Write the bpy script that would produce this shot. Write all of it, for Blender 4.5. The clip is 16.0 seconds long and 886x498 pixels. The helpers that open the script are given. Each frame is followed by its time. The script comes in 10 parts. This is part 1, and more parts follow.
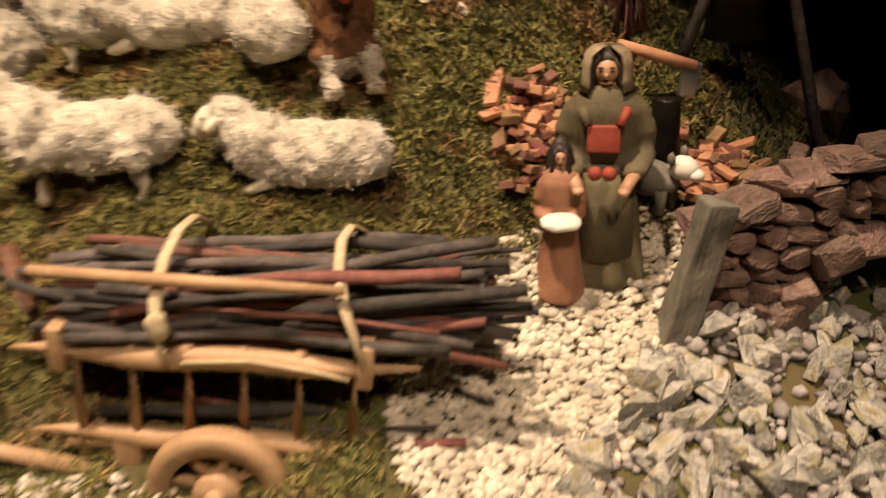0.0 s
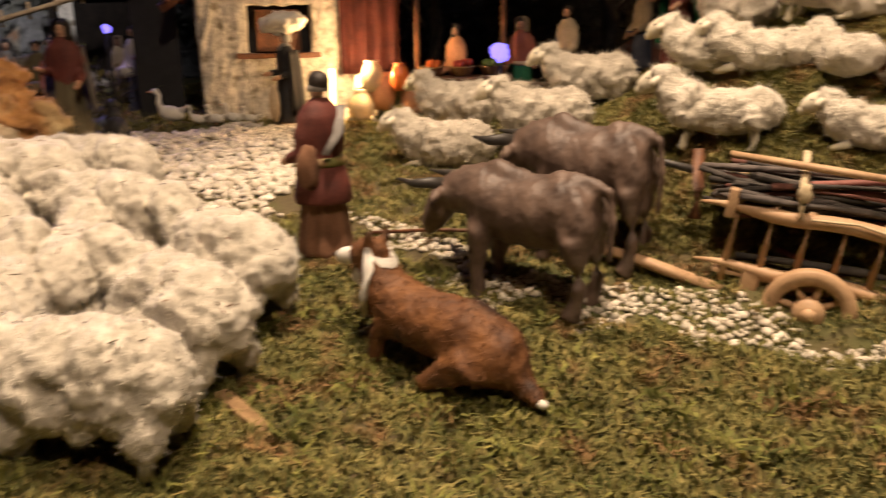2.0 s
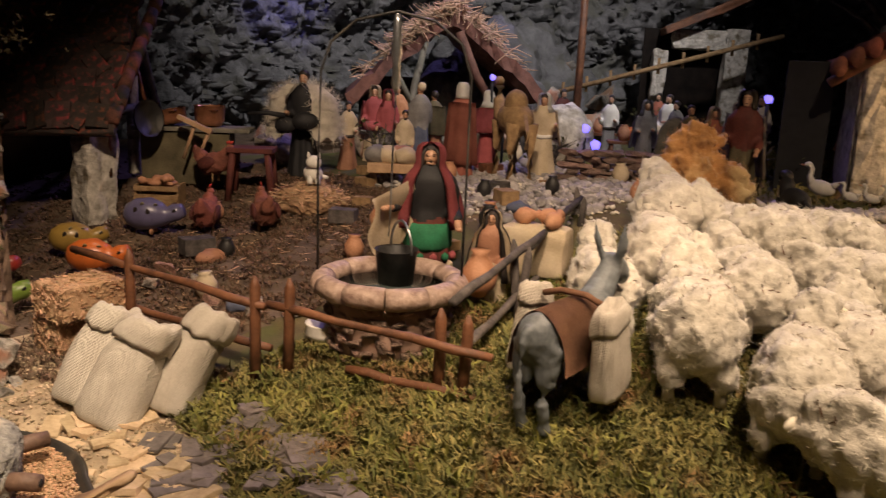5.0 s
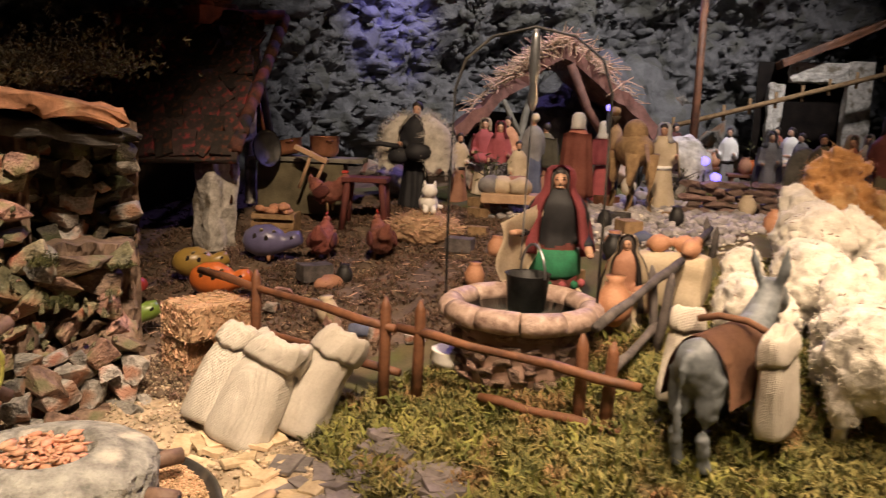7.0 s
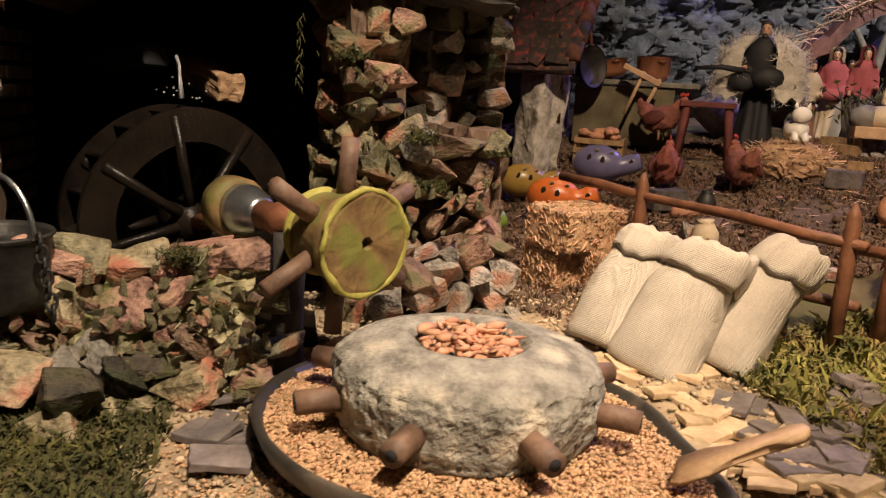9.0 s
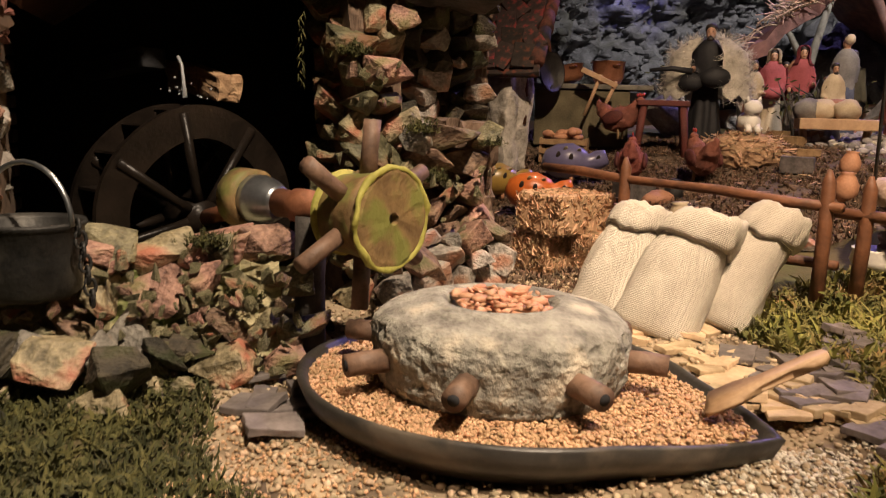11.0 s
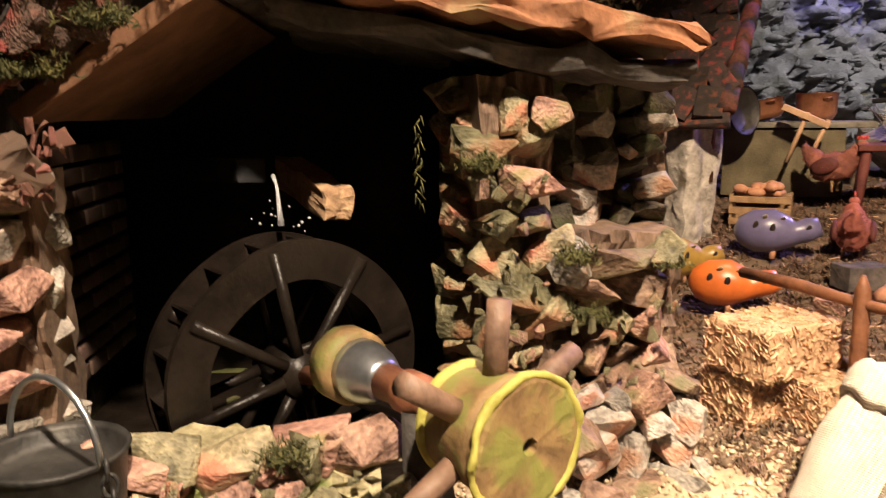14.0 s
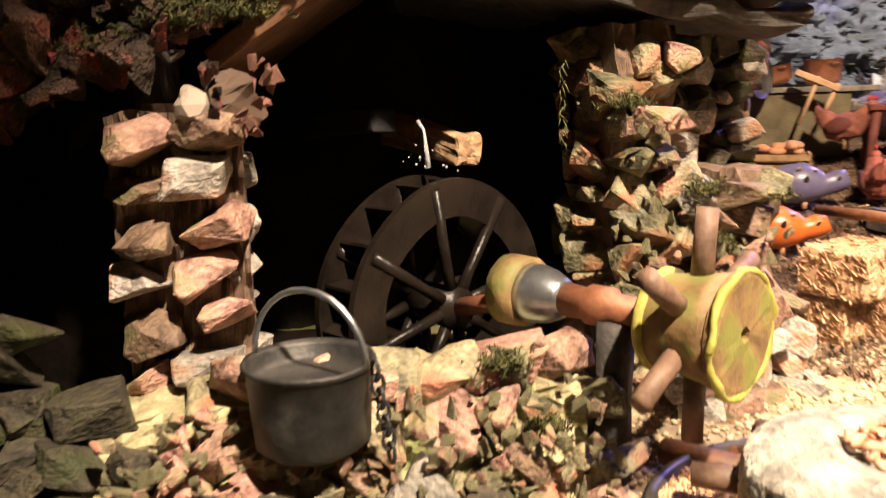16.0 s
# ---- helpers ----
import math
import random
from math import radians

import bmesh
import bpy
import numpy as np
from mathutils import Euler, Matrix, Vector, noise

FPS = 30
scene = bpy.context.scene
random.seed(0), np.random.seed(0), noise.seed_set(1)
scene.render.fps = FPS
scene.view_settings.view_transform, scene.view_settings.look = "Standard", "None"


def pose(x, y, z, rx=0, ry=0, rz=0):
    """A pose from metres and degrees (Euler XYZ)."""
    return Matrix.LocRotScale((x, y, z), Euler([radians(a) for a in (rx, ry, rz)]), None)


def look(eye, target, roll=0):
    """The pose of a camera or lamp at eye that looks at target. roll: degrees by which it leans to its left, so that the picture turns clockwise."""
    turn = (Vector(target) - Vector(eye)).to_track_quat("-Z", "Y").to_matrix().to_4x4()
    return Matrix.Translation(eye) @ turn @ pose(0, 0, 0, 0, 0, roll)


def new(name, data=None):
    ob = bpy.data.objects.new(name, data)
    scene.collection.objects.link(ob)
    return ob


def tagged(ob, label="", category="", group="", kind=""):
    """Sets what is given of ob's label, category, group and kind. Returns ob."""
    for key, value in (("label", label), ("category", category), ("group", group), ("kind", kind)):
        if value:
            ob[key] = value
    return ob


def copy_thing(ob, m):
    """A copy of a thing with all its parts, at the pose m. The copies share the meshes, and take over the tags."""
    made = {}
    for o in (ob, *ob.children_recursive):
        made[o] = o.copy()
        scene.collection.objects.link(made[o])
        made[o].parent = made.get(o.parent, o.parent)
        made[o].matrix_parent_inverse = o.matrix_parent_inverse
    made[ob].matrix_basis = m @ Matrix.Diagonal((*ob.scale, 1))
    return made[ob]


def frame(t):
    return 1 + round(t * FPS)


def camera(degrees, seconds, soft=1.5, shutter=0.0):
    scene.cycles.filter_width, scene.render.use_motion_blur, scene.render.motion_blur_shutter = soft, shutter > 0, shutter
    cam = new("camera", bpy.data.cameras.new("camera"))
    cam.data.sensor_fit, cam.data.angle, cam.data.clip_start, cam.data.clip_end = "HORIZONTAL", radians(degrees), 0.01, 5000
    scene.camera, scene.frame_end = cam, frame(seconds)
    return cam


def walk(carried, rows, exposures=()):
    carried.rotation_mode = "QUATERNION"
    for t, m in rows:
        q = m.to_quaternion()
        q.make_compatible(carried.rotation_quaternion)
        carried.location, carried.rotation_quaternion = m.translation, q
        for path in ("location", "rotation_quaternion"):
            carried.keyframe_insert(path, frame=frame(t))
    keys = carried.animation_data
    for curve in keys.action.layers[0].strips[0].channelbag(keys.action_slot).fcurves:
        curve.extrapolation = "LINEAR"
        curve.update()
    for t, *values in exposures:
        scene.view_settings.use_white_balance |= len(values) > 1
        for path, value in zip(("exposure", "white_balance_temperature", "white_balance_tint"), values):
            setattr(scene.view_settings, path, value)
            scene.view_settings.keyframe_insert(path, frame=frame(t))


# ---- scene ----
cam = camera(58.3, 16.0, soft=1.15, shutter=0.5)
PATH = [
    (0, (0.033, 0.003, 0.563), (-0.107, 1.785, -0.336), -3.8),
    (0.5, (0.004, -0.139, 0.535), (-0.292, 1.715, -0.154), -3.0),
    (1, (-0.044, -0.245, 0.516), (-0.513, 1.598, -0.101), -2.2),
    (1.5, (-0.094, -0.334, 0.505), (-0.663, 1.499, -0.057), -1.3),
    (2, (-0.123, -0.388, 0.505), (-0.969, 1.338, -0.049), -0.9),
    (2.5, (-0.141, -0.427, 0.496), (-1.157, 1.206, -0.053), -0.6),
    (3, (-0.179, -0.472, 0.497), (-1.408, 1.007, -0.053), 0.1),
    (3.5, (-0.199, -0.505, 0.507), (-1.554, 0.861, -0.038), 0.5),
    (4, (-0.247, -0.544, 0.522), (-1.719, 0.726, 0.048), 1.2),
    (4.5, (-0.31, -0.575, 0.518), (-1.884, 0.574, 0.073), 1.6),
    (4.7, (-0.335, -0.586, 0.52), (-1.939, 0.523, 0.075), 2.0),
    (7, (-0.403, -0.626, 0.49), (-2.164, 0.264, 0.159), 2.2),
    (7.5, (-0.478, -0.634, 0.432), (-2.302, 0.104, 0.07), 1.9),
    (8, (-0.555, -0.669, 0.405), (-2.445, -0.145, 0.011), 2.9),
    (8.5, (-0.587, -0.706, 0.397), (-2.506, -0.322, -0.016), 3.9),
    (10.8, (-0.558, -0.796, 0.353), (-2.453, -0.257, 0.01), 2.2),
    (11, (-0.565, -0.796, 0.356), (-2.459, -0.246, 0.02), 1.9),
    (11.5, (-0.595, -0.803, 0.368), (-2.477, -0.21, 0.042), 1.4),
    (12, (-0.625, -0.799, 0.375), (-2.514, -0.228, 0.05), 1.3),
    (12.5, (-0.657, -0.788, 0.391), (-2.573, -0.311, 0.072), 1.0),
    (13, (-0.69, -0.761, 0.412), (-2.636, -0.438, 0.084), 0.7),
    (13.5, (-0.713, -0.753, 0.417), (-2.671, -0.532, 0.078), -0.0),
    (14, (-0.726, -0.746, 0.439), (-2.69, -0.618, 0.08), -0.8),
    (14.5, (-0.732, -0.756, 0.458), (-2.697, -0.704, 0.09), -1.6),
    (15, (-0.732, -0.785, 0.458), (-2.697, -0.804, 0.088), -2.1),
    (15.5, (-0.725, -0.822, 0.436), (-2.69, -0.763, 0.067), -2.2),
    (16, (-0.699, -0.892, 0.41), (-2.642, -0.599, 0.035), -1.7),
]
walk(cam, [(t, look(eye, target, roll)) for t, eye, target, roll in PATH],
     [(0, -0.08), (1.5, 0.02), (2.5, -0.15), (4.5, -0.38), (7, 0.25), (8.5, 0.20), (11, 0.22), (12.5, 0.4), (13.5, 0.92), (15, 1.65), (16, 1.65)])

# ---- room light: warm spots overhead, a violet wash from behind, a small fire ----
world = bpy.data.worlds.new("night_room")
scene.world = world
world.use_nodes = True
world.node_tree.nodes["Background"].inputs[0].default_value = (0.30, 0.34, 0.5, 1)
world.node_tree.nodes["Background"].inputs[1].default_value = 0.004


def lamp(name, kind, loc, target, power, colour, size=0.1, cone=90.0, blend=0.6):
    data = bpy.data.lights.new(name, kind)
    data.energy, data.color = power, colour
    if kind == "AREA":
        data.size = size
    else:
        data.shadow_soft_size = size
    if kind == "SPOT":
        data.spot_size, data.spot_blend = radians(cone), blend
    ob = new(name, data)
    ob.matrix_world = look(loc, target)
    return ob


WARM = (1.0, 0.725, 0.50)
lamp("ceiling_spot_mill", "SPOT", (-1.62, -0.15, 2.0), (-1.0, -0.62, 0.2), 48, WARM, 0.04, 31)
lamp("ceiling_spot_meadow", "SPOT", (-0.34, 0.14, 2.2), (-0.28, 0.10, 0.2), 268, WARM, 0.05, 48, 0.6)
lamp("ceiling_spot_front", "SPOT", (0.35, -0.70, 2.0), (-0.42, 0.03, 0.25), 100, WARM, 0.06, 55)
lamp("ceiling_spot_yard", "SPOT", (-0.44, -0.56, 1.35), (-1.30, -0.10, 0.3), 82, WARM, 0.04, 45)
lamp("ceiling_spot_mill_front", "SPOT", (-0.30, -0.55, 1.5), (-1.06, -0.745, 0.28), 118, (1.0, 0.79, 0.58), 0.03, 29, 0.7)
lamp("pale_wash", "SPOT", (-0.75, 0.30, 1.7), (-2.10, 0.62, 0.70), 122, (1.0, 0.92, 0.92), 0.05, 56, 0.8)
lamp("violet_wash", "SPOT", (-2.10, 0.85, 1.4), (-1.55, 0.25, 0.42), 30, (0.40, 0.30, 1.0), 0.04, 60)
lamp("violet_spot", "SPOT", (-1.90, 0.10, 0.95), (-2.33, 0.175, 0.76), 16.0, (0.30, 0.26, 1.0), 0.02, 34, 0.9)
lamp("hearth_glow", "POINT", (-0.795, 0.715, 0.435), (0, 0, 0), 5.0, (1.0, 0.58, 0.26), 0.02)


# ---- heights and regions of the plan ----
def ease(a, b, v):
    t = np.clip((v - a) / (b - a), 0, 1)
    return t * t * (3 - 2 * t)


def lie(x, y):
    """Height of the modelled land."""
    d = -0.62 * x + 0.78 * y
    h = 0.19 + 0.155 * ease(0.12, 1.05, d)
    dy = np.minimum(0, y - 0.7)
    h = h + 0.28 * np.exp(-(x * x + dy * dy) / 0.125)
    h = h - 0.05 * np.exp(-((x - 0.06) ** 2 + (y - 0.41) ** 2) / 0.0098)
    h = h + 0.022 * np.exp(-((x + 0.82) ** 2 + (y + 0.14) ** 2) / 0.026)
    h = h - 0.014 * np.exp(-((x + 0.93) ** 2 + (y + 0.68) ** 2) / 0.02)
    h = h - 0.032 * np.exp(-((x + 0.13) ** 2 / 0.018 + (y - 0.30) ** 2 / 0.0072))
    h = h - 0.035 * np.exp(-((x + 1.6) ** 2 + (y + 0.25) ** 2) / 0.125)
    return h


def zl(x, y):
    return float(lie(np.float64(x), np.float64(y)))


GRAVEL_FAR = [(-1.13, 0.40), (-0.96, 0.59), (-0.86, 0.63), (-0.66, 0.34), (-0.73, 0.27), (-0.87, 0.30)]
GRAVEL_CART = [(-0.62, 0.335), (-0.51, 0.295), (-0.40, 0.262), (-0.30, 0.262), (-0.20, 0.270), (-0.05, 0.280), (-0.03, 0.31), (-0.16, 0.305), (-0.27, 0.315), (-0.42, 0.31), (-0.52, 0.35)]
GRAVEL_PATH = [(-0.03, 0.36), (0.0, 0.41), (0.04, 0.445), (0.12, 0.475), (0.165, 0.45), (0.14, 0.40), (0.10, 0.37), (0.06, 0.30), (-0.01, 0.28)]
STREAM = [(0.085, 0.385), (0.13, 0.41), (0.20, 0.45), (0.38, 0.50), (0.46, 0.40), (0.42, 0.30), (0.28, 0.16), (0.06, 0.10), (-0.03, 0.14), (0.05, 0.22), (0.06, 0.32)]
YARD = [(-1.14, -0.50), (-1.17, -0.30), (-1.18, -0.10), (-1.28, 0.0), (-1.60, 0.05), (-1.95, -0.10), (-1.95, -0.60), (-1.30, -0.60)]
MILL_FLOOR = [(-1.12, -0.45), (-0.94, -0.42), (-0.87, -0.46), (-0.80, -0.56), (-0.82, -0.72), (-0.93, -0.80), (-1.05, -0.80), (-1.30, -0.75), (-1.30, -0.50)]
FAR_STONES = [(-1.20, 0.20), (-1.15, 0.40), (-1.40, 0.50), (-1.70, 0.35), (-1.60, 0.05), (-1.28, 0.02)]


def inside(poly, x, y):
    x, y = np.asarray(x, float), np.asarray(y, float)
    hit = np.zeros(x.shape, bool)
    for (ax, ay), (bx, by) in zip(poly, poly[1:] + poly[:1]):
        cross = (ay > y) != (by > y)
        at_x = ax + (y - ay) * (bx - ax) / (by - ay + 1e-12)
        hit ^= cross & (x < at_x)
    return hit


def lattice(ix, iy, seed):
    n = (ix.astype(np.int64) * 374761393 + iy.astype(np.int64) * 668265263 + seed * 1274126177) & 0x7FFFFFFF
    n = ((n ^ (n >> 13)) * 1274126177) & 0x7FFFFFFF
    return ((n ^ (n >> 16)) & 0xFFFF) / 65535.0


def patch(x, y, cell, seed=0):
    """Smooth value noise, 0 to 1, with cells of that many metres."""
    fx, fy = np.asarray(x) / cell, np.asarray(y) / cell
    ix, iy = np.floor(fx), np.floor(fy)
    u, v = fx - ix, fy - iy
    u, v = u * u * (3 - 2 * u), v * v * (3 - 2 * v)
    a, b = lattice(ix, iy, seed), lattice(ix + 1, iy, seed)
    c, d = lattice(ix, iy + 1, seed), lattice(ix + 1, iy + 1, seed)
    return (a * (1 - u) + b * u) * (1 - v) + (c * (1 - u) + d * u) * v


# ---- materials ----
def mat(name, dark, light, scale=40, rough=0.8, bump=0.3, fine=400, metal=0.0, vary=0.0, island=False, stain=None, stain_scale=12, stain_at=0.6, coat=0.0, sheen=0.0, spread=0.25, dist=0.002):
    m = bpy.data.materials.new(name)
    m.use_nodes = True
    nt = m.node_tree
    n, l = nt.nodes, nt.links
    b = n["Principled BSDF"]
    co = n.new("ShaderNodeTexCoord")
    big = n.new("ShaderNodeTexNoise")
    big.inputs["Scale"].default_value, big.inputs["Detail"].default_value = scale, 6
    l.new(co.outputs["Object"], big.inputs["Vector"])
    small = n.new("ShaderNodeTexNoise")
    small.inputs["Scale"].default_value, small.inputs["Detail"].default_value = fine, 3
    l.new(co.outputs["Object"], small.inputs["Vector"])
    add = n.new("ShaderNodeMath")
    add.operation = "MULTIPLY_ADD"
    add.inputs[1].default_value = 0.35
    l.new(small.outputs["Fac"], add.inputs[0])
    l.new(big.outputs["Fac"], add.inputs[2])
    ramp = n.new("ShaderNodeValToRGB")
    ramp.color_ramp.elements[0].position, ramp.color_ramp.elements[1].position = 0.675 - spread, 0.675 + spread
    ramp.color_ramp.elements[0].color, ramp.color_ramp.elements[1].color = (*dark, 1), (*light, 1)
    l.new(add.outputs[0], ramp.inputs["Fac"])
    colour = ramp.outputs["Color"]
    if stain:
        wide = n.new("ShaderNodeTexNoise")
        wide.inputs["Scale"].default_value, wide.inputs["Detail"].default_value = stain_scale, 5
        l.new(co.outputs["Object"], wide.inputs["Vector"])
        cut = n.new("ShaderNodeValToRGB")
        cut.color_ramp.elements[0].position, cut.color_ramp.elements[1].position = stain_at - 0.06, stain_at + 0.06
        l.new(wide.outputs["Fac"], cut.inputs["Fac"])
        mix = n.new("ShaderNodeMix")
        mix.data_type = "RGBA"
        l.new(cut.outputs["Color"], mix.inputs["Factor"])
        l.new(colour, mix.inputs["A"])
        mix.inputs["B"].default_value = (*stain, 1)
        colour = mix.outputs["Result"]
    if vary:
        src = n.new("ShaderNodeNewGeometry").outputs["Random Per Island"] if island else n.new("ShaderNodeObjectInfo").outputs["Random"]
        hsv = n.new("ShaderNodeHueSaturation")
        rng = n.new("ShaderNodeMapRange")
        rng.inputs["To Min"].default_value, rng.inputs["To Max"].default_value = 1 - vary, 1 + vary
        l.new(src, rng.inputs["Value"])
        l.new(rng.outputs["Result"], hsv.inputs["Value"])
        hue = n.new("ShaderNodeMapRange")
        hue.inputs["To Min"].default_value, hue.inputs["To Max"].default_value = 0.5 + 0.04 * vary, 0.5 - 0.04 * vary
        l.new(src, hue.inputs["Value"])
        l.new(hue.outputs["Result"], hsv.inputs["Hue"])
        l.new(colour, hsv.inputs["Color"])
        colour = hsv.outputs["Color"]
    l.new(colour, b.inputs["Base Color"])
    b.inputs["Roughness"].default_value, b.inputs["Metallic"].default_value = rough, metal
    b.inputs["Coat Weight"].default_value, b.inputs["Sheen Weight"].default_value = coat, sheen
    if bump:
        bp = n.new("ShaderNodeBump")
        bp.inputs["Strength"].default_value, bp.inputs["Distance"].default_value = bump, dist
        l.new(add.outputs[0], bp.inputs["Height"])
        l.new(bp.outputs["Normal"], b.inputs["Normal"])
    return m


def weave(name, dark, light, pitch):
    """Coarse sackcloth: two crossed waves of thread."""
    m = mat(name, dark, light, 30, 0.95, 0.0, 500)
    nt = m.node_tree
    n, l = nt.nodes, nt.links
    b = n["Principled BSDF"]
    co = n.new("ShaderNodeTexCoord")
    total = None
    for axis in ("X", "Y", "Z"):
        w = n.new("ShaderNodeTexWave")
        w.bands_direction = axis
        w.inputs["Scale"].default_value, w.inputs["Distortion"].default_value, w.inputs["Detail"].default_value, w.inputs["Detail Scale"].default_value = 0.314 / pitch, 1.5, 1.0, 8.0
        l.new(co.outputs["Object"], w.inputs["Vector"])
        if total is None:
            total = w.outputs["Fac"]
        else:
            a = n.new("ShaderNodeMath")
            a.operation = "ADD"
            l.new(total, a.inputs[0])
            l.new(w.outputs["Fac"], a.inputs[1])
            total = a.outputs[0]
    bp = n.new("ShaderNodeBump")
    bp.inputs["Strength"].default_value, bp.inputs["Distance"].default_value = 0.6, 0.0008
    l.new(total, bp.inputs["Height"])
    l.new(bp.outputs["Normal"], b.inputs["Normal"])
    return m


def glow(name, colour, strength):
    m = bpy.data.materials.new(name)
    m.use_nodes = True
    b = m.node_tree.nodes["Principled BSDF"]
    b.inputs["Base Color"].default_value = (*colour, 1)
    b.inputs["Emission Color"].default_value = (*colour, 1)
    b.inputs["Emission Strength"].default_value = strength
    return m


M = {}
M["land"] = mat("land_soil", (0.055, 0.042, 0.02), (0.14, 0.11, 0.05), 25, 0.95, 0.6, 300, stain=(0.08, 0.085, 0.025), stain_scale=9, stain_at=0.5)
M["yard"] = mat("yard_soil", (0.055, 0.037, 0.025), (0.17, 0.12, 0.08), 40, 0.9, 1.0, 250)
M["mill_sand"] = mat("buff_sand", (0.20, 0.145, 0.09), (0.50, 0.39, 0.26), 45, 0.9, 1.0, 320, stain=(0.15, 0.11, 0.075), stain_scale=18, stain_at=0.58)
M["moss"] = mat("moss", (0.11, 0.112, 0.026), (0.29, 0.26, 0.085), 30, 0.85, 0.0, 200, vary=0.55, island=True, stain=(0.24, 0.155, 0.06), stain_scale=22, stain_at=0.58)
M["moss_lush"] = mat("lush_moss", (0.085, 0.10, 0.018), (0.27, 0.27, 0.065), 30, 0.85, 0.0, 200, vary=0.5, island=True)
M["moss_green"] = mat("moss_green", (0.034, 0.038, 0.010), (0.105, 0.100, 0.026), 40, 0.85, 0.0, 200, vary=0.5, island=True)
M["moss_dry"] = mat("withered_moss", (0.022, 0.018, 0.008), (0.085, 0.068, 0.026), 40, 0.9, 0.0, 200, vary=0.5, island=True)
M["gravel"] = mat("white_gravel", (0.42, 0.37, 0.29), (0.78, 0.73, 0.62), 60, 0.8, 0.3, 500, vary=0.22, island=True)
M["rubble"] = mat("grey_rubble", (0.17, 0.17, 0.155), (0.62, 0.61, 0.55), 1.7, 0.85, 0.8, 9, vary=0.3, stain=(0.34, 0.31, 0.20), stain_scale=1.6, stain_at=0.58, spread=0.2, dist=0.007)
M["rock_red"] = mat("rusty_rock", (0.09, 0.045, 0.032), (0.49, 0.295, 0.215), 1.6, 0.65, 0.8, 13, vary=0.45, stain=(0.19, 0.16, 0.075), stain_scale=1.3, stain_at=0.58, spread=0.18, dist=0.007)
M["rock_olive"] = mat("olive_rock", (0.060, 0.052, 0.025), (0.38, 0.33, 0.195), 1.6, 0.6, 0.8, 13, vary=0.45, stain=(0.31, 0.135, 0.075), stain_scale=1.3, stain_at=0.58, spread=0.18, dist=0.007)
M["rock_grey"] = mat("pale_grey_rock", (0.12, 0.105, 0.09), (0.52, 0.47, 0.41), 1.6, 0.7, 0.8, 13, vary=0.4, stain=(0.38, 0.20, 0.13), stain_scale=1.3, stain_at=0.57, spread=0.18, dist=0.007)
# mossy rock with its tone cut down so the colour carries shade
M["rock_shade"] = mat("shaded_mossy_rock", (0.014, 0.012, 0.008), (0.085, 0.070, 0.042), 1.6, 0.75, 0.8, 13, vary=0.4, stain=(0.04, 0.045, 0.014), stain_scale=1.4, stain_at=0.55, spread=0.2, dist=0.007)
M["litter"] = mat("brown_litter", (0.06, 0.036, 0.022), (0.20, 0.125, 0.075), 40, 0.85, 0.0, 200, vary=0.5, island=True)
M["bib"] = mat("dark_red_bib", (0.20, 0.03, 0.018), (0.38, 0.075, 0.045), 60, 0.7, 0.4)
M["mortar"] = mat("yellow_mortar", (0.16, 0.135, 0.065), (0.52, 0.46, 0.28), 80, 0.9, 1.0, 400, stain=(0.12, 0.14, 0.04), stain_scale=25, stain_at=0.56)
M["split_pink"] = mat("split_pine", (0.19, 0.085, 0.048), (0.42, 0.225, 0.14), 60, 0.75, 0.4, 300, vary=0.35)
M["umber"] = mat("umber_stone", (0.085, 0.052, 0.042), (0.30, 0.20, 0.16), 2.0, 0.55, 0.6, 12, vary=0.3, dist=0.012)
M["slabgrey"] = mat("weathered_slab", (0.10, 0.095, 0.075), (0.24, 0.225, 0.18), 45, 0.85, 0.7, 300, stain=(0.055, 0.05, 0.04), stain_scale=30)
M["wool"] = mat("cotton_wool", (0.45, 0.41, 0.33), (0.74, 0.69, 0.59), 60, 0.95, 1.0, 420, sheen=0.3, spread=0.22, dist=0.004)
M["wool_flock"] = mat("bunched_cotton_wool", (0.42, 0.385, 0.315), (0.68, 0.64, 0.55), 70, 0.95, 0.6, 520, sheen=0.3, spread=0.22, dist=0.003)
M["wool_grey"] = mat("dull_cotton_wool", (0.36, 0.32, 0.26), (0.62, 0.57, 0.47), 60, 0.95, 1.0, 420, sheen=0.2, dist=0.004)
M["cream"] = mat("cream_paint", (0.62, 0.56, 0.43), (0.82, 0.77, 0.63), 60, 0.6, 0.2)
M["wood"] = mat("pale_wood", (0.34, 0.205, 0.11), (0.60, 0.405, 0.24), 30, 0.55, 0.25, 260)
M["wood_dark"] = mat("stained_wood", (0.055, 0.022, 0.011), (0.23, 0.095, 0.042), 45, 0.6, 0.9, 220)
# wet wood blackened to carry shade; also backs recesses and dim interiors
M["wood_wet_shade"] = mat("wet_wood_and_shade", (0.0045, 0.0036, 0.003), (0.018, 0.013, 0.010), 40, 0.34, 0.6, 260)
M["wood_wet_shade"].node_tree.nodes["Principled BSDF"].inputs["Specular IOR Level"].default_value = 0.18
M["peg"] = mat("grey_brown_peg", (0.07, 0.04, 0.026), (0.25, 0.15, 0.10), 60, 0.6, 0.5, 300)
M["bark_lump"] = mat("rotten_bark", (0.03, 0.020, 0.015), (0.21, 0.125, 0.085), 2.0, 0.8, 1.0, 22, vary=0.5, stain=(0.27, 0.07, 0.045), stain_scale=1.4, stain_at=0.60, dist=0.02)
M["bark"] = mat("dark_bark", (0.024, 0.021, 0.020), (0.13, 0.112, 0.10), 60, 0.85, 1.0, 300, vary=0.45)
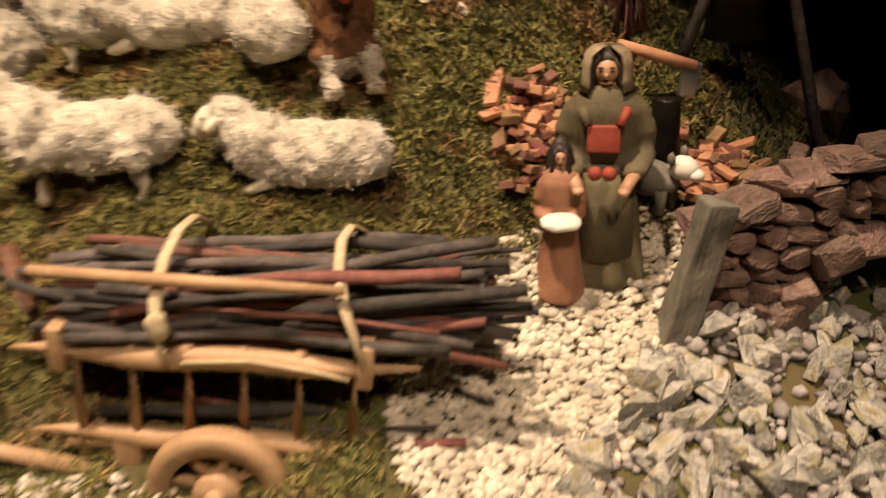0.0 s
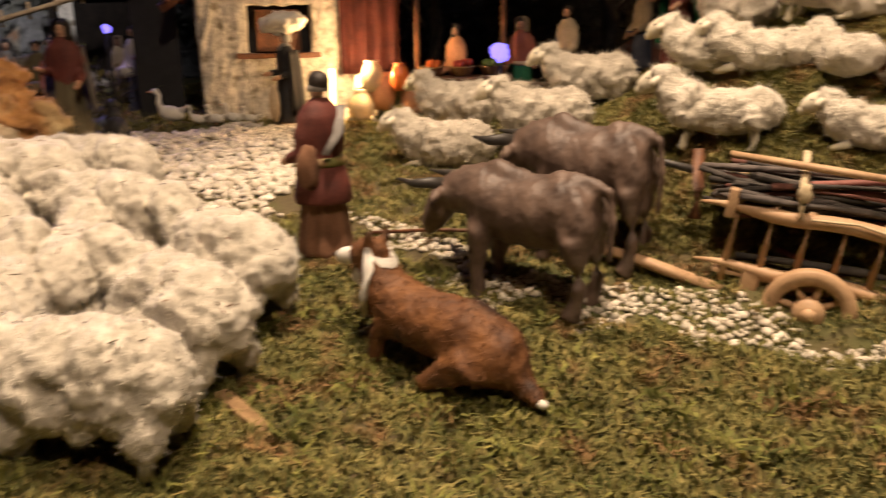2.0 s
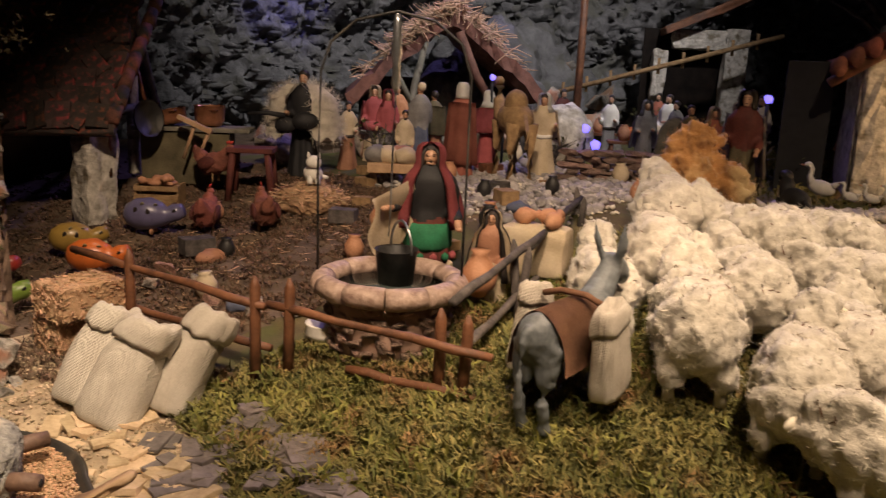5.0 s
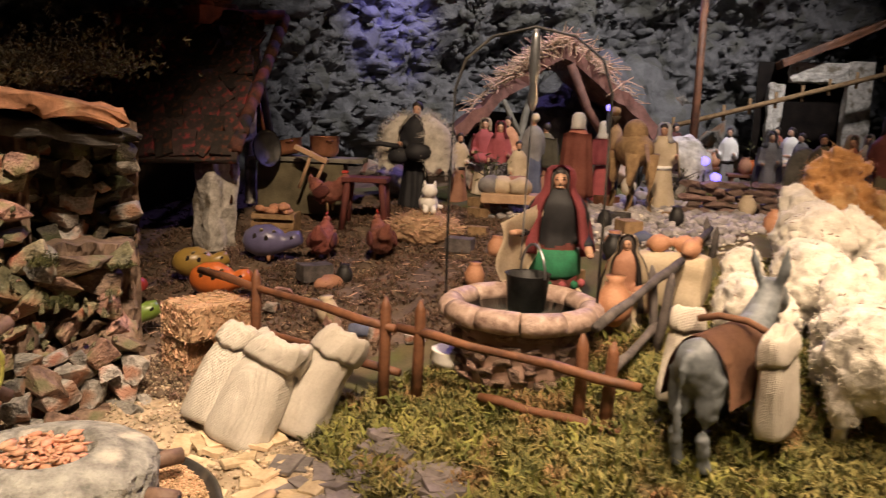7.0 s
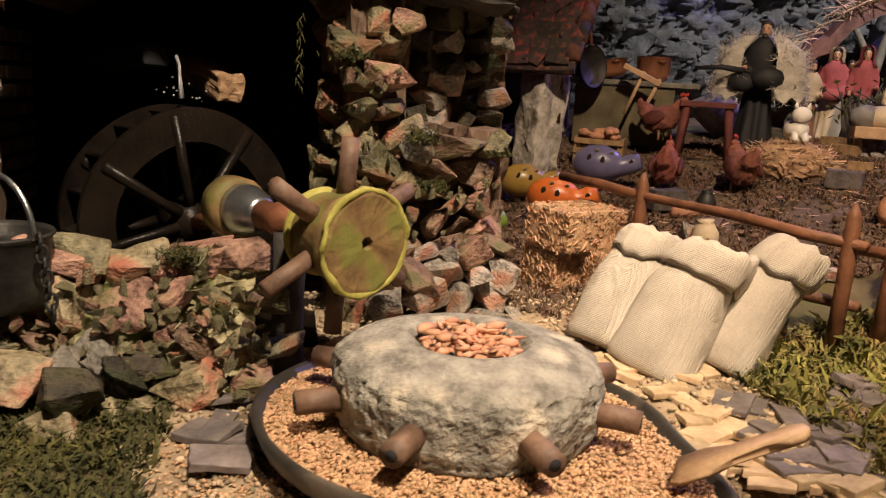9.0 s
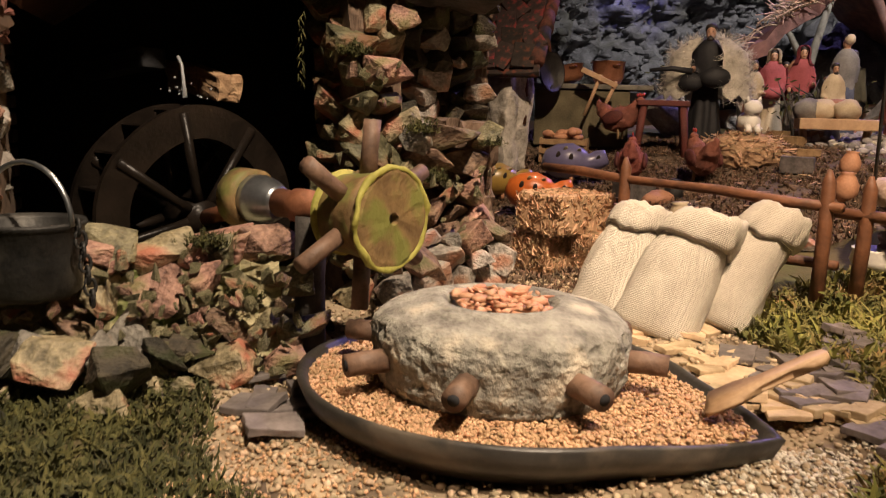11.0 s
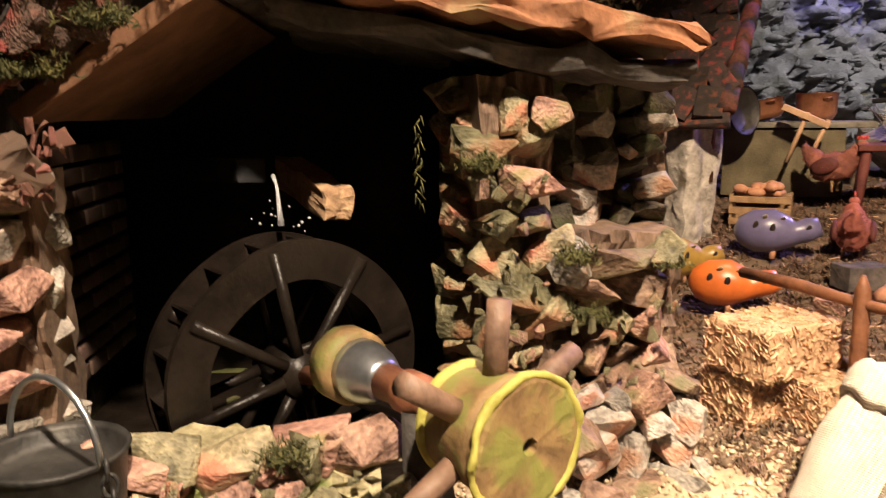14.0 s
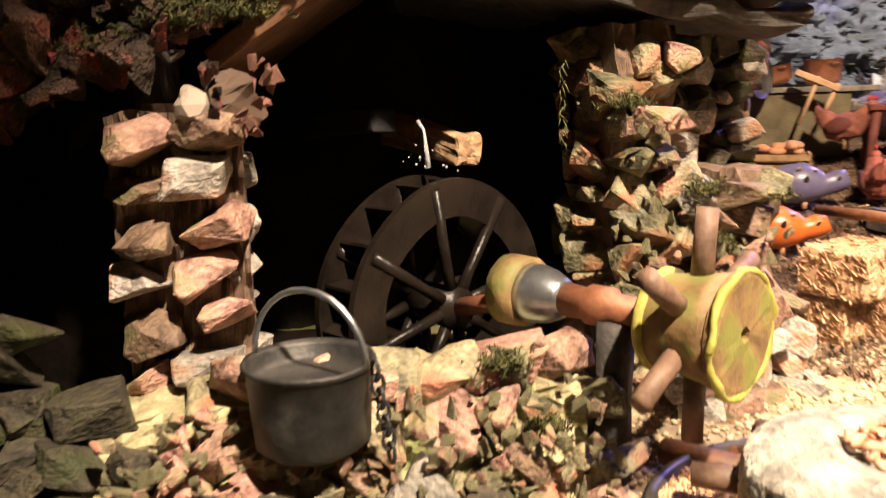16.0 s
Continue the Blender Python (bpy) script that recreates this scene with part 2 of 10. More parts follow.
M["bark_red"] = mat("red_bark", (0.09, 0.035, 0.025), (0.25, 0.11, 0.08), 50, 0.7, 0.5, 300, vary=0.3)
M["raffia"] = mat("raffia", (0.46, 0.36, 0.22), (0.70, 0.59, 0.40), 90, 0.8, 0.5, 600)
M["ox"] = mat("brown_ox_paint", (0.050, 0.031, 0.024), (0.17, 0.115, 0.088), 38, 0.55, 0.9, 210, stain=(0.20, 0.15, 0.12), stain_scale=26, stain_at=0.64)
M["horn"] = mat("dark_horn", (0.02, 0.018, 0.016), (0.06, 0.055, 0.05), 60, 0.5, 0.1)
M["dog_brown"] = mat("chestnut_coat", (0.06, 0.022, 0.008), (0.25, 0.105, 0.032), 38, 0.7, 0.8, 260, stain=(0.030, 0.013, 0.007), stain_scale=20, stain_at=0.56)
M["white"] = mat("white_paint", (0.66, 0.63, 0.56), (0.84, 0.82, 0.76), 60, 0.6, 0.2)
# black cloth and fur; also sheets that stand for shade in openings
M["black"] = mat("black_paint_and_shade", (0.006, 0.006, 0.007), (0.018, 0.018, 0.020), 60, 0.7, 0.2)
M["red_robe"] = mat("oxblood_cloth", (0.055, 0.012, 0.009), (0.17, 0.042, 0.030), 35, 0.75, 0.5)
M["rose"] = mat("rose_cloth", (0.22, 0.045, 0.05), (0.45, 0.11, 0.12), 35, 0.85, 0.35)
M["brick_robe"] = mat("brick_red_cloth", (0.22, 0.065, 0.045), (0.42, 0.15, 0.10), 30, 0.85, 0.35)
M["tan_robe"] = mat("terracotta_cloth", (0.23, 0.10, 0.055), (0.45, 0.23, 0.14), 35, 0.7, 0.35)
M["olive_robe"] = mat("olive_cloth", (0.06, 0.05, 0.025), (0.16, 0.135, 0.075), 35, 0.8, 0.35)
M["beige"] = mat("beige_cloth", (0.42, 0.33, 0.21), (0.66, 0.56, 0.40), 35, 0.9, 0.35)
M["grey_cloth"] = mat("grey_cloth", (0.12, 0.115, 0.11), (0.29, 0.275, 0.26), 40, 0.85, 0.4)
M["blue_cloth"] = mat("slate_blue_cloth", (0.05, 0.06, 0.10), (0.13, 0.15, 0.22), 40, 0.85, 0.4)
M["green_cloth"] = mat("green_cloth", (0.012, 0.09, 0.04), (0.03, 0.22, 0.10), 40, 0.85, 0.3)
M["skin"] = mat("painted_clay_skin", (0.38, 0.20, 0.12), (0.56, 0.34, 0.22), 60, 0.5, 0.1)
M["hair"] = mat("dark_paint", (0.012, 0.009, 0.008), (0.04, 0.028, 0.022), 80, 0.6, 0.3)
M["orange_fur"] = mat("orange_fleece", (0.26, 0.115, 0.03), (0.62, 0.33, 0.12), 40, 0.95, 0.8, 300, sheen=0.3, stain=(0.62, 0.48, 0.25), stain_scale=10, stain_at=0.6)
M["donkey"] = mat("blue_grey_paint", (0.07, 0.08, 0.085), (0.19, 0.21, 0.22), 45, 0.55, 0.35, 300)
M["saddle"] = mat("brown_felt", (0.10, 0.045, 0.022), (0.22, 0.11, 0.06), 40, 0.95, 0.4)
M["sack"] = weave("pale_sackcloth", (0.42, 0.375, 0.30), (0.66, 0.61, 0.52), 0.0013)
M["clay"] = mat("terracotta", (0.36, 0.16, 0.08), (0.58, 0.31, 0.18), 50, 0.7, 0.2)
M["well_stone"] = mat("pinkish_well_stone", (0.19, 0.11, 0.082), (0.58, 0.40, 0.31), 2.4, 0.65, 0.9, 14, vary=0.25, dist=0.04)
M["well_rim"] = mat("pink_clay_rim", (0.20, 0.125, 0.098), (0.54, 0.405, 0.325), 90, 0.55, 1.0, 300)
M["iron"] = mat("blackened_iron", (0.012, 0.012, 0.012), (0.050, 0.048, 0.045), 50, 0.55, 0.5, 300, metal=0.35, stain=(0.085, 0.08, 0.07), stain_scale=30, stain_at=0.62)
M["steel"] = mat("dull_steel", (0.30, 0.32, 0.34), (0.55, 0.57, 0.60), 50, 0.3, 0.15, 300, metal=0.9)
M["copper"] = mat("copper", (0.34, 0.14, 0.07), (0.66, 0.32, 0.18), 40, 0.3, 0.2, 300, metal=0.6)
M["rust"] = mat("rusty_pipe", (0.13, 0.045, 0.022), (0.34, 0.14, 0.07), 50, 0.55, 0.4, 300, metal=0.2)
M["cork"] = mat("cork", (0.17, 0.10, 0.045), (0.38, 0.25, 0.125), 90, 0.9, 0.5, 500)
M["drum"] = mat("ochre_painted_wood", (0.11, 0.065, 0.025), (0.31, 0.20, 0.085), 60, 0.65, 0.7, 300, stain=(0.17, 0.165, 0.045), stain_scale=45, stain_at=0.52)
M["drum_face"] = mat("ochre_end_grain", (0.13, 0.075, 0.030), (0.33, 0.215, 0.085), 55, 0.75, 0.9, 320, stain=(0.20, 0.20, 0.045), stain_scale=34, stain_at=0.54)
M["yellow"] = mat("lime_yellow_paint", (0.24, 0.22, 0.035), (0.50, 0.46, 0.11), 90, 0.7, 0.7, 300)
M["concrete"] = mat("rough_cement", (0.15, 0.14, 0.12), (0.42, 0.40, 0.34), 70, 0.92, 1.0, 330, stain=(0.60, 0.53, 0.42), stain_scale=28, stain_at=0.62, spread=0.2, dist=0.006)
M["grain"] = mat("yellow_grain", (0.40, 0.235, 0.12), (0.68, 0.44, 0.26), 80, 0.6, 0.2, 500, vary=0.3, island=True)
M["clod"] = mat("brown_soil_clod", (0.06, 0.039, 0.026), (0.20, 0.135, 0.09), 80, 0.9, 0.4, 400, vary=0.4, island=True)
M["kernel"] = mat("tan_kernel", (0.46, 0.21, 0.11), (0.74, 0.42, 0.27), 80, 0.55, 0.2, 400, vary=0.3, island=True)
M["tray"] = mat("black_tray", (0.018, 0.016, 0.014), (0.055, 0.05, 0.044), 40, 0.4, 0.3, 250, stain=(0.11, 0.09, 0.07), stain_scale=25, stain_at=0.62)
M["slate"] = mat("purple_slate", (0.09, 0.075, 0.07), (0.22, 0.19, 0.18), 40, 0.7, 0.5, 300, vary=0.25)
M["flake"] = mat("buff_bark_flake", (0.38, 0.275, 0.16), (0.66, 0.51, 0.33), 40, 0.85, 0.5, 300, vary=0.2)
M["flake_crumb"] = mat("buff_crumb", (0.26, 0.19, 0.115), (0.60, 0.48, 0.33), 80, 0.9, 0.3, 400, vary=0.4, island=True)
M["straw"] = mat("straw", (0.32, 0.19, 0.10), (0.66, 0.46, 0.29), 80, 0.7, 0.3, 400, vary=0.45, island=True)
M["bale_core"] = mat("straw_core", (0.27, 0.155, 0.085), (0.56, 0.37, 0.215), 120, 0.9, 0.9, 500)
M["roof"] = mat("burnt_red_roof", (0.014, 0.010, 0.009), (0.055, 0.034, 0.027), 45, 0.85, 1.0, 250, vary=0.6, stain=(0.17, 0.042, 0.026), stain_scale=95, stain_at=0.61)
M["roof_edge"] = mat("red_clay_edge", (0.10, 0.035, 0.024), (0.32, 0.11, 0.07), 45, 0.8, 0.6, 300, vary=0.3)
M["roof_verge"] = mat("scorched_clay", (0.045, 0.016, 0.012), (0.19, 0.062, 0.040), 60, 0.85, 0.9, 260, vary=0.4, stain=(0.02, 0.016, 0.014), stain_scale=40, stain_at=0.55)
M["slab_edge"] = mat("orange_bark_slab", (0.15, 0.065, 0.032), (0.40, 0.18, 0.09), 50, 0.85, 1.0, 250, stain=(0.30, 0.25, 0.13), stain_scale=18, stain_at=0.62)
M["plaster"] = mat("rough_white_plaster", (0.26, 0.24, 0.20), (0.74, 0.70, 0.62), 70, 0.9, 1.0, 200, stain=(0.20, 0.17, 0.12), stain_scale=45, stain_at=0.62, dist=0.004)
M["backrock"] = mat("grey_cave_rock", (0.065, 0.066, 0.068), (0.20, 0.20, 0.20), 30, 0.95, 1.0, 110, stain=(0.105, 0.105, 0.09), stain_scale=14, stain_at=0.56, spread=0.32, dist=0.01)
M["far_stone"] = mat("mauve_stone", (0.17, 0.155, 0.15), (0.46, 0.43, 0.41), 60, 0.85, 0.6, 300, vary=0.3, island=True)
M["water"] = bpy.data.materials.new("water")
M["water"].use_nodes = True
_b = M["water"].node_tree.nodes["Principled BSDF"]
_b.inputs["Base Color"].default_value = (0.06, 0.075, 0.07, 1)
_b.inputs["Roughness"].default_value = 0.05
# half-opaque pale water: the glints are put into its base colour
M["clear"] = bpy.data.materials.new("running_water")
M["clear"].use_nodes = True
_b = M["clear"].node_tree.nodes["Principled BSDF"]
_b.inputs["Base Color"].default_value = (0.75, 0.77, 0.80, 1)
_b.inputs["Transmission Weight"].default_value, _b.inputs["Roughness"].default_value, _b.inputs["IOR"].default_value = 0.55, 0.06, 1.33
# dark drape; also used where a hollow's shade is painted
M["room"] = mat("dark_drape_and_shade", (0.012, 0.012, 0.014), (0.03, 0.03, 0.034), 3, 0.95, 0.2)
# emission that stands for firelight on the pillar
M["firelit"] = glow("firelit_glow", (1.0, 0.62, 0.25), 6)
# emission in place of violet light falling on things
M["violet"] = glow("violet_light_spot", (0.22, 0.17, 1.0), 2.2)
for _k, _c in (("gourd_orange", (0.60, 0.15, 0.03)), ("gourd_violet", (0.13, 0.12, 0.22)), ("gourd_green", (0.16, 0.24, 0.04)), ("gourd_ochre", (0.34, 0.22, 0.05)), ("paint_red", (0.42, 0.05, 0.035))):
    M[_k] = mat(_k, tuple(0.75 * v for v in _c), tuple(min(1, 1.2 * v) for v in _c), 40, 0.35, 0.1, 300, coat=0.3)


# ---- mesh helpers ----
def mesh_ob(name, bm, mats, smooth=True):
    me = bpy.data.meshes.new(name)
    bm.to_mesh(me)
    bm.free()
    for m in mats if isinstance(mats, (list, tuple)) else [mats]:
        me.materials.append(m)
    if smooth:
        me.polygons.foreach_set("use_smooth", [True] * len(me.polygons))
    return new(name, me)


def thing(name, bm, mats, label, category, group="", at=None, smooth=True, kind=""):
    ob = mesh_ob(name, bm, mats, smooth)
    if at is not None:
        ob.matrix_world = at
    return tagged(ob, label, category, group, kind)


def base(name, label, category, at, group="", kind=""):
    ob = new(name)
    ob.empty_display_size = 0.02
    ob.matrix_world = at
    return tagged(ob, label, category, group, kind)


def part(name, bm, mats, parent, label="", smooth=True, at=None):
    ob = mesh_ob(name, bm, mats, smooth)
    ob.parent = parent
    if at is not None:
        ob.matrix_local = at
    if label:
        ob["label"] = label
    return ob


def share(name, me, parent, at):
    ob = new(name, me)
    ob.parent = parent
    ob.matrix_local = at
    return ob


def mark(bm, n0, mi):
    if mi:
        bm.faces.ensure_lookup_table()
        for f in bm.faces[n0:]:
            f.material_index = mi


def blob(bm, c, r, rot=(0, 0, 0), sub=2, rough=0.0, freq=60.0, mi=0, seed=0.0):
    n0 = len(bm.faces)
    m = pose(*c, *rot)
    got = bmesh.ops.create_icosphere(bm, subdivisions=sub, radius=1.0)["verts"]
    r = (r, r, r) if not isinstance(r, (tuple, list)) else r
    for v in got:
        p = Vector((v.co.x * r[0], v.co.y * r[1], v.co.z * r[2]))
        if rough:
            q = p * freq + Vector((seed * 7.3, seed * 3.1, seed))
            p += v.co.normalized() * rough * (noise.noise(q) + 0.6 * noise.noise(q * 2.3) + 0.35 * noise.noise(q * 5.1))
        v.co = m @ p
    mark(bm, n0, mi)
    return got


def tube(bm, pts, radii, seg=8, mi=0, cap=True, squash=1.0):
    n0 = len(bm.faces)
    pts = [Vector(p) for p in pts]
    if not isinstance(radii, (list, tuple)):
        radii = [radii] * len(pts)
    rings = []
    up = Vector((0, 0, 1))
    for i, p in enumerate(pts):
        d = (pts[min(i + 1, len(pts) - 1)] - pts[max(i - 1, 0)]).normalized()
        a = d.cross(up)
        if a.length < 0.05:
            a = d.cross(Vector((1, 0, 0)))
        a.normalize()
        b = d.cross(a).normalized()
        rings.append([bm.verts.new(p + radii[i] * (a * math.cos(2 * math.pi * k / seg) + squash * b * math.sin(2 * math.pi * k / seg))) for k in range(seg)])
    for r0, r1 in zip(rings, rings[1:]):
        for k in range(seg):
            bm.faces.new((r0[k], r0[(k + 1) % seg], r1[(k + 1) % seg], r1[k]))
    if cap:
        bm.faces.new(rings[0][::-1])
        bm.faces.new(rings[-1])
    mark(bm, n0, mi)


def lathe(bm, prof, seg=24, mi=0, at=None, wob=0.0, seed=0.0, fold=0, fold_amp=0.0):
    """Turned shape from (radius, height) pairs; fold: number of pleats."""
    n0 = len(bm.faces)
    rings = []
    for r, z in prof:
        ring = []
        for k in range(seg):
            a = 2 * math.pi * k / seg
            rr = r
            if wob:
                rr += wob * noise.noise(Vector((math.cos(a) * 2 + seed, math.sin(a) * 2, z * 60 + seed)))
            if fold:
                rr *= 1 + fold_amp * math.sin(fold * a + seed) * (0.5 + 0.5 * math.cos(a * 2 + seed))
            p = Vector((rr * math.cos(a), rr * math.sin(a), z))
            ring.append(bm.verts.new(at @ p if at else p))
        rings.append(ring)
    for r0, r1 in zip(rings, rings[1:]):
        for k in range(seg):
            bm.faces.new((r0[k], r0[(k + 1) % seg], r1[(k + 1) % seg], r1[k]))
    if prof[0][0] > 1e-4:
        bm.faces.new(rings[0][::-1])
    if prof[-1][0] > 1e-4:
        bm.faces.new(rings[-1])
    mark(bm, n0, mi)


def box(bm, c, size, rot=(0, 0, 0), bevel=0.0, mi=0, rough=0.0, cuts=0, seed=0.0):
    n0 = len(bm.faces)
    got = bmesh.ops.create_cube(bm, size=1.0)["verts"]
    for v in got:
        v.co = Vector((v.co.x * size[0], v.co.y * size[1], v.co.z * size[2]))
    if bevel:
        bmesh.ops.bevel(bm, geom=list({e for v in got for e in v.link_edges}), offset=bevel, segments=2, profile=0.6, affect="EDGES")
        bm.faces.ensure_lookup_table()
        got = list({v for f in bm.faces[n0:] for v in f.verts})
    if cuts:
        bmesh.ops.subdivide_edges(bm, edges=list({e for v in got for e in v.link_edges}), cuts=cuts, use_grid_fill=True)
        bm.faces.ensure_lookup_table()
        got = list({v for f in bm.faces[n0:] for v in f.verts})
    m = pose(*c, *rot)
    for v in got:
        p = v.co.copy()
        if rough:
            q = p * 45 + Vector((seed, seed * 2.7, seed * 1.3))
            p += rough * (noise.noise_vector(q) + 0.6 * noise.noise_vector(q * 3))
        v.co = m @ p
    mark(bm, n0, mi)


def rock_mesh(name, size, seed, material, sub=2, cuts=9, rough=0.08):
    """A broken stone about size across: the hull of a few scattered points, its edges worn."""
    rng = random.Random(seed)
    bm = bmesh.new()
    for _ in range(cuts + 2):
        v = Vector((rng.uniform(-1, 1), rng.uniform(-1, 1), rng.uniform(-1, 1)))
        v = v / max(abs(v.x), abs(v.y), abs(v.z)) * rng.uniform(0.72, 1.0)
        if v.length > 1.22:
            v *= 1.22 / v.length
        bm.verts.new(v)
    bmesh.ops.convex_hull(bm, input=bm.verts[:])
    bmesh.ops.delete(bm, geom=[v for v in bm.verts if not v.link_faces], context="VERTS")
    bmesh.ops.dissolve_limit(bm, angle_limit=0.28, verts=bm.verts[:], edges=bm.edges[:])
    bmesh.ops.bevel(bm, geom=bm.edges[:], offset=0.045, segments=1, profile=0.5, affect="EDGES", clamp_overlap=True)
    bmesh.ops.triangulate(bm, faces=bm.faces[:])
    if sub > 2:
        bmesh.ops.subdivide_edges(bm, edges=[e for e in bm.edges if e.calc_length() > 0.35], cuts=2)
        bmesh.ops.triangulate(bm, faces=bm.faces[:])
    for v in bm.verts:
        p = v.co.copy()
        p += rough * (noise.noise_vector(p * 2.2 + Vector((seed, 0, 0))) + 0.6 * noise.noise_vector(p * 5.0 + Vector((0, seed, 0))))
        v.co = p * (size * 0.47)
    bmesh.ops.recalc_face_normals(bm, faces=bm.faces[:])
    me = bpy.data.meshes.new(name)
    bm.to_mesh(me)
    bm.free()
    me.materials.append(material)
    return me


def fuse(bm, voxel, rounds=6):
    """Melt overlapping lumps into one skin and smooth the seams."""
    me = bpy.data.meshes.new("lump")
    bm.to_mesh(me)
    bm.free()
    ob = new("lump", me)
    mod = ob.modifiers.new("melt", "REMESH")
    mod.mode, mod.voxel_size = "VOXEL", voxel
    bpy.context.view_layer.update()
    out = bmesh.new()
    out.from_object(ob, bpy.context.evaluated_depsgraph_get())
    bpy.data.objects.remove(ob)
    for _ in range(rounds):
        bmesh.ops.smooth_vert(out, verts=out.verts, factor=0.5, use_axis_x=True, use_axis_y=True, use_axis_z=True)
    out.normal_update()
    return out


def ruffle(bm, amp, freq, seed=0.0):
    """Push a skin in and out along its normals by noise at three scales."""
    bm.normal_update()
    move = []
    for v in bm.verts:
        q = v.co * freq + Vector((seed * 7.3, seed * 3.1, seed))
        move.append(v.normal * amp * (noise.noise(q) + 0.6 * noise.noise(q * 2.1) + 0.4 * noise.noise(q * 4.7)))
    for v, d in zip(bm.verts, move):
        v.co += d
    bm.normal_update()


def spin(rng):
    return Euler((rng.uniform(0, 6.28), rng.uniform(0, 6.28), rng.uniform(0, 6.28))).to_matrix().to_4x4()


def scatter(name, tmpl, places, yaw, tip, size, material, label, category):
    """One joined object of many small pieces: tmpl is a list of (verts, faces) arrays."""
    verts, faces, start = [], [], 0
    n = len(places)
    which = np.arange(n) % len(tmpl)
    for k, (tv, tf) in enumerate(tmpl):
        idx = np.where(which == k)[0]
        if not len(idx):
            continue
        c, s = np.cos(yaw[idx]), np.sin(yaw[idx])
        ct, st = np.cos(tip[idx]), np.sin(tip[idx])
        p = tv[None] * size[idx][:, None, None]
        y, z = p[..., 1] * ct[:, None] - p[..., 2] * st[:, None], p[..., 1] * st[:, None] + p[..., 2] * ct[:, None]
        x = p[..., 0] * c[:, None] - y * s[:, None]
        y = p[..., 0] * s[:, None] + y * c[:, None]
        out = np.stack([x, y, z], -1) + places[idx][:, None, :]
        verts.append(out.reshape(-1, 3))
        off = start + np.arange(len(idx))[:, None, None] * len(tv)
        faces.append((tf[None] + off).reshape(-1, tf.shape[1]))
        start += len(idx) * len(tv)
    v, f = np.concatenate(verts), np.concatenate(faces)
    me = bpy.data.meshes.new(name)
    me.vertices.add(len(v))
    me.vertices.foreach_set("co", v.ravel())
    k = f.shape[1]
    me.loops.add(f.size)
    me.loops.foreach_set("vertex_index", f.ravel().astype(np.int32))
    me.polygons.add(len(f))
    me.polygons.foreach_set("loop_start", np.arange(len(f), dtype=np.int32) * k)
    me.update(calc_edges=True)
    me.materials.append(material)
    return tagged(new(name, me), label, category, kind="stuff")


def pebble(rng):
    """A small faceted stone, 20 triangles, about 1 across."""
    bm = bmesh.new()
    bmesh.ops.create_icosphere(bm, subdivisions=1, radius=0.5)
    sx, sy, sz = rng.uniform(0.8, 1.25), rng.uniform(0.6, 1.0), rng.uniform(0.5, 0.85)
    for v in bm.verts:
        v.co = Vector((v.co.x * sx, v.co.y * sy, v.co.z * sz)) * rng.uniform(0.66, 1.24)
    out = np.array([v.co[:] for v in bm.verts]), np.array([[v.index for v in f.verts] for f in bm.faces])
    bm.free()
    return out


def sprig(rng, blades, spread, curl):
    """A tuft of bent leaf blades, about 1 tall."""
    v, f = [], []
    for k in range(blades):
        a = 2 * math.pi * (k + rng.random()) / blades
        out, h = spread * rng.uniform(0.5, 1.2), rng.uniform(0.55, 1.1)
        w = rng.uniform(0.050, 0.095)
        dx, dy = math.cos(a), math.sin(a)
        n = len(v)
        bow = rng.uniform(-curl, curl)
        mid = (dx * out * 0.45 - dy * bow, dy * out * 0.45 + dx * bow, h * 0.62)
        tip_ = (dx * out, dy * out, h * rng.uniform(0.6, 1.05))
        v += [(-dy * w * 0.6, dx * w * 0.6, -0.15), (dy * w * 0.6, -dx * w * 0.6, -0.15)]
        v += [(mid[0] + dy * w, mid[1] - dx * w, mid[2]), (mid[0] - dy * w, mid[1] + dx * w, mid[2])]
        v += [(tip_[0] + dy * w * 0.2, tip_[1] - dx * w * 0.2, tip_[2]), (tip_[0] - dy * w * 0.2, tip_[1] + dx * w * 0.2, tip_[2])]
        f += [(n, n + 1, n + 2, n + 3), (n + 3, n + 2, n + 4, n + 5)]
    return np.array(v), np.array(f)


def strew(rng, n, x0, x1, y0, y1, keep):
    xy = rng.random((n, 2)) * (x1 - x0, y1 - y0) + (x0, y0)
    return xy[keep(xy[:, 0], xy[:, 1])]


def on_land(xy, lift=0.0):
    return np.column_stack([xy, lie(xy[:, 0], xy[:, 1]) + bumps(xy[:, 0], xy[:, 1]) + lift])


def bumps(x, y):
    return 0.010 * (patch(x, y, 0.06, 3) - 0.5) + 0.006 * (patch(x, y, 0.022, 5) - 0.5)


# ---- the land: one modelled sheet ----
gx, gy = np.meshgrid(np.linspace(-3.0, 1.5, 376), np.linspace(-1.7, 2.9, 384))
gz = lie(gx, gy) + bumps(gx, gy)
_v = np.column_stack([gx.ravel(), gy.ravel(), gz.ravel()])
_i = np.arange(gx.size).reshape(gx.shape)
_f = np.stack([_i[:-1, :-1], _i[:-1, 1:], _i[1:, 1:], _i[1:, :-1]], -1).reshape(-1, 4)
_me = bpy.data.meshes.new("ground")
_me.vertices.add(len(_v))
_me.vertices.foreach_set("co", _v.ravel())
_me.loops.add(_f.size)
_me.loops.foreach_set("vertex_index", _f.ravel().astype(np.int32))
_me.polygons.add(len(_f))
_me.polygons.foreach_set("loop_start", np.arange(len(_f), dtype=np.int32) * 4)
_mid = _v[_f].mean(1)
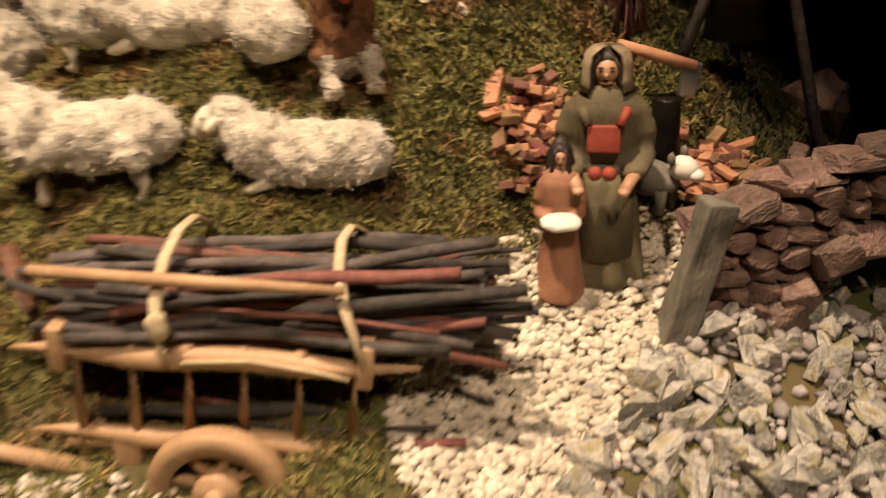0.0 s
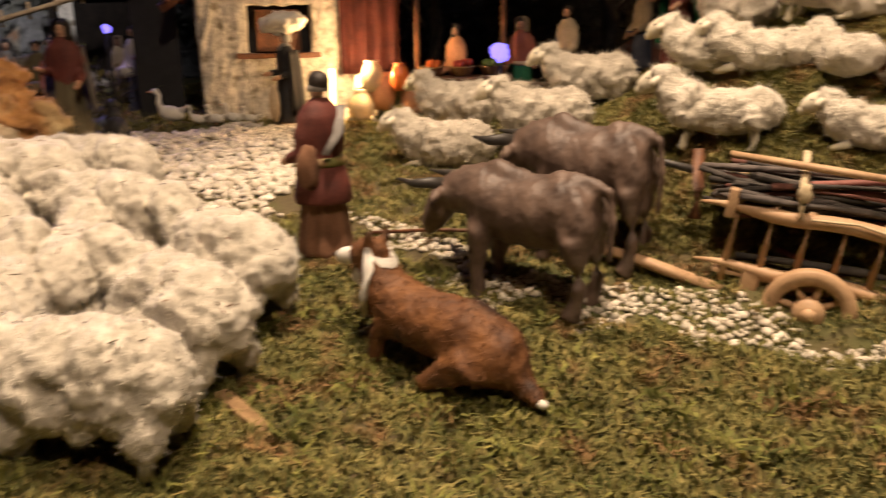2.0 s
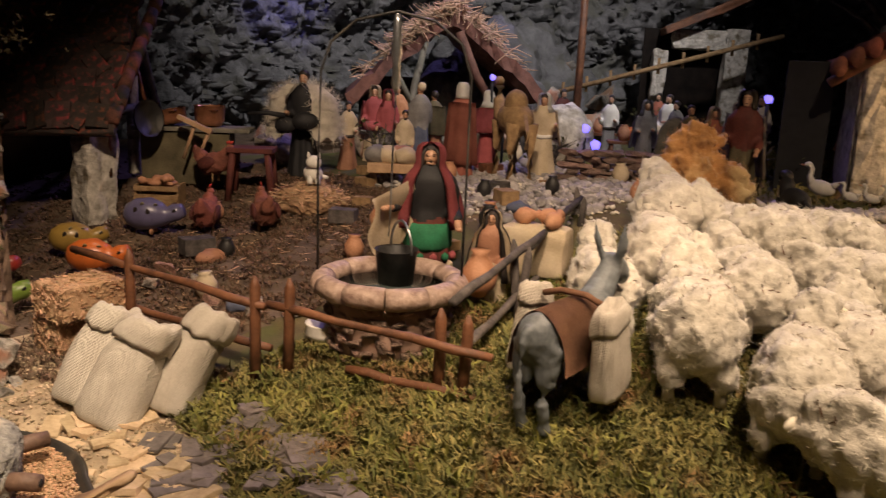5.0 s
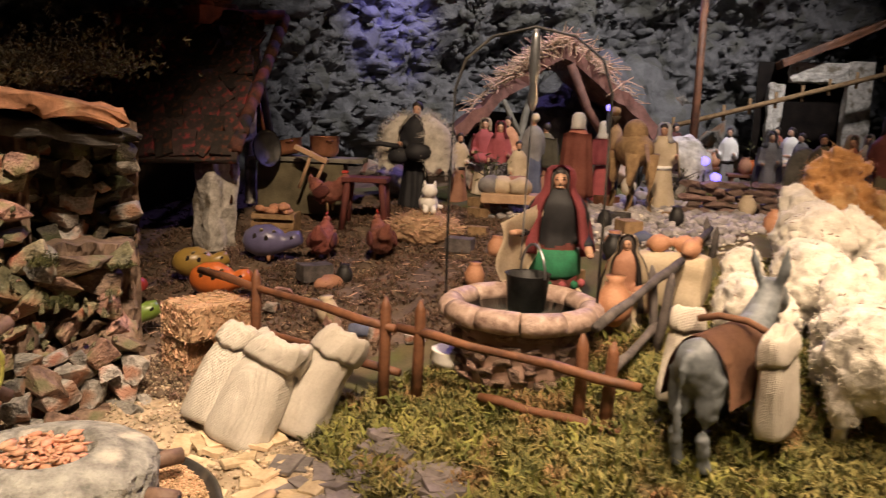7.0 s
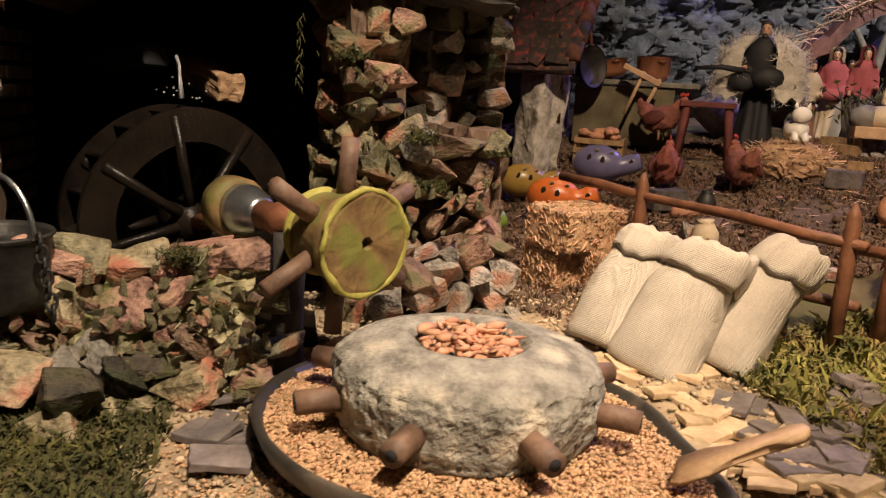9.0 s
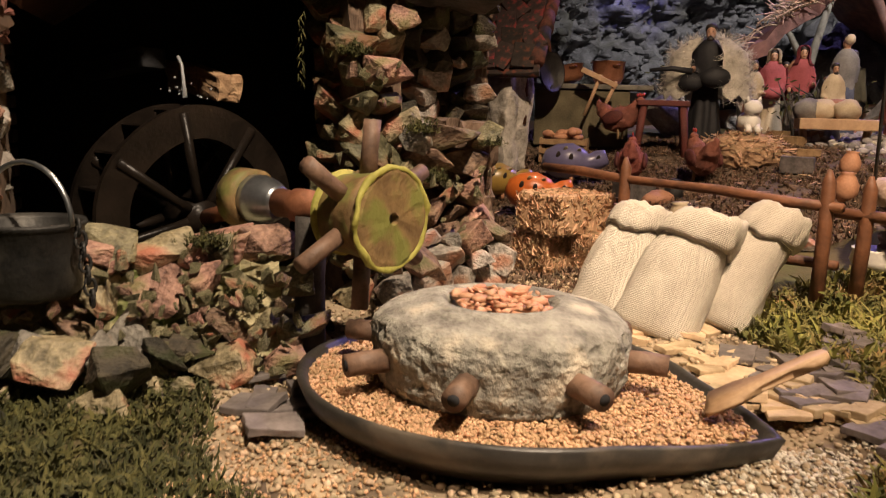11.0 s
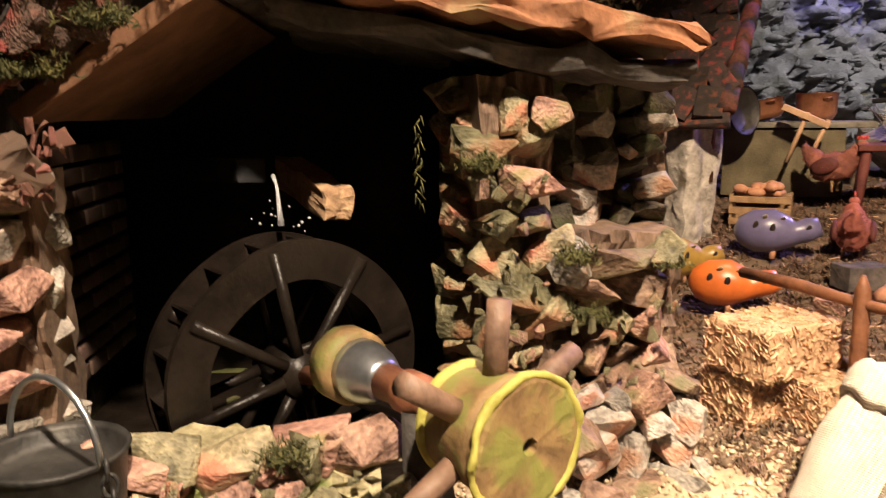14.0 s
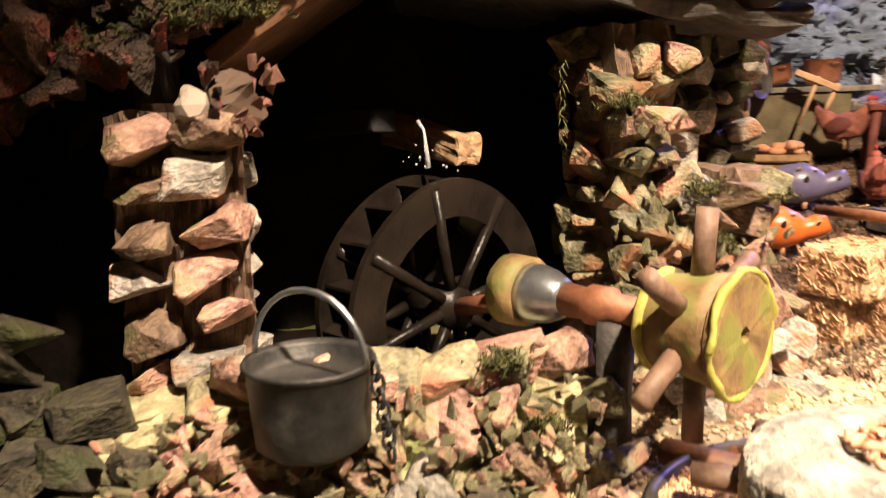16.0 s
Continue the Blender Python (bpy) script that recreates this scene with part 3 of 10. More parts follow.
_soil = inside(YARD, _mid[:, 0], _mid[:, 1]) | inside(MILL_FLOOR, _mid[:, 0], _mid[:, 1]) | (_mid[:, 0] < -1.95) | (inside(FAR_STONES, _mid[:, 0], _mid[:, 1]))
_mill = inside(MILL_FLOOR, _mid[:, 0] + 0.05 * (patch(_mid[:, 0], _mid[:, 1], 0.05, 61) - 0.5), _mid[:, 1] + 0.05 * (patch(_mid[:, 0], _mid[:, 1], 0.05, 62) - 0.5))
_me.polygons.foreach_set("material_index", np.where(_mill, 2, _soil).astype(np.int32))
_me.polygons.foreach_set("use_smooth", np.ones(len(_f), bool))
_me.update(calc_edges=True)
_me.materials.append(M["land"])
_me.materials.append(M["yard"])
_me.materials.append(M["mill_sand"])
tagged(new("ground", _me), "mossy brown modelled land of a miniature village display", "ground", kind="structure")

# dark room round the display
bm = bmesh.new()
box(bm, (-0.75, 0.6, -0.66), (7.0, 7.0, 0.1))
thing("floor", bm, M["room"], "dark floor of the exhibition room", "floor", kind="structure", smooth=False)
bm = bmesh.new()
box(bm, (-0.75, 0.6, 2.55), (7.0, 7.0, 0.1))
thing("ceiling", bm, M["room"], "dark ceiling of the exhibition room", "ceiling", kind="structure", smooth=False)
for _n, _c, _s in (("wall_north", (-0.75, 4.05, 0.945), (6.8, 0.1, 3.11)), ("wall_south", (-0.75, -2.85, 0.945), (6.8, 0.1, 3.11)), ("wall_east", (2.7, 0.6, 0.945), (0.1, 7.0, 3.11)), ("wall_west", (-4.2, 0.6, 0.945), (0.1, 7.0, 3.11))):
    bm = bmesh.new()
    box(bm, _c, _s)
    thing(_n, bm, M["room"], "dark drape behind the display", "wall", kind="structure", smooth=False)

# cave rock closing the village behind: a crumpled, leaning sheet along a bent line
bm = bmesh.new()
_line = [Vector(p) for p in ((-1.30, -1.45), (-1.75, -1.15), (-2.10, -0.75), (-2.32, -0.2), (-2.38, 0.4), (-2.28, 1.0), (-1.95, 1.55), (-1.35, 1.85), (-0.6, 1.75), (0.1, 1.5), (0.75, 1.15), (1.1, 0.7))]
_rows = []
_n = 760
for iu in range(_n + 1):
    s = iu / _n * (len(_line) - 1)
    k = min(int(s), len(_line) - 2)
    p = _line[k].lerp(_line[k + 1], s - k)
    t = (_line[k + 1] - _line[k]).normalized()
    out = Vector((t.y, -t.x)) * -1
    col = []
    for iv in range(130):
        h = iv / 129
        q = Vector((p.x * 6, p.y * 6, h * 6))
        cr = 0.15 * noise.noise(q) + 0.07 * abs(noise.noise(q * 2.3)) + 0.04 * abs(noise.noise(q * 4.9)) + 0.026 * noise.noise(q * 9.0) + 0.025 * abs(noise.noise(q * 17.0)) + 0.012 * noise.noise(q * 34.0)
        w = p - out * (0.10 * h - cr)
        col.append(bm.verts.new((w.x, w.y, 0.18 + 1.05 * h)))
    _rows.append(col)
for a, b in zip(_rows, _rows[1:]):
    for k in range(129):
        bm.faces.new((a[k], a[k + 1], b[k + 1], b[k]))
_spots = np.array([c.co[:] for col in _rows for c in col])
thing("backdrop", bm, M["backrock"], "crumpled grey cave rock behind the miniature village", "rock wall", kind="structure")

# ---- loose stuff on the land ----
RNG = np.random.default_rng(11)
_pr = random.Random(5)
PEB = [pebble(_pr) for _ in range(7)]


def free_of(polys):
    def keep(x, y):
        ok = np.ones(x.shape, bool)
        for p in polys:
            ok &= ~inside(p, x, y)
        return ok
    return keep


def gravel(name, poly, n, lo, hi, material, label):
    xs, ys = [p[0] for p in poly], [p[1] for p in poly]
    wob = lambda x, y: inside(poly, x + 0.06 * (patch(x, y, 0.05, 8) - 0.5), y + 0.06 * (patch(x, y, 0.05, 9) - 0.5))
    xy = strew(RNG, n, min(xs) - 0.03, max(xs) + 0.03, min(ys) - 0.03, max(ys) + 0.03, wob)
    k = len(xy)
    size = lo + (hi - lo) * RNG.random(k) ** 2
    return scatter(name, PEB, on_land(xy, 0.001) + np.column_stack([np.zeros(k), np.zeros(k), size * 0.2 * RNG.random(k)]), RNG.random(k) * 6.28, RNG.normal(0, 0.5, k), size, material, label, "gravel")


gravel("gravel", GRAVEL_FAR, 7000, 0.007, 0.017, M["gravel"], "white gravel path between the flock and the plastered house")
gravel("gravel", GRAVEL_CART, 5200, 0.004, 0.011, M["gravel"], "white gravel track under the oxen and the cart")
gravel("gravel", GRAVEL_PATH, 13000, 0.004, 0.010, M["gravel"], "white gravel path beside the woman and child")
gravel("pebbles", STREAM, 5000, 0.007, 0.015, M["far_stone"], "small grey pebbles among the stream rubble")
gravel("clods", YARD, 6500, 0.002, 0.010, M["clod"], "loose brown soil clods in the farmyard")
gravel("pebbles", FAR_STONES, 4200, 0.006, 0.022, M["far_stone"], "pale stones behind the well")
gravel("grain_spill", [(-0.93, -0.43), (-0.82, -0.42), (-0.74, -0.52), (-0.78, -0.64), (-0.86, -0.61), (-0.89, -0.52)], 14000, 0.0012, 0.0040, M["gravel"], "white grit beside the black tray")
gravel("grain_spill", [(-1.03, -0.71), (-0.99, -0.82), (-0.84, -0.78), (-0.86, -0.68)], 4500, 0.002, 0.0035, M["grain"], "spilled yellow grain beside the black tray")

gravel("crumbs", MILL_FLOOR, 12000, 0.0018, 0.0060, M["flake_crumb"], "buff crumbs and grit trodden over the mill floor")
# broken flakes crusting the cave wall
_pick = _spots[RNG.integers(len(_spots), size=9000)]
_k = len(_pick)
scatter("rock_crust", [(v * (1.7, 1.0, 0.45), f) for v, f in PEB], _pick + RNG.normal(0, 0.010, (_k, 3)), RNG.random(_k) * 6.28, RNG.normal(0, 1.2, _k), 0.012 + 0.032 * RNG.random(_k) ** 2, M["backrock"], "grey rock flakes crusting the cave wall", "rock")
# moss, densest where the camera passes
_pr = random.Random(9)
SPR = [sprig(_pr, 5, 0.75, 0.35) for _ in range(8)]


def moss(name, n, box4, lo, hi, material, label, keep, cover=0.25, tilt=0.5):
    xy = strew(RNG, n, *box4, lambda x, y: keep(x, y) & (patch(x, y, 0.035, 21) * 0.6 + patch(x, y, 0.012, 22) * 0.4 > cover))
    k = len(xy)
    size = lo + (hi - lo) * RNG.random(k)
    return scatter(name, SPR, on_land(xy, -0.001), RNG.random(k) * 6.28, RNG.normal(0, tilt, k), size, material, label, "moss")


_open = free_of([GRAVEL_FAR, GRAVEL_PATH, STREAM, YARD, MILL_FLOOR, FAR_STONES, GRAVEL_CART])
moss("moss", 66000, (-1.10, 0.16, -0.75, 0.30), 0.007, 0.016, M["moss"], "olive and brown dried moss covering the meadow", _open, 0.14)
moss("moss", 15000, (-1.10, 0.16, -0.70, 0.30), 0.011, 0.022, M["moss_lush"], "taller clumps of green moss in the meadow", _open, 0.56, 0.6)
moss("moss", 30000, (-0.90, 0.20, 0.24, 0.90), 0.006, 0.013, M["moss"], "olive moss on the hillock behind the cart", _open)
moss("moss", 34000, (-0.40, 0.20, 0.36, 0.66), 0.004, 0.009, M["moss"], "fine olive moss on the slope behind the cart", _open, 0.18)
moss("moss", 8000, (-1.12, -0.80, -1.10, -0.74), 0.006, 0.012, M["moss_green"], "dark green moss below the mill wall", _open)
moss("moss", 9000, (-1.70, -0.90, 0.30, 1.30), 0.008, 0.02, M["moss"], "sparse moss round the plastered house", _open, 0.5)
moss("moss", 9000, (-0.68, 0.02, 0.20, 0.38), 0.005, 0.010, M["moss"], "tufts of moss between the gravel of the cart track", lambda x, y: inside(GRAVEL_CART, x, y), 0.47)
moss("moss", 9000, (0.16, 0.52, 0.40, 0.92), 0.006, 0.012, M["moss_green"], "dark moss round the lean-to", _open)

# straw trodden into the yard and the mill floor
_xy = strew(RNG, 1900, -1.75, -1.15, -0.52, 0.03, lambda x, y: inside(YARD, x, y) & (patch(x, y, 0.06, 31) > 0.42))
_k = len(_xy)
_st = [(np.array([(-0.5, -0.035, 0.0), (0.5, -0.02, 0.05), (0.5, 0.02, 0.05), (-0.5, 0.035, 0.0)]), np.array([[0, 1, 2, 3]])), (np.array([(-0.5, -0.04, 0.06), (0.5, -0.03, -0.02), (0.5, 0.03, -0.02), (-0.5, 0.04, 0.06)]), np.array([[0, 1, 2, 3]]))]
scatter("straw_litter", _st, on_land(_xy, 0.004), RNG.random(_k) * 6.28, RNG.normal(0, 0.35, _k), 0.006 + 0.012 * RNG.random(_k), M["straw"], "short straw trodden into the farmyard soil", "straw")

moss("litter", 16000, (-1.75, -1.14, -0.55, 0.04), 0.005, 0.012, M["litter"], "brown trodden hay and roots matted over the farmyard soil", lambda x, y: inside(YARD, x, y), 0.38, 0.9)
# grey rubble of the stream: stones that can be told apart
stream = base("stream_bed", "bed of grey broken rubble stones below the bridge", "stream bed", pose(0, 0, 0), kind="structure")
_rub = [rock_mesh("rubble_stone", 1.0, 40 + k, M["rubble"], 2, 8) for k in range(9)]
_r = random.Random(3)
_n = 0
while _n < 640:
    x, y = _r.uniform(-0.05, 0.46), _r.uniform(0.10, 0.50)
    if not bool(inside(STREAM, np.array([x]), np.array([y]))[0]):
        continue
    s = _r.uniform(0.013, 0.030)
    share("stone", _r.choice(_rub), stream, Matrix.Translation((x, y, zl(x, y) + s * 0.22)) @ spin(_r) @ Matrix.Diagonal((s, s * _r.uniform(0.7, 1), s * _r.uniform(0.6, 0.9), 1)))
    _n += 1


# ---- the meadow: flock, oxen, cart, shepherd, dogs ----
def fluff(bm, verts, n, length, rng, mi=0):
    """Loose fibres standing off a woolly surface."""
    pick = [v for v in verts if v.is_valid and v.normal.z > -0.75]
    for _ in range(n):
        v = rng.choice(pick)
        nrm = v.normal
        side = Vector((rng.gauss(0, 1), rng.gauss(0, 1), rng.gauss(0, 1))).cross(nrm).normalized()
        l_ = length * rng.uniform(0.4, 1.2)
        lean = (nrm * rng.uniform(0.25, 1.0) + side * rng.uniform(0.3, 1.2)).normalized()
        w = nrm.cross(side) * 0.0003
        a = v.co - nrm * 0.001
        mid = a + lean * l_ * 0.55
        end = mid + (lean + side.cross(nrm) * rng.uniform(-0.9, 0.9) - nrm * rng.uniform(0, 0.7)).normalized() * l_ * 0.5
        q = [bm.verts.new(p) for p in (a - w, a + w, mid + w, mid - w, end)]
        bm.faces.new(q[:4]).material_index = mi
        bm.faces.new((q[3], q[2], q[4])).material_index = mi


def sheep(seed, stance, wool="wool", loose=5200, slim=1.0):
    """Cotton-wool sheep, about 0.12 long, head towards +x, feet at z = 0."""
    rng = random.Random(seed)
    bm = bmesh.new()
    h = {"stand": 0.047, "graze": 0.045, "lie": 0.029}[stance]
    W, T = 0.0285 * rng.uniform(0.95, 1.1), 0.030 * rng.uniform(0.95, 1.05)
    if slim < 1:
        h, W, T = h - 0.007 * (stance != "lie") - 0.004, W * slim, T * slim
    blob(bm, (0.0, 0, h), (0.052, W, T), sub=3)
    blob(bm, (-0.030, 0, h + 0.003), (0.028, W * 0.95, T * 0.95), sub=3)
    blob(bm, (0.030, 0, h + 0.003), (0.026, W * 0.85, T * 0.95), sub=3)
    if stance == "graze":
        hd, pitch = (0.080, 0.0, h - 0.020), 60
        tube(bm, [(0.035, 0, h + 0.004), (0.060, 0, h - 0.002), (0.074, 0, h - 0.014)], [0.026, 0.020, 0.014], 12)
    else:
        up = 0.024 if stance == "lie" else 0.026
        hd, pitch = (0.062, 0.0, h + up + 0.003), 38
        tube(bm, [(0.030, 0, h + 0.006), (0.048, 0, h + up * 0.55), (0.056, 0, h + up)], [0.027, 0.021, 0.0165], 12)
    blob(bm, (hd[0] - 0.004, 0, hd[2] + 0.004), (0.0155, 0.015, 0.0135), sub=3)
    if stance != "lie":
        for x in (-0.033, 0.031):
            for s in (-1, 1):
                tube(bm, [(x, s * 0.016, h), (x, s * 0.016, 0.020)], [0.014, 0.008], 8)
    bm = fuse(bm, 0.0032, 5)
    ruffle(bm, 0.0042 * slim, 78, seed)
    skin_ = list(bm.verts)
    fluff(bm, skin_, loose, 0.0085, rng)
    # face, ears, legs
    blob(bm, (hd[0] + 0.011, 0, hd[2] - 0.001), (0.0165, 0.0105, 0.0105), (0, pitch, 0), 3, 0, 1, 1)
    blob(bm, (hd[0] + 0.011 + 0.0135 * math.cos(radians(pitch)), 0, hd[2] - 0.002 - 0.0125 * math.sin(radians(pitch))), (0.0065, 0.0062, 0.0058), (0, pitch, 0), 2, 0, 1, 1)
    for s in (-1, 1):
        blob(bm, (hd[0] + 0.002, s * 0.0165, hd[2] + 0.001), (0.0034, 0.0085, 0.0042), (s * -25, 0, s * -25), 2, 0, 1, 1)
        blob(bm, (hd[0] + 0.012, s * 0.0096, hd[2] + 0.003), 0.0015, sub=1, mi=2)
    if stance != "lie":
        for x in (-0.033, 0.033):
            for s in (-1, 1):
                j = rng.uniform(-0.004, 0.004)
                tube(bm, [(x + j, s * 0.015, 0.026), (x + j * 0.5 - 0.002, s * 0.0155, 0.012), (x, s * 0.0155, 0.003), (x + 0.002, s * 0.0155, 0.0)], [0.0055, 0.0042, 0.0042, 0.005], 7, 1)
    else:
        for s in (-1, 1):
            tube(bm, [(0.03, s * 0.012, 0.010), (0.044, s * 0.014, 0.004), (0.050, s * 0.012, 0.003)], [0.006, 0.0042, 0.003], 7, 1)
    return mesh_ob("sheep", bm, [M[wool], M["cream"], M["hair"]])


def flock_sheep(seed, raised=True):
    """Sheep of bunched cotton wool, about 0.17 long, head towards +x, feet at z = 0."""
    rng = random.Random(seed)
    bm = bmesh.new()
    A, B, C, h = 0.060, 0.0275, 0.031, 0.056
    blob(bm, (0, 0, h), (A, B, C), sub=3)
    n = 150
    for k in range(n):
        z = 1 - 2 * (k + 0.5) / n
        if z < -0.86:
            continue
        a = k * 2.39996 + rng.uniform(-0.25, 0.25)
        q = math.sqrt(1 - z * z)
        x, y = q * math.cos(a), q * math.sin(a)
        ex = abs(x) ** 0.8 * (1 if x > 0 else -1)
        r = rng.uniform(0.0080, 0.0145)
        blob(bm, (A * 1.04 * ex, B * 1.02 * y, h + C * 1.02 * z), (r * rng.uniform(0.9, 1.3), r, r * rng.uniform(0.8, 1.05)), (rng.uniform(0, 90), 0, rng.uniform(0, 180)), 2)
    hd = Vector((0.094, 0, h + (0.040 if raised else 0.014)))
    tube(bm, [(0.050, 0, h + 0.006), (0.074, 0, h + (0.018 if raised else 0.006)), hd], [0.027, 0.023, 0.017], 12)
    for k in range(26):
        f = rng.random()
        p = Vector((0.052, 0, h + 0.012)).lerp(hd, f)
        a = rng.uniform(0, 6.28)
        w = 0.022 - 0.009 * f
        blob(bm, (p.x - 0.004 + 0.004 * math.cos(a), p.y + w * math.sin(a), p.z + w * math.cos(a)), rng.uniform(0.007, 0.012), sub=2)
    for x in (-0.046, 0.044):
        for s in (-1, 1):
            blob(bm, (x, s * 0.020, 0.026), (0.015, 0.012, 0.018), sub=2)
    bm = fuse(bm, 0.0030, 4)
    ruffle(bm, 0.0024, 100, seed)
    ruffle(bm, 0.0014, 300, seed + 3)
    skin_ = list(bm.verts)
    fluff(bm, skin_, 3600, 0.0070, rng)
    # chaff caught in the wool
    pick = [v for v in skin_ if v.normal.z > 0.1]
    for _ in range(26):
        v = rng.choice(pick)
        d = Vector((rng.gauss(0, 1), rng.gauss(0, 1), rng.gauss(0, 1))).cross(v.normal).normalized() * rng.uniform(0.0015, 0.0035)
        w = d.cross(v.normal).normalized() * 0.0006
        p = v.co + v.normal * 0.0012
        bm.faces.new([bm.verts.new(c) for c in (p - d - w, p - d + w, p + d + w, p + d - w)]).material_index = 3
    pitch = 40
    blob(bm, (hd.x + 0.010, 0, hd.z - 0.004), (0.0155, 0.0092, 0.0095), (0, pitch, 0), 3, 0, 1, 1)
    blob(bm, (hd.x + 0.021, 0, hd.z - 0.013), (0.0062, 0.0060, 0.0055), (0, pitch, 0), 2, 0, 1, 1)
    for s in (-1, 1):
        blob(bm, (hd.x - 0.001, s * 0.0175, hd.z - 0.002), (0.0034, 0.0085, 0.0042), (s * -25, 0, s * -25), 2, 0, 1, 1)
        blob(bm, (hd.x + 0.012, s * 0.0085, hd.z + 0.0005), 0.0015, sub=1, mi=2)
        for x in (-0.046, 0.046):
            j = rng.uniform(-0.004, 0.004)
            tube(bm, [(x + j, s * 0.019, 0.024), (x, s * 0.020, 0.010), (x + 0.001, s * 0.020, 0.0)], [0.0062, 0.0046, 0.0054], 7, 1)
    return mesh_ob("sheep", bm, [M["wool_flock"], M["cream"], M["hair"], M["litter"]])


SLIM = {"slim": ("stand", 31), "slim2": ("stand", 33), "slim_lie": ("lie", 35), "slim_lie2": ("lie", 38), "slim_graze": ("graze", 36)}
SHEEP = {"dull": sheep(6, "stand", "wool_grey", 2400), "dull_lie": sheep(7, "lie", "wool_grey", 2400)}
SHEEP.update({k: sheep(n, s, "wool", 2000, 0.80) for k, (s, n) in SLIM.items()})
SHEEP.update({k: flock_sheep(60 + i, k != "puff_low") for i, k in enumerate(("puff", "puff2", "puff3", "puff_low"))})
FLOCK = [  # kind, x, y, heading, size, label
    ("puff_low", -0.572, -0.040, 196, 1.10, "cotton-wool sheep with matted fleece at the edge of the flock"),
    ("puff2", -0.702, -0.020, 118, 1.02, "woolly white sheep seen from behind in the flock"),
    ("puff", -0.585, 0.065, 168, 1.06, "white cotton-wool sheep flecked with chaff in the flock"),
    ("puff2", -0.608, 0.157, 168, 1.02, "white cotton-wool sheep turning its face in the flock"),
    ("puff3", -0.715, 0.075, 128, 0.92, "woolly white sheep pressed into the flock"),
    ("puff_low", -0.770, 0.172, 186, 0.98, "woolly white sheep near the gravel path"),
    ("puff", -0.835, 0.082, 145, 0.98, "woolly white sheep in the middle of the flock"),
    ("puff3", -0.808, -0.028, 136, 1.08, "woolly white sheep beside the donkey"),
    ("puff2", -0.950, 0.078, 138, 1.00, "woolly white sheep behind the laden donkey"),
    ("puff", -1.020, 0.165, 142, 1.05, "woolly white sheep with raised head at the back"),
    ("puff3", -0.898, 0.180, 182, 1.02, "woolly white sheep at the back of the flock"),
    ("puff_low", -0.855, 0.250, 182, 0.92, "woolly white sheep near the black dog"),
    ("puff2", -0.925, -0.030, 142, 0.92, "woolly white sheep half hidden by the donkey"),
    ("slim", -0.225, 0.480, 176, 1.04, "standing cream sheep on the hillock behind the cart"),
    ("slim_lie", -0.078, 0.456, 172, 0.86, "cream sheep lying on the hillock behind the cart"),
    ("slim2", -0.250, 0.600, 172, 0.98, "cream sheep standing behind another on the hillock"),
    ("slim_lie2", -0.195, 0.575, 165, 1.0, "cream sheep lying with raised head on the hillock"),
    ("slim", -0.145, 0.650, 165, 1.0, "cream sheep standing high on the hillock"),
    ("slim_graze", -0.020, 0.690, 160, 1.0, "cream sheep grazing at the top of the hillock"),
    ("slim2", -0.245, 0.740, 140, 1.0, "cream sheep far up the hillock"),
    ("slim_lie2", -0.118, 0.535, 120, 0.9, "small cream lamb lying beside the brown dog"),
    ("slim_lie2", -0.100, 0.620, 200, 0.7, "small cream lamb lying below a standing sheep"),
    ("dull", -0.445, 0.560, 185, 1.02, "dull cream sheep facing the path on the slope"),
    ("dull", -0.420, 0.680, 185, 1.02, "dull cream sheep behind another on the slope"),
    ("dull_lie", -0.560, 0.520, 185, 1.08, "shaggy dull sheep lying on the slope"),
    ("dull", -0.600, 0.640, 170, 1.05, "dull grey sheep near the hearth light"),
    ("dull_lie", -0.500, 0.700, 10, 1.0, "dull sheep resting near the hearth light"),
]
_used = set()
for k, x, y, a, s, text in FLOCK:
    m = pose(x, y, zl(x, y) - 0.004, 0, 0, a) @ Matrix.Diagonal((s, s, s, 1))
    if k in _used:
        ob = SHEEP[k].copy()
        scene.collection.objects.link(ob)
    else:
        ob = SHEEP[k]
        _used.add(k)
    ob.matrix_world = m
    tagged(ob, text, "sheep", "flock of sheep")
for k, ob in SHEEP.items():
    if k not in _used:
        bpy.data.objects.remove(ob)


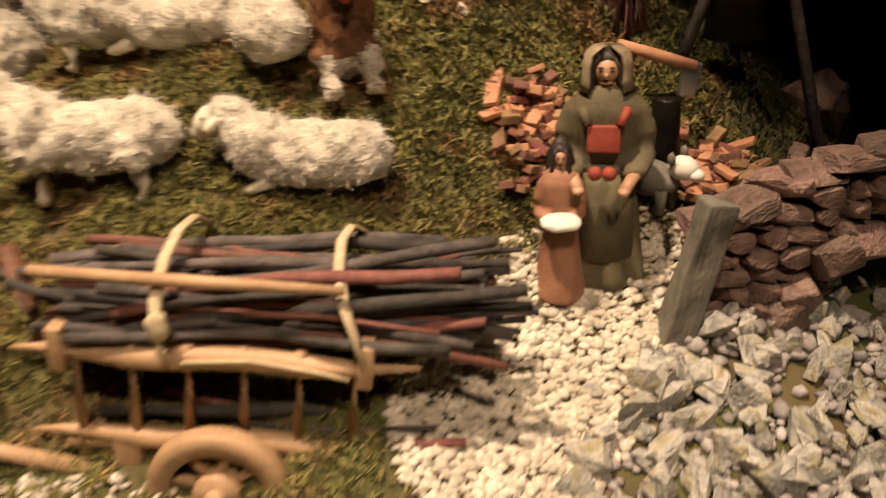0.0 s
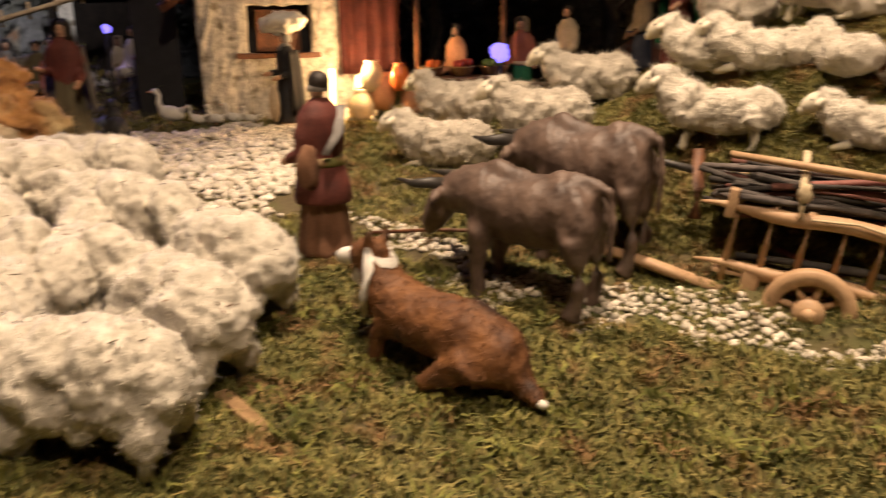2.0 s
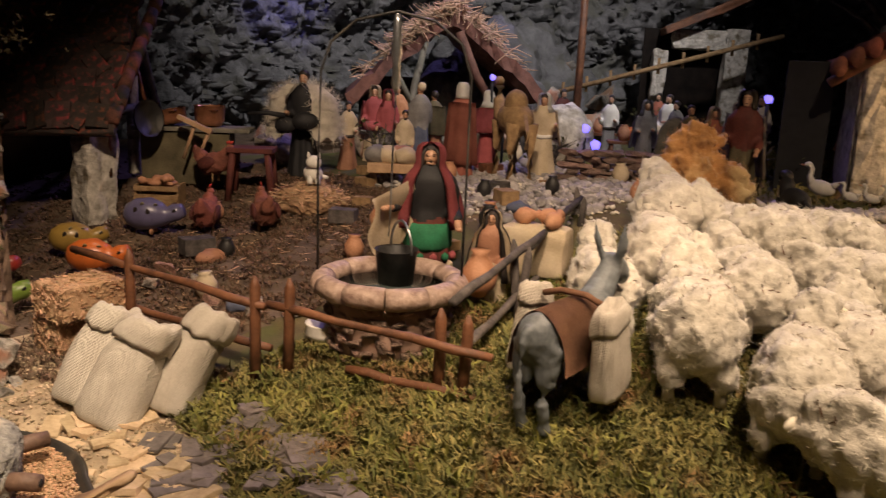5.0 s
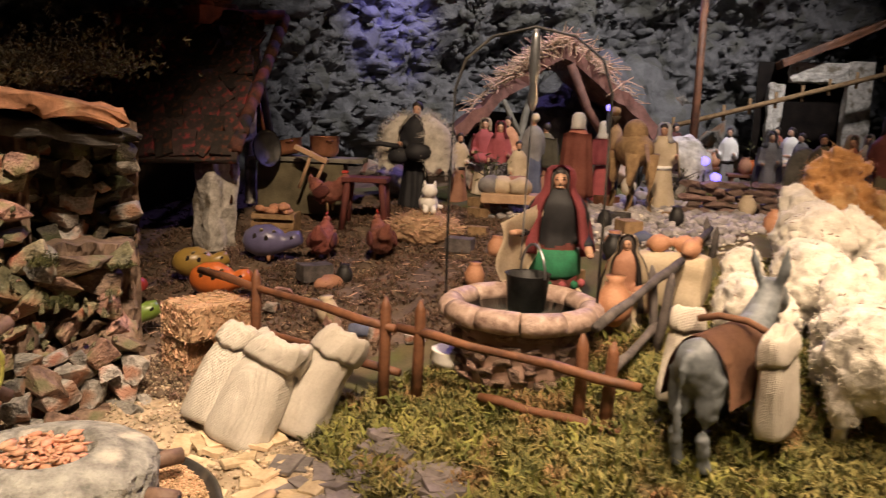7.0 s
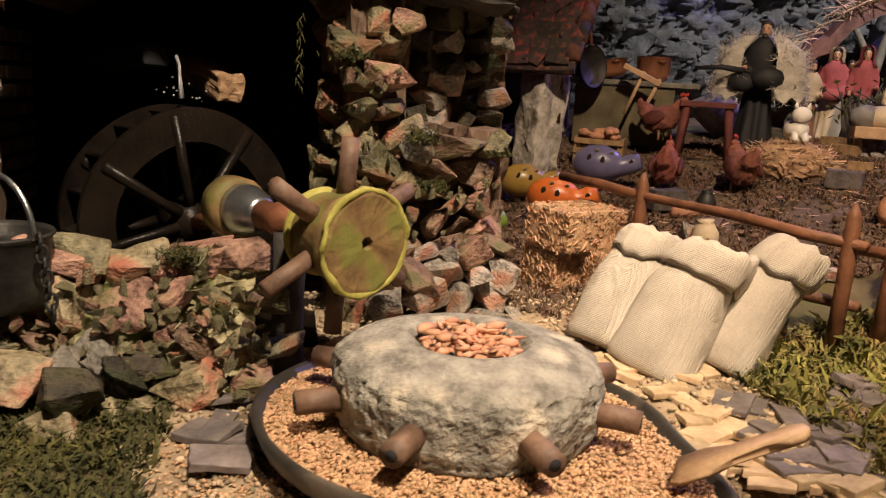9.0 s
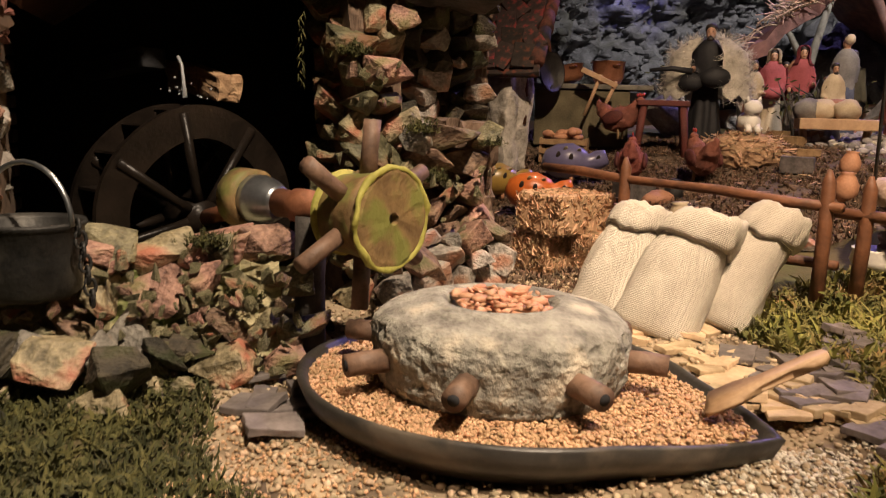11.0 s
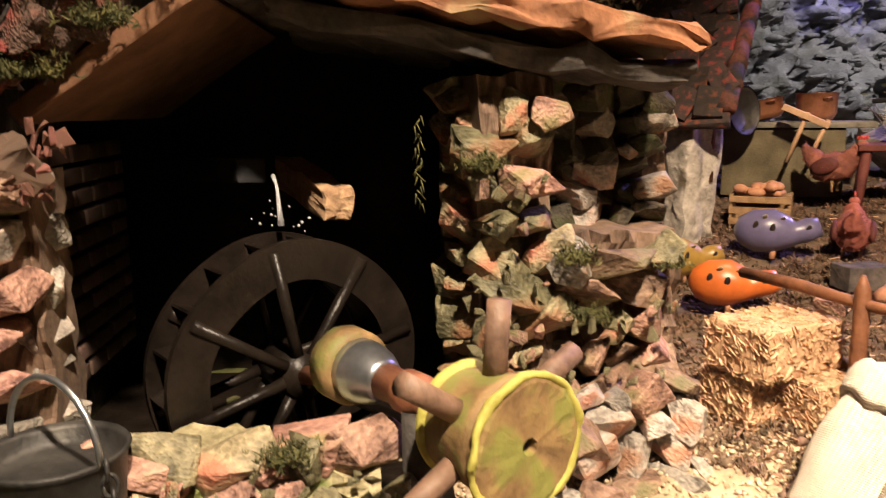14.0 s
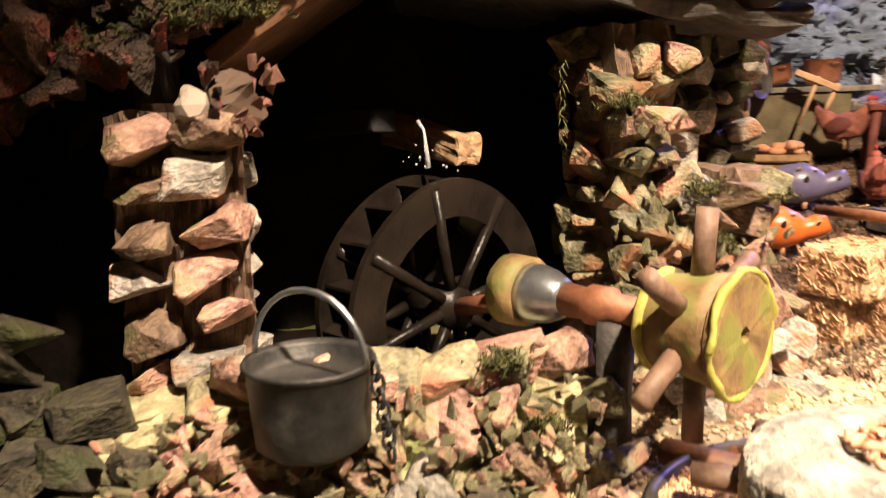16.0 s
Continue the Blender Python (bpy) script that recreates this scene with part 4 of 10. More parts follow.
def ox(seed):
    """Clay ox, head towards +x, feet at z = 0, back about 0.112 high."""
    bm = bmesh.new()
    tube(bm, [(-0.072, 0, 0.086), (-0.055, 0, 0.086), (-0.02, 0, 0.080), (0.02, 0, 0.079), (0.050, 0, 0.086), (0.068, 0, 0.090)], [0.014, 0.0275, 0.0300, 0.0300, 0.0290, 0.0200], 20)
    tube(bm, [(-0.070, 0, 0.107), (-0.045, 0, 0.1085), (0.0, 0, 0.103), (0.040, 0, 0.112), (0.060, 0, 0.109)], [0.006, 0.009, 0.009, 0.010, 0.008], 10)
    tube(bm, [(0.052, 0, 0.090), (0.080, 0.002, 0.092), (0.100, 0.003, 0.087)], [0.0275, 0.021, 0.017], 14)
    tube(bm, [(0.050, 0, 0.072), (0.075, 0, 0.070)], [0.014, 0.008], 10)
    tube(bm, [(0.098, 0.003, 0.091), (0.110, 0.003, 0.078), (0.124, 0.003, 0.060), (0.130, 0.003, 0.053)], [0.0155, 0.0165, 0.0120, 0.0105], 14)
    for s in (-1, 1):
        blob(bm, (0.098, s * 0.024 + 0.003, 0.090), (0.006, 0.014, 0.006), (s * -20, 0, s * 10), 2)
        blob(bm, (-0.056, s * 0.017, 0.074), (0.022, 0.014, 0.026), sub=3)
        blob(bm, (0.048, s * 0.017, 0.074), (0.017, 0.012, 0.026), sub=3)
        for x, back in ((-0.058, -0.007), (0.050, 0.004)):
            tube(bm, [(x, s * 0.019, 0.066), (x + back * 0.4, s * 0.020, 0.046), (x + back, s * 0.020, 0.029), (x + back * 0.4, s * 0.020, 0.010), (x + 0.003, s * 0.020, 0.0)], [0.017 if x < 0 else 0.014, 0.0115, 0.0082, 0.0080, 0.0105], 12)
    tube(bm, [(-0.070, 0, 0.106), (-0.084, 0, 0.101), (-0.090, 0.003, 0.078), (-0.087, 0.004, 0.050), (-0.088, 0.004, 0.036)], [0.0075, 0.0058, 0.0045, 0.0045, 0.0030], 8)
    bm = fuse(bm, 0.0028, 4)
    ruffle(bm, 0.0016, 60, seed)
    for s in (-1, 1):
        tube(bm, [(0.100, s * 0.010, 0.096), (0.108, s * 0.024, 0.099), (0.126, s * 0.030, 0.098), (0.150, s * 0.027, 0.100)], [0.006, 0.005, 0.0038, 0.001], 8, 1)
    return mesh_ob("ox_figure", bm, [M["ox"], M["horn"]])


_ox = ox(1)
_ox.matrix_world = pose(-0.358, 0.277, 0.2495, 0, 0, 172) @ Matrix.Diagonal((0.88, 1.0, 1.10, 1))
tagged(_ox, "dark brown painted clay ox yoked to the cart", "ox", "pair of oxen")
_o2 = copy_thing(_ox, pose(-0.325, 0.352, 0.272, 0, 0, 174) @ Matrix.Diagonal((0.88, 1.0, 1.10, 1)))
_o2["label"] = "paler brown clay ox standing on the far side of its pair"

# the cart
CART = pose(-0.124, 0.338, 0.2585, 0, 7, 2)
cart = base("cart", "pale wooden two-wheeled ladder cart loaded with sticks", "cart", CART)


def rail(L, r):
    bm = bmesh.new()
    n = 14
    pts = [(L * (k / n - 0.5), 0, 0.0015 * math.sin(k)) for k in range(n + 1)]
    tube(bm, pts, [max(0.0012, r * min(1, 0.15 + 3.2 * min(k / n, 1 - k / n))) for k in range(n + 1)], 10)
    return bm


def cart_wheel(parent, y):
    bm = bmesh.new()
    tube(bm, [(0, -0.009, 0), (0, -0.004, 0), (0, 0.004, 0), (0, 0.009, 0)], [0.0125, 0.0135, 0.0135, 0.012], 16)
    blob(bm, (0, -0.010, 0), (0.006, 0.004, 0.006), sub=2)
    hub = part("wheel", bm, M["wood"], parent, "pale wooden spoked wheel", at=pose(0, y, 0))
    bm = bmesh.new()
    n = 40
    prof = [(0.0255, -0.006), (0.037, -0.0065), (0.0385, -0.004), (0.0385, 0.004), (0.037, 0.0065), (0.0255, 0.006)]
    rings = [[bm.verts.new((r * math.cos(2 * math.pi * k / n), d, r * math.sin(2 * math.pi * k / n))) for r, d in prof] for k in range(n)]
    for a, b in zip(rings, rings[1:] + rings[:1]):
        for k in range(len(prof)):
            bm.faces.new((a[k], a[(k + 1) % len(prof)], b[(k + 1) % len(prof)], b[k]))
    part("rim", bm, M["wood"], hub)
    bm = bmesh.new()
    tube(bm, [(0.008, 0, 0), (0.017, 0, 0), (0.028, 0, 0)], [0.0024, 0.0032, 0.0024], 7)
    spoke = part("spoke", bm, M["wood"], hub)
    for k in range(1, 8):
        share("spoke", spoke.data, hub, pose(0, 0, 0, 0, 45 * k + 11, 0))
    return hub


cart_wheel(cart, -0.012)
cart_wheel(cart, 0.098)
bm = bmesh.new()
tube(bm, [(0, -0.02, 0), (0, 0.10, 0)], 0.004, 8)
part("axle", bm, M["wood"], cart)
for y in (0.0, 0.086):
    low = part("rail", rail(0.205, 0.0062), M["wood"], cart, at=pose(0.0, y, 0.023))
    high = part("rail", rail(0.212, 0.0068), M["wood"], cart, at=pose(0.0, y, 0.076))
    for k in range(6):
        bm = bmesh.new()
        x = -0.076 + 0.0292 * k
        tube(bm, [(x, y, 0.008), (x + 0.001, y, 0.045), (x + 0.003, y, 0.084)], [0.0033, 0.0028, 0.0033], 7)
        part("spindle", bm, M["wood"], cart)
    for x in (-0.080, 0.078):
        bm = bmesh.new()
        box(bm, (x, y - 0.001, 0.080), (0.008, 0.013, 0.026), (0, 2, 0), 0.0012)
        part("cleat", bm, M["wood"], cart)
for y in (-0.002, 0.082):
    bm = bmesh.new()
    tube(bm, [(-0.06, y, -0.004), (-0.14, y + 0.002, 0.008), (-0.215, y + 0.006, 0.014)], [0.0065, 0.006, 0.005], 4)
    part("shaft", bm, M["wood"], cart)
for x in (-0.052, 0.048):
    bm = bmesh.new()
    box(bm, (x, 0.0, 0.010), (0.014, 0.010, 0.026), (0, 0, 0), 0.001)
    part("bracket", bm, M["wood"], cart)
for k in range(6):
    bm = bmesh.new()
    box(bm, (0, 0.005 + 0.0155 * k, 0.0165), (0.17, 0.0145, 0.004), (0, 0, 0), 0.0006)
    part("plank", bm, M["wood"], cart)

# load of sticks, each its own piece
load = base("stick_bundle", "bundle of thin dark branches tied with raffia on the cart", "firewood", CART)
_r = random.Random(21)
for k in range(96):
    y = _r.uniform(0.004, 0.084)
    if k < 14:
        z, x, L = _r.uniform(0.022, 0.04), _r.uniform(0.0, 0.05), _r.uniform(0.15, 0.20)
    else:
        z, x, L = _r.uniform(0.074, 0.116) - 0.3 * abs(y - 0.045), _r.uniform(-0.002, 0.045), _r.uniform(0.17, 0.25)
        if y < 0.02:
            z = _r.uniform(0.087, 0.106)
    bm = bmesh.new()
    n = 7
    r0 = _r.uniform(0.0016, 0.0043)
    tilt, yawd = _r.uniform(-0.24, 0.05), _r.uniform(-0.16, 0.16)
    bend = _r.uniform(-0.010, 0.010)
    pts = []
    for j in range(n + 1):
        u = j / n - 0.5
        pts.append((x + L * u, y + L * u * yawd + _r.uniform(-0.003, 0.003), z - L * u * tilt + bend * (1 - 4 * u * u) + _r.uniform(-0.0012, 0.0012)))
    tube(bm, pts, [r0 * _r.uniform(0.7, 1.15) for _ in range(n + 1)], 7)
    part("stick", bm, M["bark_red"] if k % 5 == 1 else M["bark"], load)
bm = bmesh.new()
tube(bm, [(-0.09, 0.002, 0.121), (0.0, 0.0, 0.1215), (0.066, -0.001, 0.122)], [0.0032, 0.0036, 0.0026], 8)
part("pole", bm, M["wood"], load, "peeled pale pole laid on top")
for x, w in ((-0.026, 0.0034), (0.075, 0.0032)):
    bm = bmesh.new()
    pts = [(x + 0.002, -0.006, 0.076)] + [(x - 0.016 * math.sin(a) * (1 if x > 0 else 0.2), 0.045 - 0.055 * math.cos(a), 0.095 + 0.032 * math.sin(a)) for a in (0.1, 0.6, 1.1, 1.57, 2.1, 2.7)] + [(x, 0.094, 0.08)]
    tube(bm, pts, [w * 0.6] + [w] * (len(pts) - 2) + [w * 0.6], 6, squash=0.35)
    if x < 0:
        blob(bm, (x + 0.001, -0.009, 0.100), (0.006, 0.005, 0.009), sub=2, rough=0.002, freq=200)
        tube(bm, [(x, -0.009, 0.10), (x + 0.001, -0.010, 0.085), (x + 0.004, -0.009, 0.077)], [0.003, 0.002, 0.001], 6)
    part("tie", bm, M["raffia"], load, "pale raffia band knotted round the sticks")
bm = bmesh.new()
tube(bm, [(-0.015, -0.009, 0.079), (0.02, -0.0085, 0.082), (0.055, -0.0085, 0.077), (0.07, -0.008, 0.073)], 0.0012, 6)
part("cord", bm, M["raffia"], load)

bm = bmesh.new()
tube(bm, [(0, 0, 0), (0.002, 0, 0.03), (-0.001, 0, 0.065)], [0.0065, 0.006, 0.005], 8)
tube(bm, [(0, 0, 0.045), (-0.03, 0.004, 0.05), (-0.075, 0.006, 0.055)], [0.004, 0.0035, 0.003], 7, 1)
thing("pitchfork", bm, [M["wood_dark"], M["horn"]], "dark wooden pole with a black iron tine by the cart", "pole", at=pose(-0.230, 0.372, 0.322))


# painted clay figures, each one plain mesh
def figure(H, mats, seed=0, pleats=7, arms=((0.3, -0.3, 0.45), (0.3, 0.3, 0.45)), hood=0, cloak=0, belt=None, hat=None, lean=0.0):
    """A standing robed figure, front towards +x, H high. Slots: robe 0, top 1, skin 2, hair or hood 3, extra 4."""
    s = H
    bm = bmesh.new()
    lathe(bm, [(0.160 * s, 0.0), (0.156 * s, 0.05 * s), (0.135 * s, 0.2 * s), (0.116 * s, 0.36 * s), (0.100 * s, 0.5 * s), (0.09 * s, 0.56 * s)], 28, 0, Matrix.Diagonal((0.92, 1.0, 1, 1)), 0.004 * s, seed)
    lathe(bm, [(0.095 * s, 0.46 * s), (0.102 * s, 0.56 * s), (0.118 * s, 0.68 * s), (0.118 * s, 0.775 * s), (0.088 * s, 0.83 * s), (0.048 * s, 0.872 * s)], 24, 0, Matrix.Diagonal((0.80, 1.10, 1, 1)), 0.004 * s, seed + 2)
    wrists = []
    for sx, (fx, fy, fz) in zip((-1, 1), arms):
        sh = Vector((0, sx * 0.100 * s, 0.770 * s))
        el = Vector((0.012 * s, sx * 0.136 * s, 0.580 * s))
        end = Vector((fx * s, fy * s, fz * s))
        wr = el.lerp(end, 0.66)
        wrists.append((el.lerp(end, 0.5), end))
        tube(bm, [sh, sh.lerp(el, 0.55) + Vector((0, sx * 0.012 * s, 0)), el, wr], [0.040 * s, 0.038 * s, 0.036 * s, 0.037 * s], 12)
    bm = fuse(bm, 0.017 * s, 2)
    bm.normal_update()
    shift = []
    for v in bm.verts:
        a = math.atan2(v.co.y, v.co.x)
        f = min(1.0, max(0.0, 1.15 - v.co.z / (0.62 * s)))
        q = Vector((v.co.x * 26 / s * 0.5, v.co.y * 26 / s * 0.5, v.co.z * 3.2 / s + seed))
        fold_ = 0.010 * f * math.sin(pleats * a + 1.5 * math.sin(2 * a + seed)) + 0.014 * noise.noise(q) * (0.5 + 0.5 * f)
        shift.append(Vector((v.normal.x, v.normal.y, 0)) * fold_ * s)
    for v, d in zip(bm.verts, shift):
        v.co += d
        v.co.z = max(0.0, v.co.z)
    for f in bm.faces:
        c = f.calc_center_median()
        f.material_index = 1 if c.z > 0.50 * s + 0.012 * s * math.sin(3 * math.atan2(c.y, c.x) + seed) else 0
    for wr, end in wrists:
        tube(bm, [wr, end], [0.024 * s, 0.020 * s], 8, 2)
        blob(bm, end, (0.027 * s, 0.020 * s, 0.019 * s), sub=2, mi=2)
    tube(bm, [(0, 0, 0.80 * s), (0.006 * s, 0, 0.88 * s)], [0.034 * s, 0.031 * s], 10, 2)
    blob(bm, (0.010 * s, 0, 0.922 * s), (0.046 * s, 0.040 * s, 0.057 * s), sub=3, mi=2)
    blob(bm, (0.053 * s, 0, 0.912 * s), (0.011 * s, 0.007 * s, 0.014 * s), sub=2, mi=2)
    blob(bm, (0.030 * s, 0, 0.880 * s), (0.020 * s, 0.024 * s, 0.014 * s), sub=2, mi=2)
    # hair, or a draped hood with some thickness
    blob(bm, (-0.020 * s, 0, 0.955 * s), (0.050 * s, 0.051 * s, 0.052 * s), sub=3, rough=0.005 * s, freq=300, mi=3 if not hood else 2)
    if hood:
        n0 = len(bm.faces)
        blob(bm, (-0.010 * s, 0, 0.930 * s), (0.068 * s, 0.060 * s, 0.073 * s), sub=4, rough=0.004 * s, freq=90, mi=3, seed=seed)
        bm.faces.ensure_lookup_table()
        gone = []
        for f in bm.faces[n0:]:
            c = f.calc_center_median()
            if c.x > 0.012 * s and ((c.y / (0.040 * s)) ** 2 + ((c.z - 0.915 * s) / (0.056 * s)) ** 2) < 1:
                gone.append(f)
        bmesh.ops.delete(bm, geom=gone, context="FACES")
        packed = bpy.data.meshes.new("packed")
        bm.to_mesh(packed)
        bm.clear()
        bm.from_mesh(packed)
        bpy.data.meshes.remove(packed)
        lathe(bm, [(0.044 * s, 0.874 * s), (0.056 * s, 0.866 * s), (0.072 * s, 0.842 * s), (0.088 * s, 0.815 * s), (0.094 * s, 0.796 * s), (0.088 * s, 0.788 * s)], 28, 3, Matrix.Diagonal((0.88, 1.10, 1, 1)), 0.006 * s, seed + 5, 5, 0.05)
    if cloak:
        n0 = len(bm.faces)
        rows = []
        for j in range(11):
            h = (0.80 - 0.78 * cloak * j / 10) * s
            r = (0.135 + 0.05 * j / 10) * s
            rows.append([bm.verts.new((r * (1 + 0.05 * math.sin(9 * a + seed)) * math.cos(a) * 0.92 - 0.008 * s, r * (1 + 0.05 * math.sin(9 * a + seed)) * math.sin(a) * 1.12, h + 0.006 * s * math.sin(3 * a))) for a in [math.pi * (0.38 + 1.24 * k / 36) for k in range(37)]])
        for a_, b_ in zip(rows, rows[1:]):
            for k in range(36):
                bm.faces.new((a_[k], b_[k], b_[k + 1], a_[k + 1]))
        bm.faces.ensure_lookup_table()
        bmesh.ops.solidify(bm, geom=bm.faces[n0:], thickness=0.012 * s)
        mark(bm, n0, 4)
    if belt is not None:
        lathe(bm, [(0.098 * s, 0.485 * s), (0.112 * s, 0.50 * s), (0.112 * s, 0.515 * s), (0.098 * s, 0.53 * s)], 24, belt)
    if hat:
        blob(bm, (-0.005 * s, 0, 0.985 * s), hat, sub=3, rough=0.01 * s, freq=120, mi=4, seed=seed)
    if lean:
        bmesh.ops.rotate(bm, verts=bm.verts, cent=(0, 0, 0), matrix=Matrix.Rotation(radians(lean), 3, "Y"))
    return bm


def mantle(bm, H, low, spread, mi, seed=0, gap=0.75, stripe=None):
    """A cloth worn over head and shoulders, open in front down to low x H."""
    n0 = len(bm.faces)
    rows = []
    stops = [(1.022, 0.010), (1.016, 0.046), (0.990, 0.070), (0.94, 0.080), (0.885, 0.078), (0.845, 0.090), (0.80, 0.118), (0.74, 0.138), (0.66, 0.144)]
    stops = [q for q in stops if q[0] >= low]
    z = 0.66
    while z - 0.07 > low:
        z -= 0.07
        stops.append((z, 0.144 + spread * (0.66 - z)))
    n = 44
    for z, r in stops:
        g = gap * (0.55 if z > 0.99 else 1.0) * (1.0 if z > 0.86 else 0.9)
        row = []
        for k in range(n + 1):
            a = g + (2 * math.pi - 2 * g) * k / n
            f = min(1.0, max(0.0, (0.86 - z) / 0.2))
            rr = r * H * (1 + f * 0.10 * math.sin(7 * a + seed + 1.3 * math.sin(3 * a)) + 0.05 * noise.noise(Vector((a * 1.5, z * 6, seed))))
            row.append(bm.verts.new((rr * math.cos(a) * 0.95 - 0.004 * H, rr * math.sin(a) * (1 + 0.10 * f), z * H)))
        rows.append(row)
    for a_, b_ in zip(rows, rows[1:]):
        for k in range(n):
            bm.faces.new((a_[k], b_[k], b_[k + 1], a_[k + 1])).material_index = mi if stripe is None or (k // 3) % 2 else stripe
    bm.faces.ensure_lookup_table()
    skin_ = bm.faces[n0:]
    bmesh.ops.solidify(bm, geom=skin_, thickness=0.010 * H)
    if stripe is None:
        bm.faces.ensure_lookup_table()
        mark(bm, n0, mi)


def face(bm, H, hair, dark, locks=0.0):
    """Eyes, brows, mouth and hair framing the face of a figure H high."""
    for sd in (-1, 1):
        blob(bm, (0.051 * H, sd * 0.017 * H, 0.930 * H), (0.005 * H, 0.008 * H, 0.005 * H), sub=1, mi=dark)
        blob(bm, (0.050 * H, sd * 0.018 * H, 0.944 * H), (0.005 * H, 0.011 * H, 0.0028 * H), sub=1, mi=dark)
        if locks:
            tube(bm, [(0.020 * H, sd * 0.022 * H, 0.985 * H), (0.028 * H, sd * 0.040 * H, 0.94 * H), (0.026 * H, sd * 0.047 * H, 0.88 * H), (0.050 * H, sd * 0.060 * H, locks * H)], [0.012 * H, 0.014 * H, 0.015 * H, 0.010 * H], 8, hair)
    blob(bm, (0.050 * H, 0, 0.893 * H), (0.004 * H, 0.011 * H, 0.004 * H), sub=1, mi=dark)
    blob(bm, (-0.010 * H, 0, 0.966 * H), (0.047 * H, 0.050 * H, 0.042 * H), sub=2, mi=hair)


def statue(bm, mats, x, y, yaw, label, dz=0.0, s=1.0):
    ob = mesh_ob("figurine", bm, [M[m] for m in mats])
    ob.matrix_world = pose(x, y, zl(x, y) - 0.002 + dz, 0, 0, yaw) @ Matrix.Diagonal((s, s, s, 1))
    return tagged(ob, label, "figurine", "village figurines")


# shepherd in oxblood seen among flock and oxen
bm = figure(0.185, None, 3, 8, ((0.16, -0.12, 0.55), (0.16, 0.14, 0.52)), belt=5)
blob(bm, (-0.016, 0.028, 0.096), (0.010, 0.013, 0.023), (0, 0, 12), 3, 0.003, 60, 0)
tube(bm, [(-0.010, -0.020, 0.152), (-0.025, -0.004, 0.128), (-0.026, 0.014, 0.108)], [0.005, 0.006, 0.005], 8, 4, squash=0.5)
lathe(bm, [(0.0295, 0.056), (0.0310, 0.059), (0.0275, 0.078), (0.0235, 0.094), (0.022, 0.100)], 30, 6, None, 0.002, 3, 8, 0.07)
lathe(bm, [(0.0245, 0.094), (0.0262, 0.098), (0.0245, 0.102)], 24, 5)
blob(bm, (-0.002, 0, 0.178), (0.0115, 0.011, 0.010), sub=3, mi=3)
lathe(bm, [(0.0105, 0.168), (0.0118, 0.171), (0.0105, 0.174)], 18, 4)
statue(bm, ["saddle", "red_robe", "skin", "hair", "grey_cloth", "drum", "red_robe"], -0.590, 0.285, 160, "clay shepherd in oxblood tunic with a shoulder bag, back turned")
# shepherd's staff
bm = bmesh.new()
tube(bm, [(0, 0, 0), (0.07, 0.01, 0.008), (0.14, 0.015, 0.012)], 0.002, 6)
thing("staff", bm, M["wood_dark"], "thin brown staff lying on the moss", "staff", at=pose(-0.56, 0.33, zl(-0.53, 0.33) + 0.006))


def collie():
    """Crouching dog, head towards +x and raised."""
    bm = bmesh.new()
    tube(bm, [(-0.085, 0, 0.012), (-0.066, 0, 0.030), (-0.035, 0, 0.042), (0.0, 0, 0.045), (0.030, 0, 0.050), (0.050, 0, 0.066), (0.060, 0, 0.086)], [0.010, 0.025, 0.029, 0.027, 0.026, 0.021, 0.015], 16)
    blob(bm, (-0.05, 0, 0.028), (0.032, 0.032, 0.027), sub=3, rough=0.003, freq=70)
    blob(bm, (0.066, 0, 0.094), (0.020, 0.0145, 0.0145), (0, 15, 0), 3)
    for s in (-1, 1):
        tube(bm, [(0.060, s * 0.009, 0.102), (0.056, s * 0.012, 0.113), (0.054, s * 0.013, 0.119)], [0.006, 0.004, 0.002], 7)
        tube(bm, [(0.040, s * 0.014, 0.045), (0.048, s * 0.016, 0.02), (0.055, s * 0.016, 0.0)], [0.012, 0.007, 0.006], 8)
        tube(bm, [(-0.05, s * 0.022, 0.03), (-0.02, s * 0.028, 0.012), (-0.005, s * 0.030, 0.004)], [0.018, 0.010, 0.006], 8)
    tube(bm, [(-0.078, 0, 0.016), (-0.094, 0.004, 0.008), (-0.105, 0.010, 0.005)], [0.011, 0.009, 0.006], 8)
    bm = fuse(bm, 0.0026, 4)
    ruffle(bm, 0.0016, 70, 4)
    fluff(bm, list(bm.verts), 3200, 0.007, random.Random(8))
    blob(bm, (0.088, 0, 0.089), (0.016, 0.008, 0.008), (0, 10, 0), 2, 0, 1, 1)
    blob(bm, (0.103, 0, 0.088), (0.003, 0.004, 0.003), sub=1, mi=2)
    tube(bm, [(0.052, 0, 0.096), (0.066, 0, 0.070), (0.062, 0, 0.040)], [0.011, 0.0125, 0.010], 10, 1, squash=1.5)
    for s in (-1, 1):
        tube(bm, [(0.058, s * 0.011, 0.104), (0.054, s * 0.0165, 0.086), (0.056, s * 0.0205, 0.066), (0.058, s * 0.018, 0.044)], [0.003, 0.0055, 0.006, 0.003], 8, 1, squash=0.6)
    blob(bm, (-0.106, 0.010, 0.005), (0.005, 0.004, 0.004), sub=2, mi=1)
    return bm


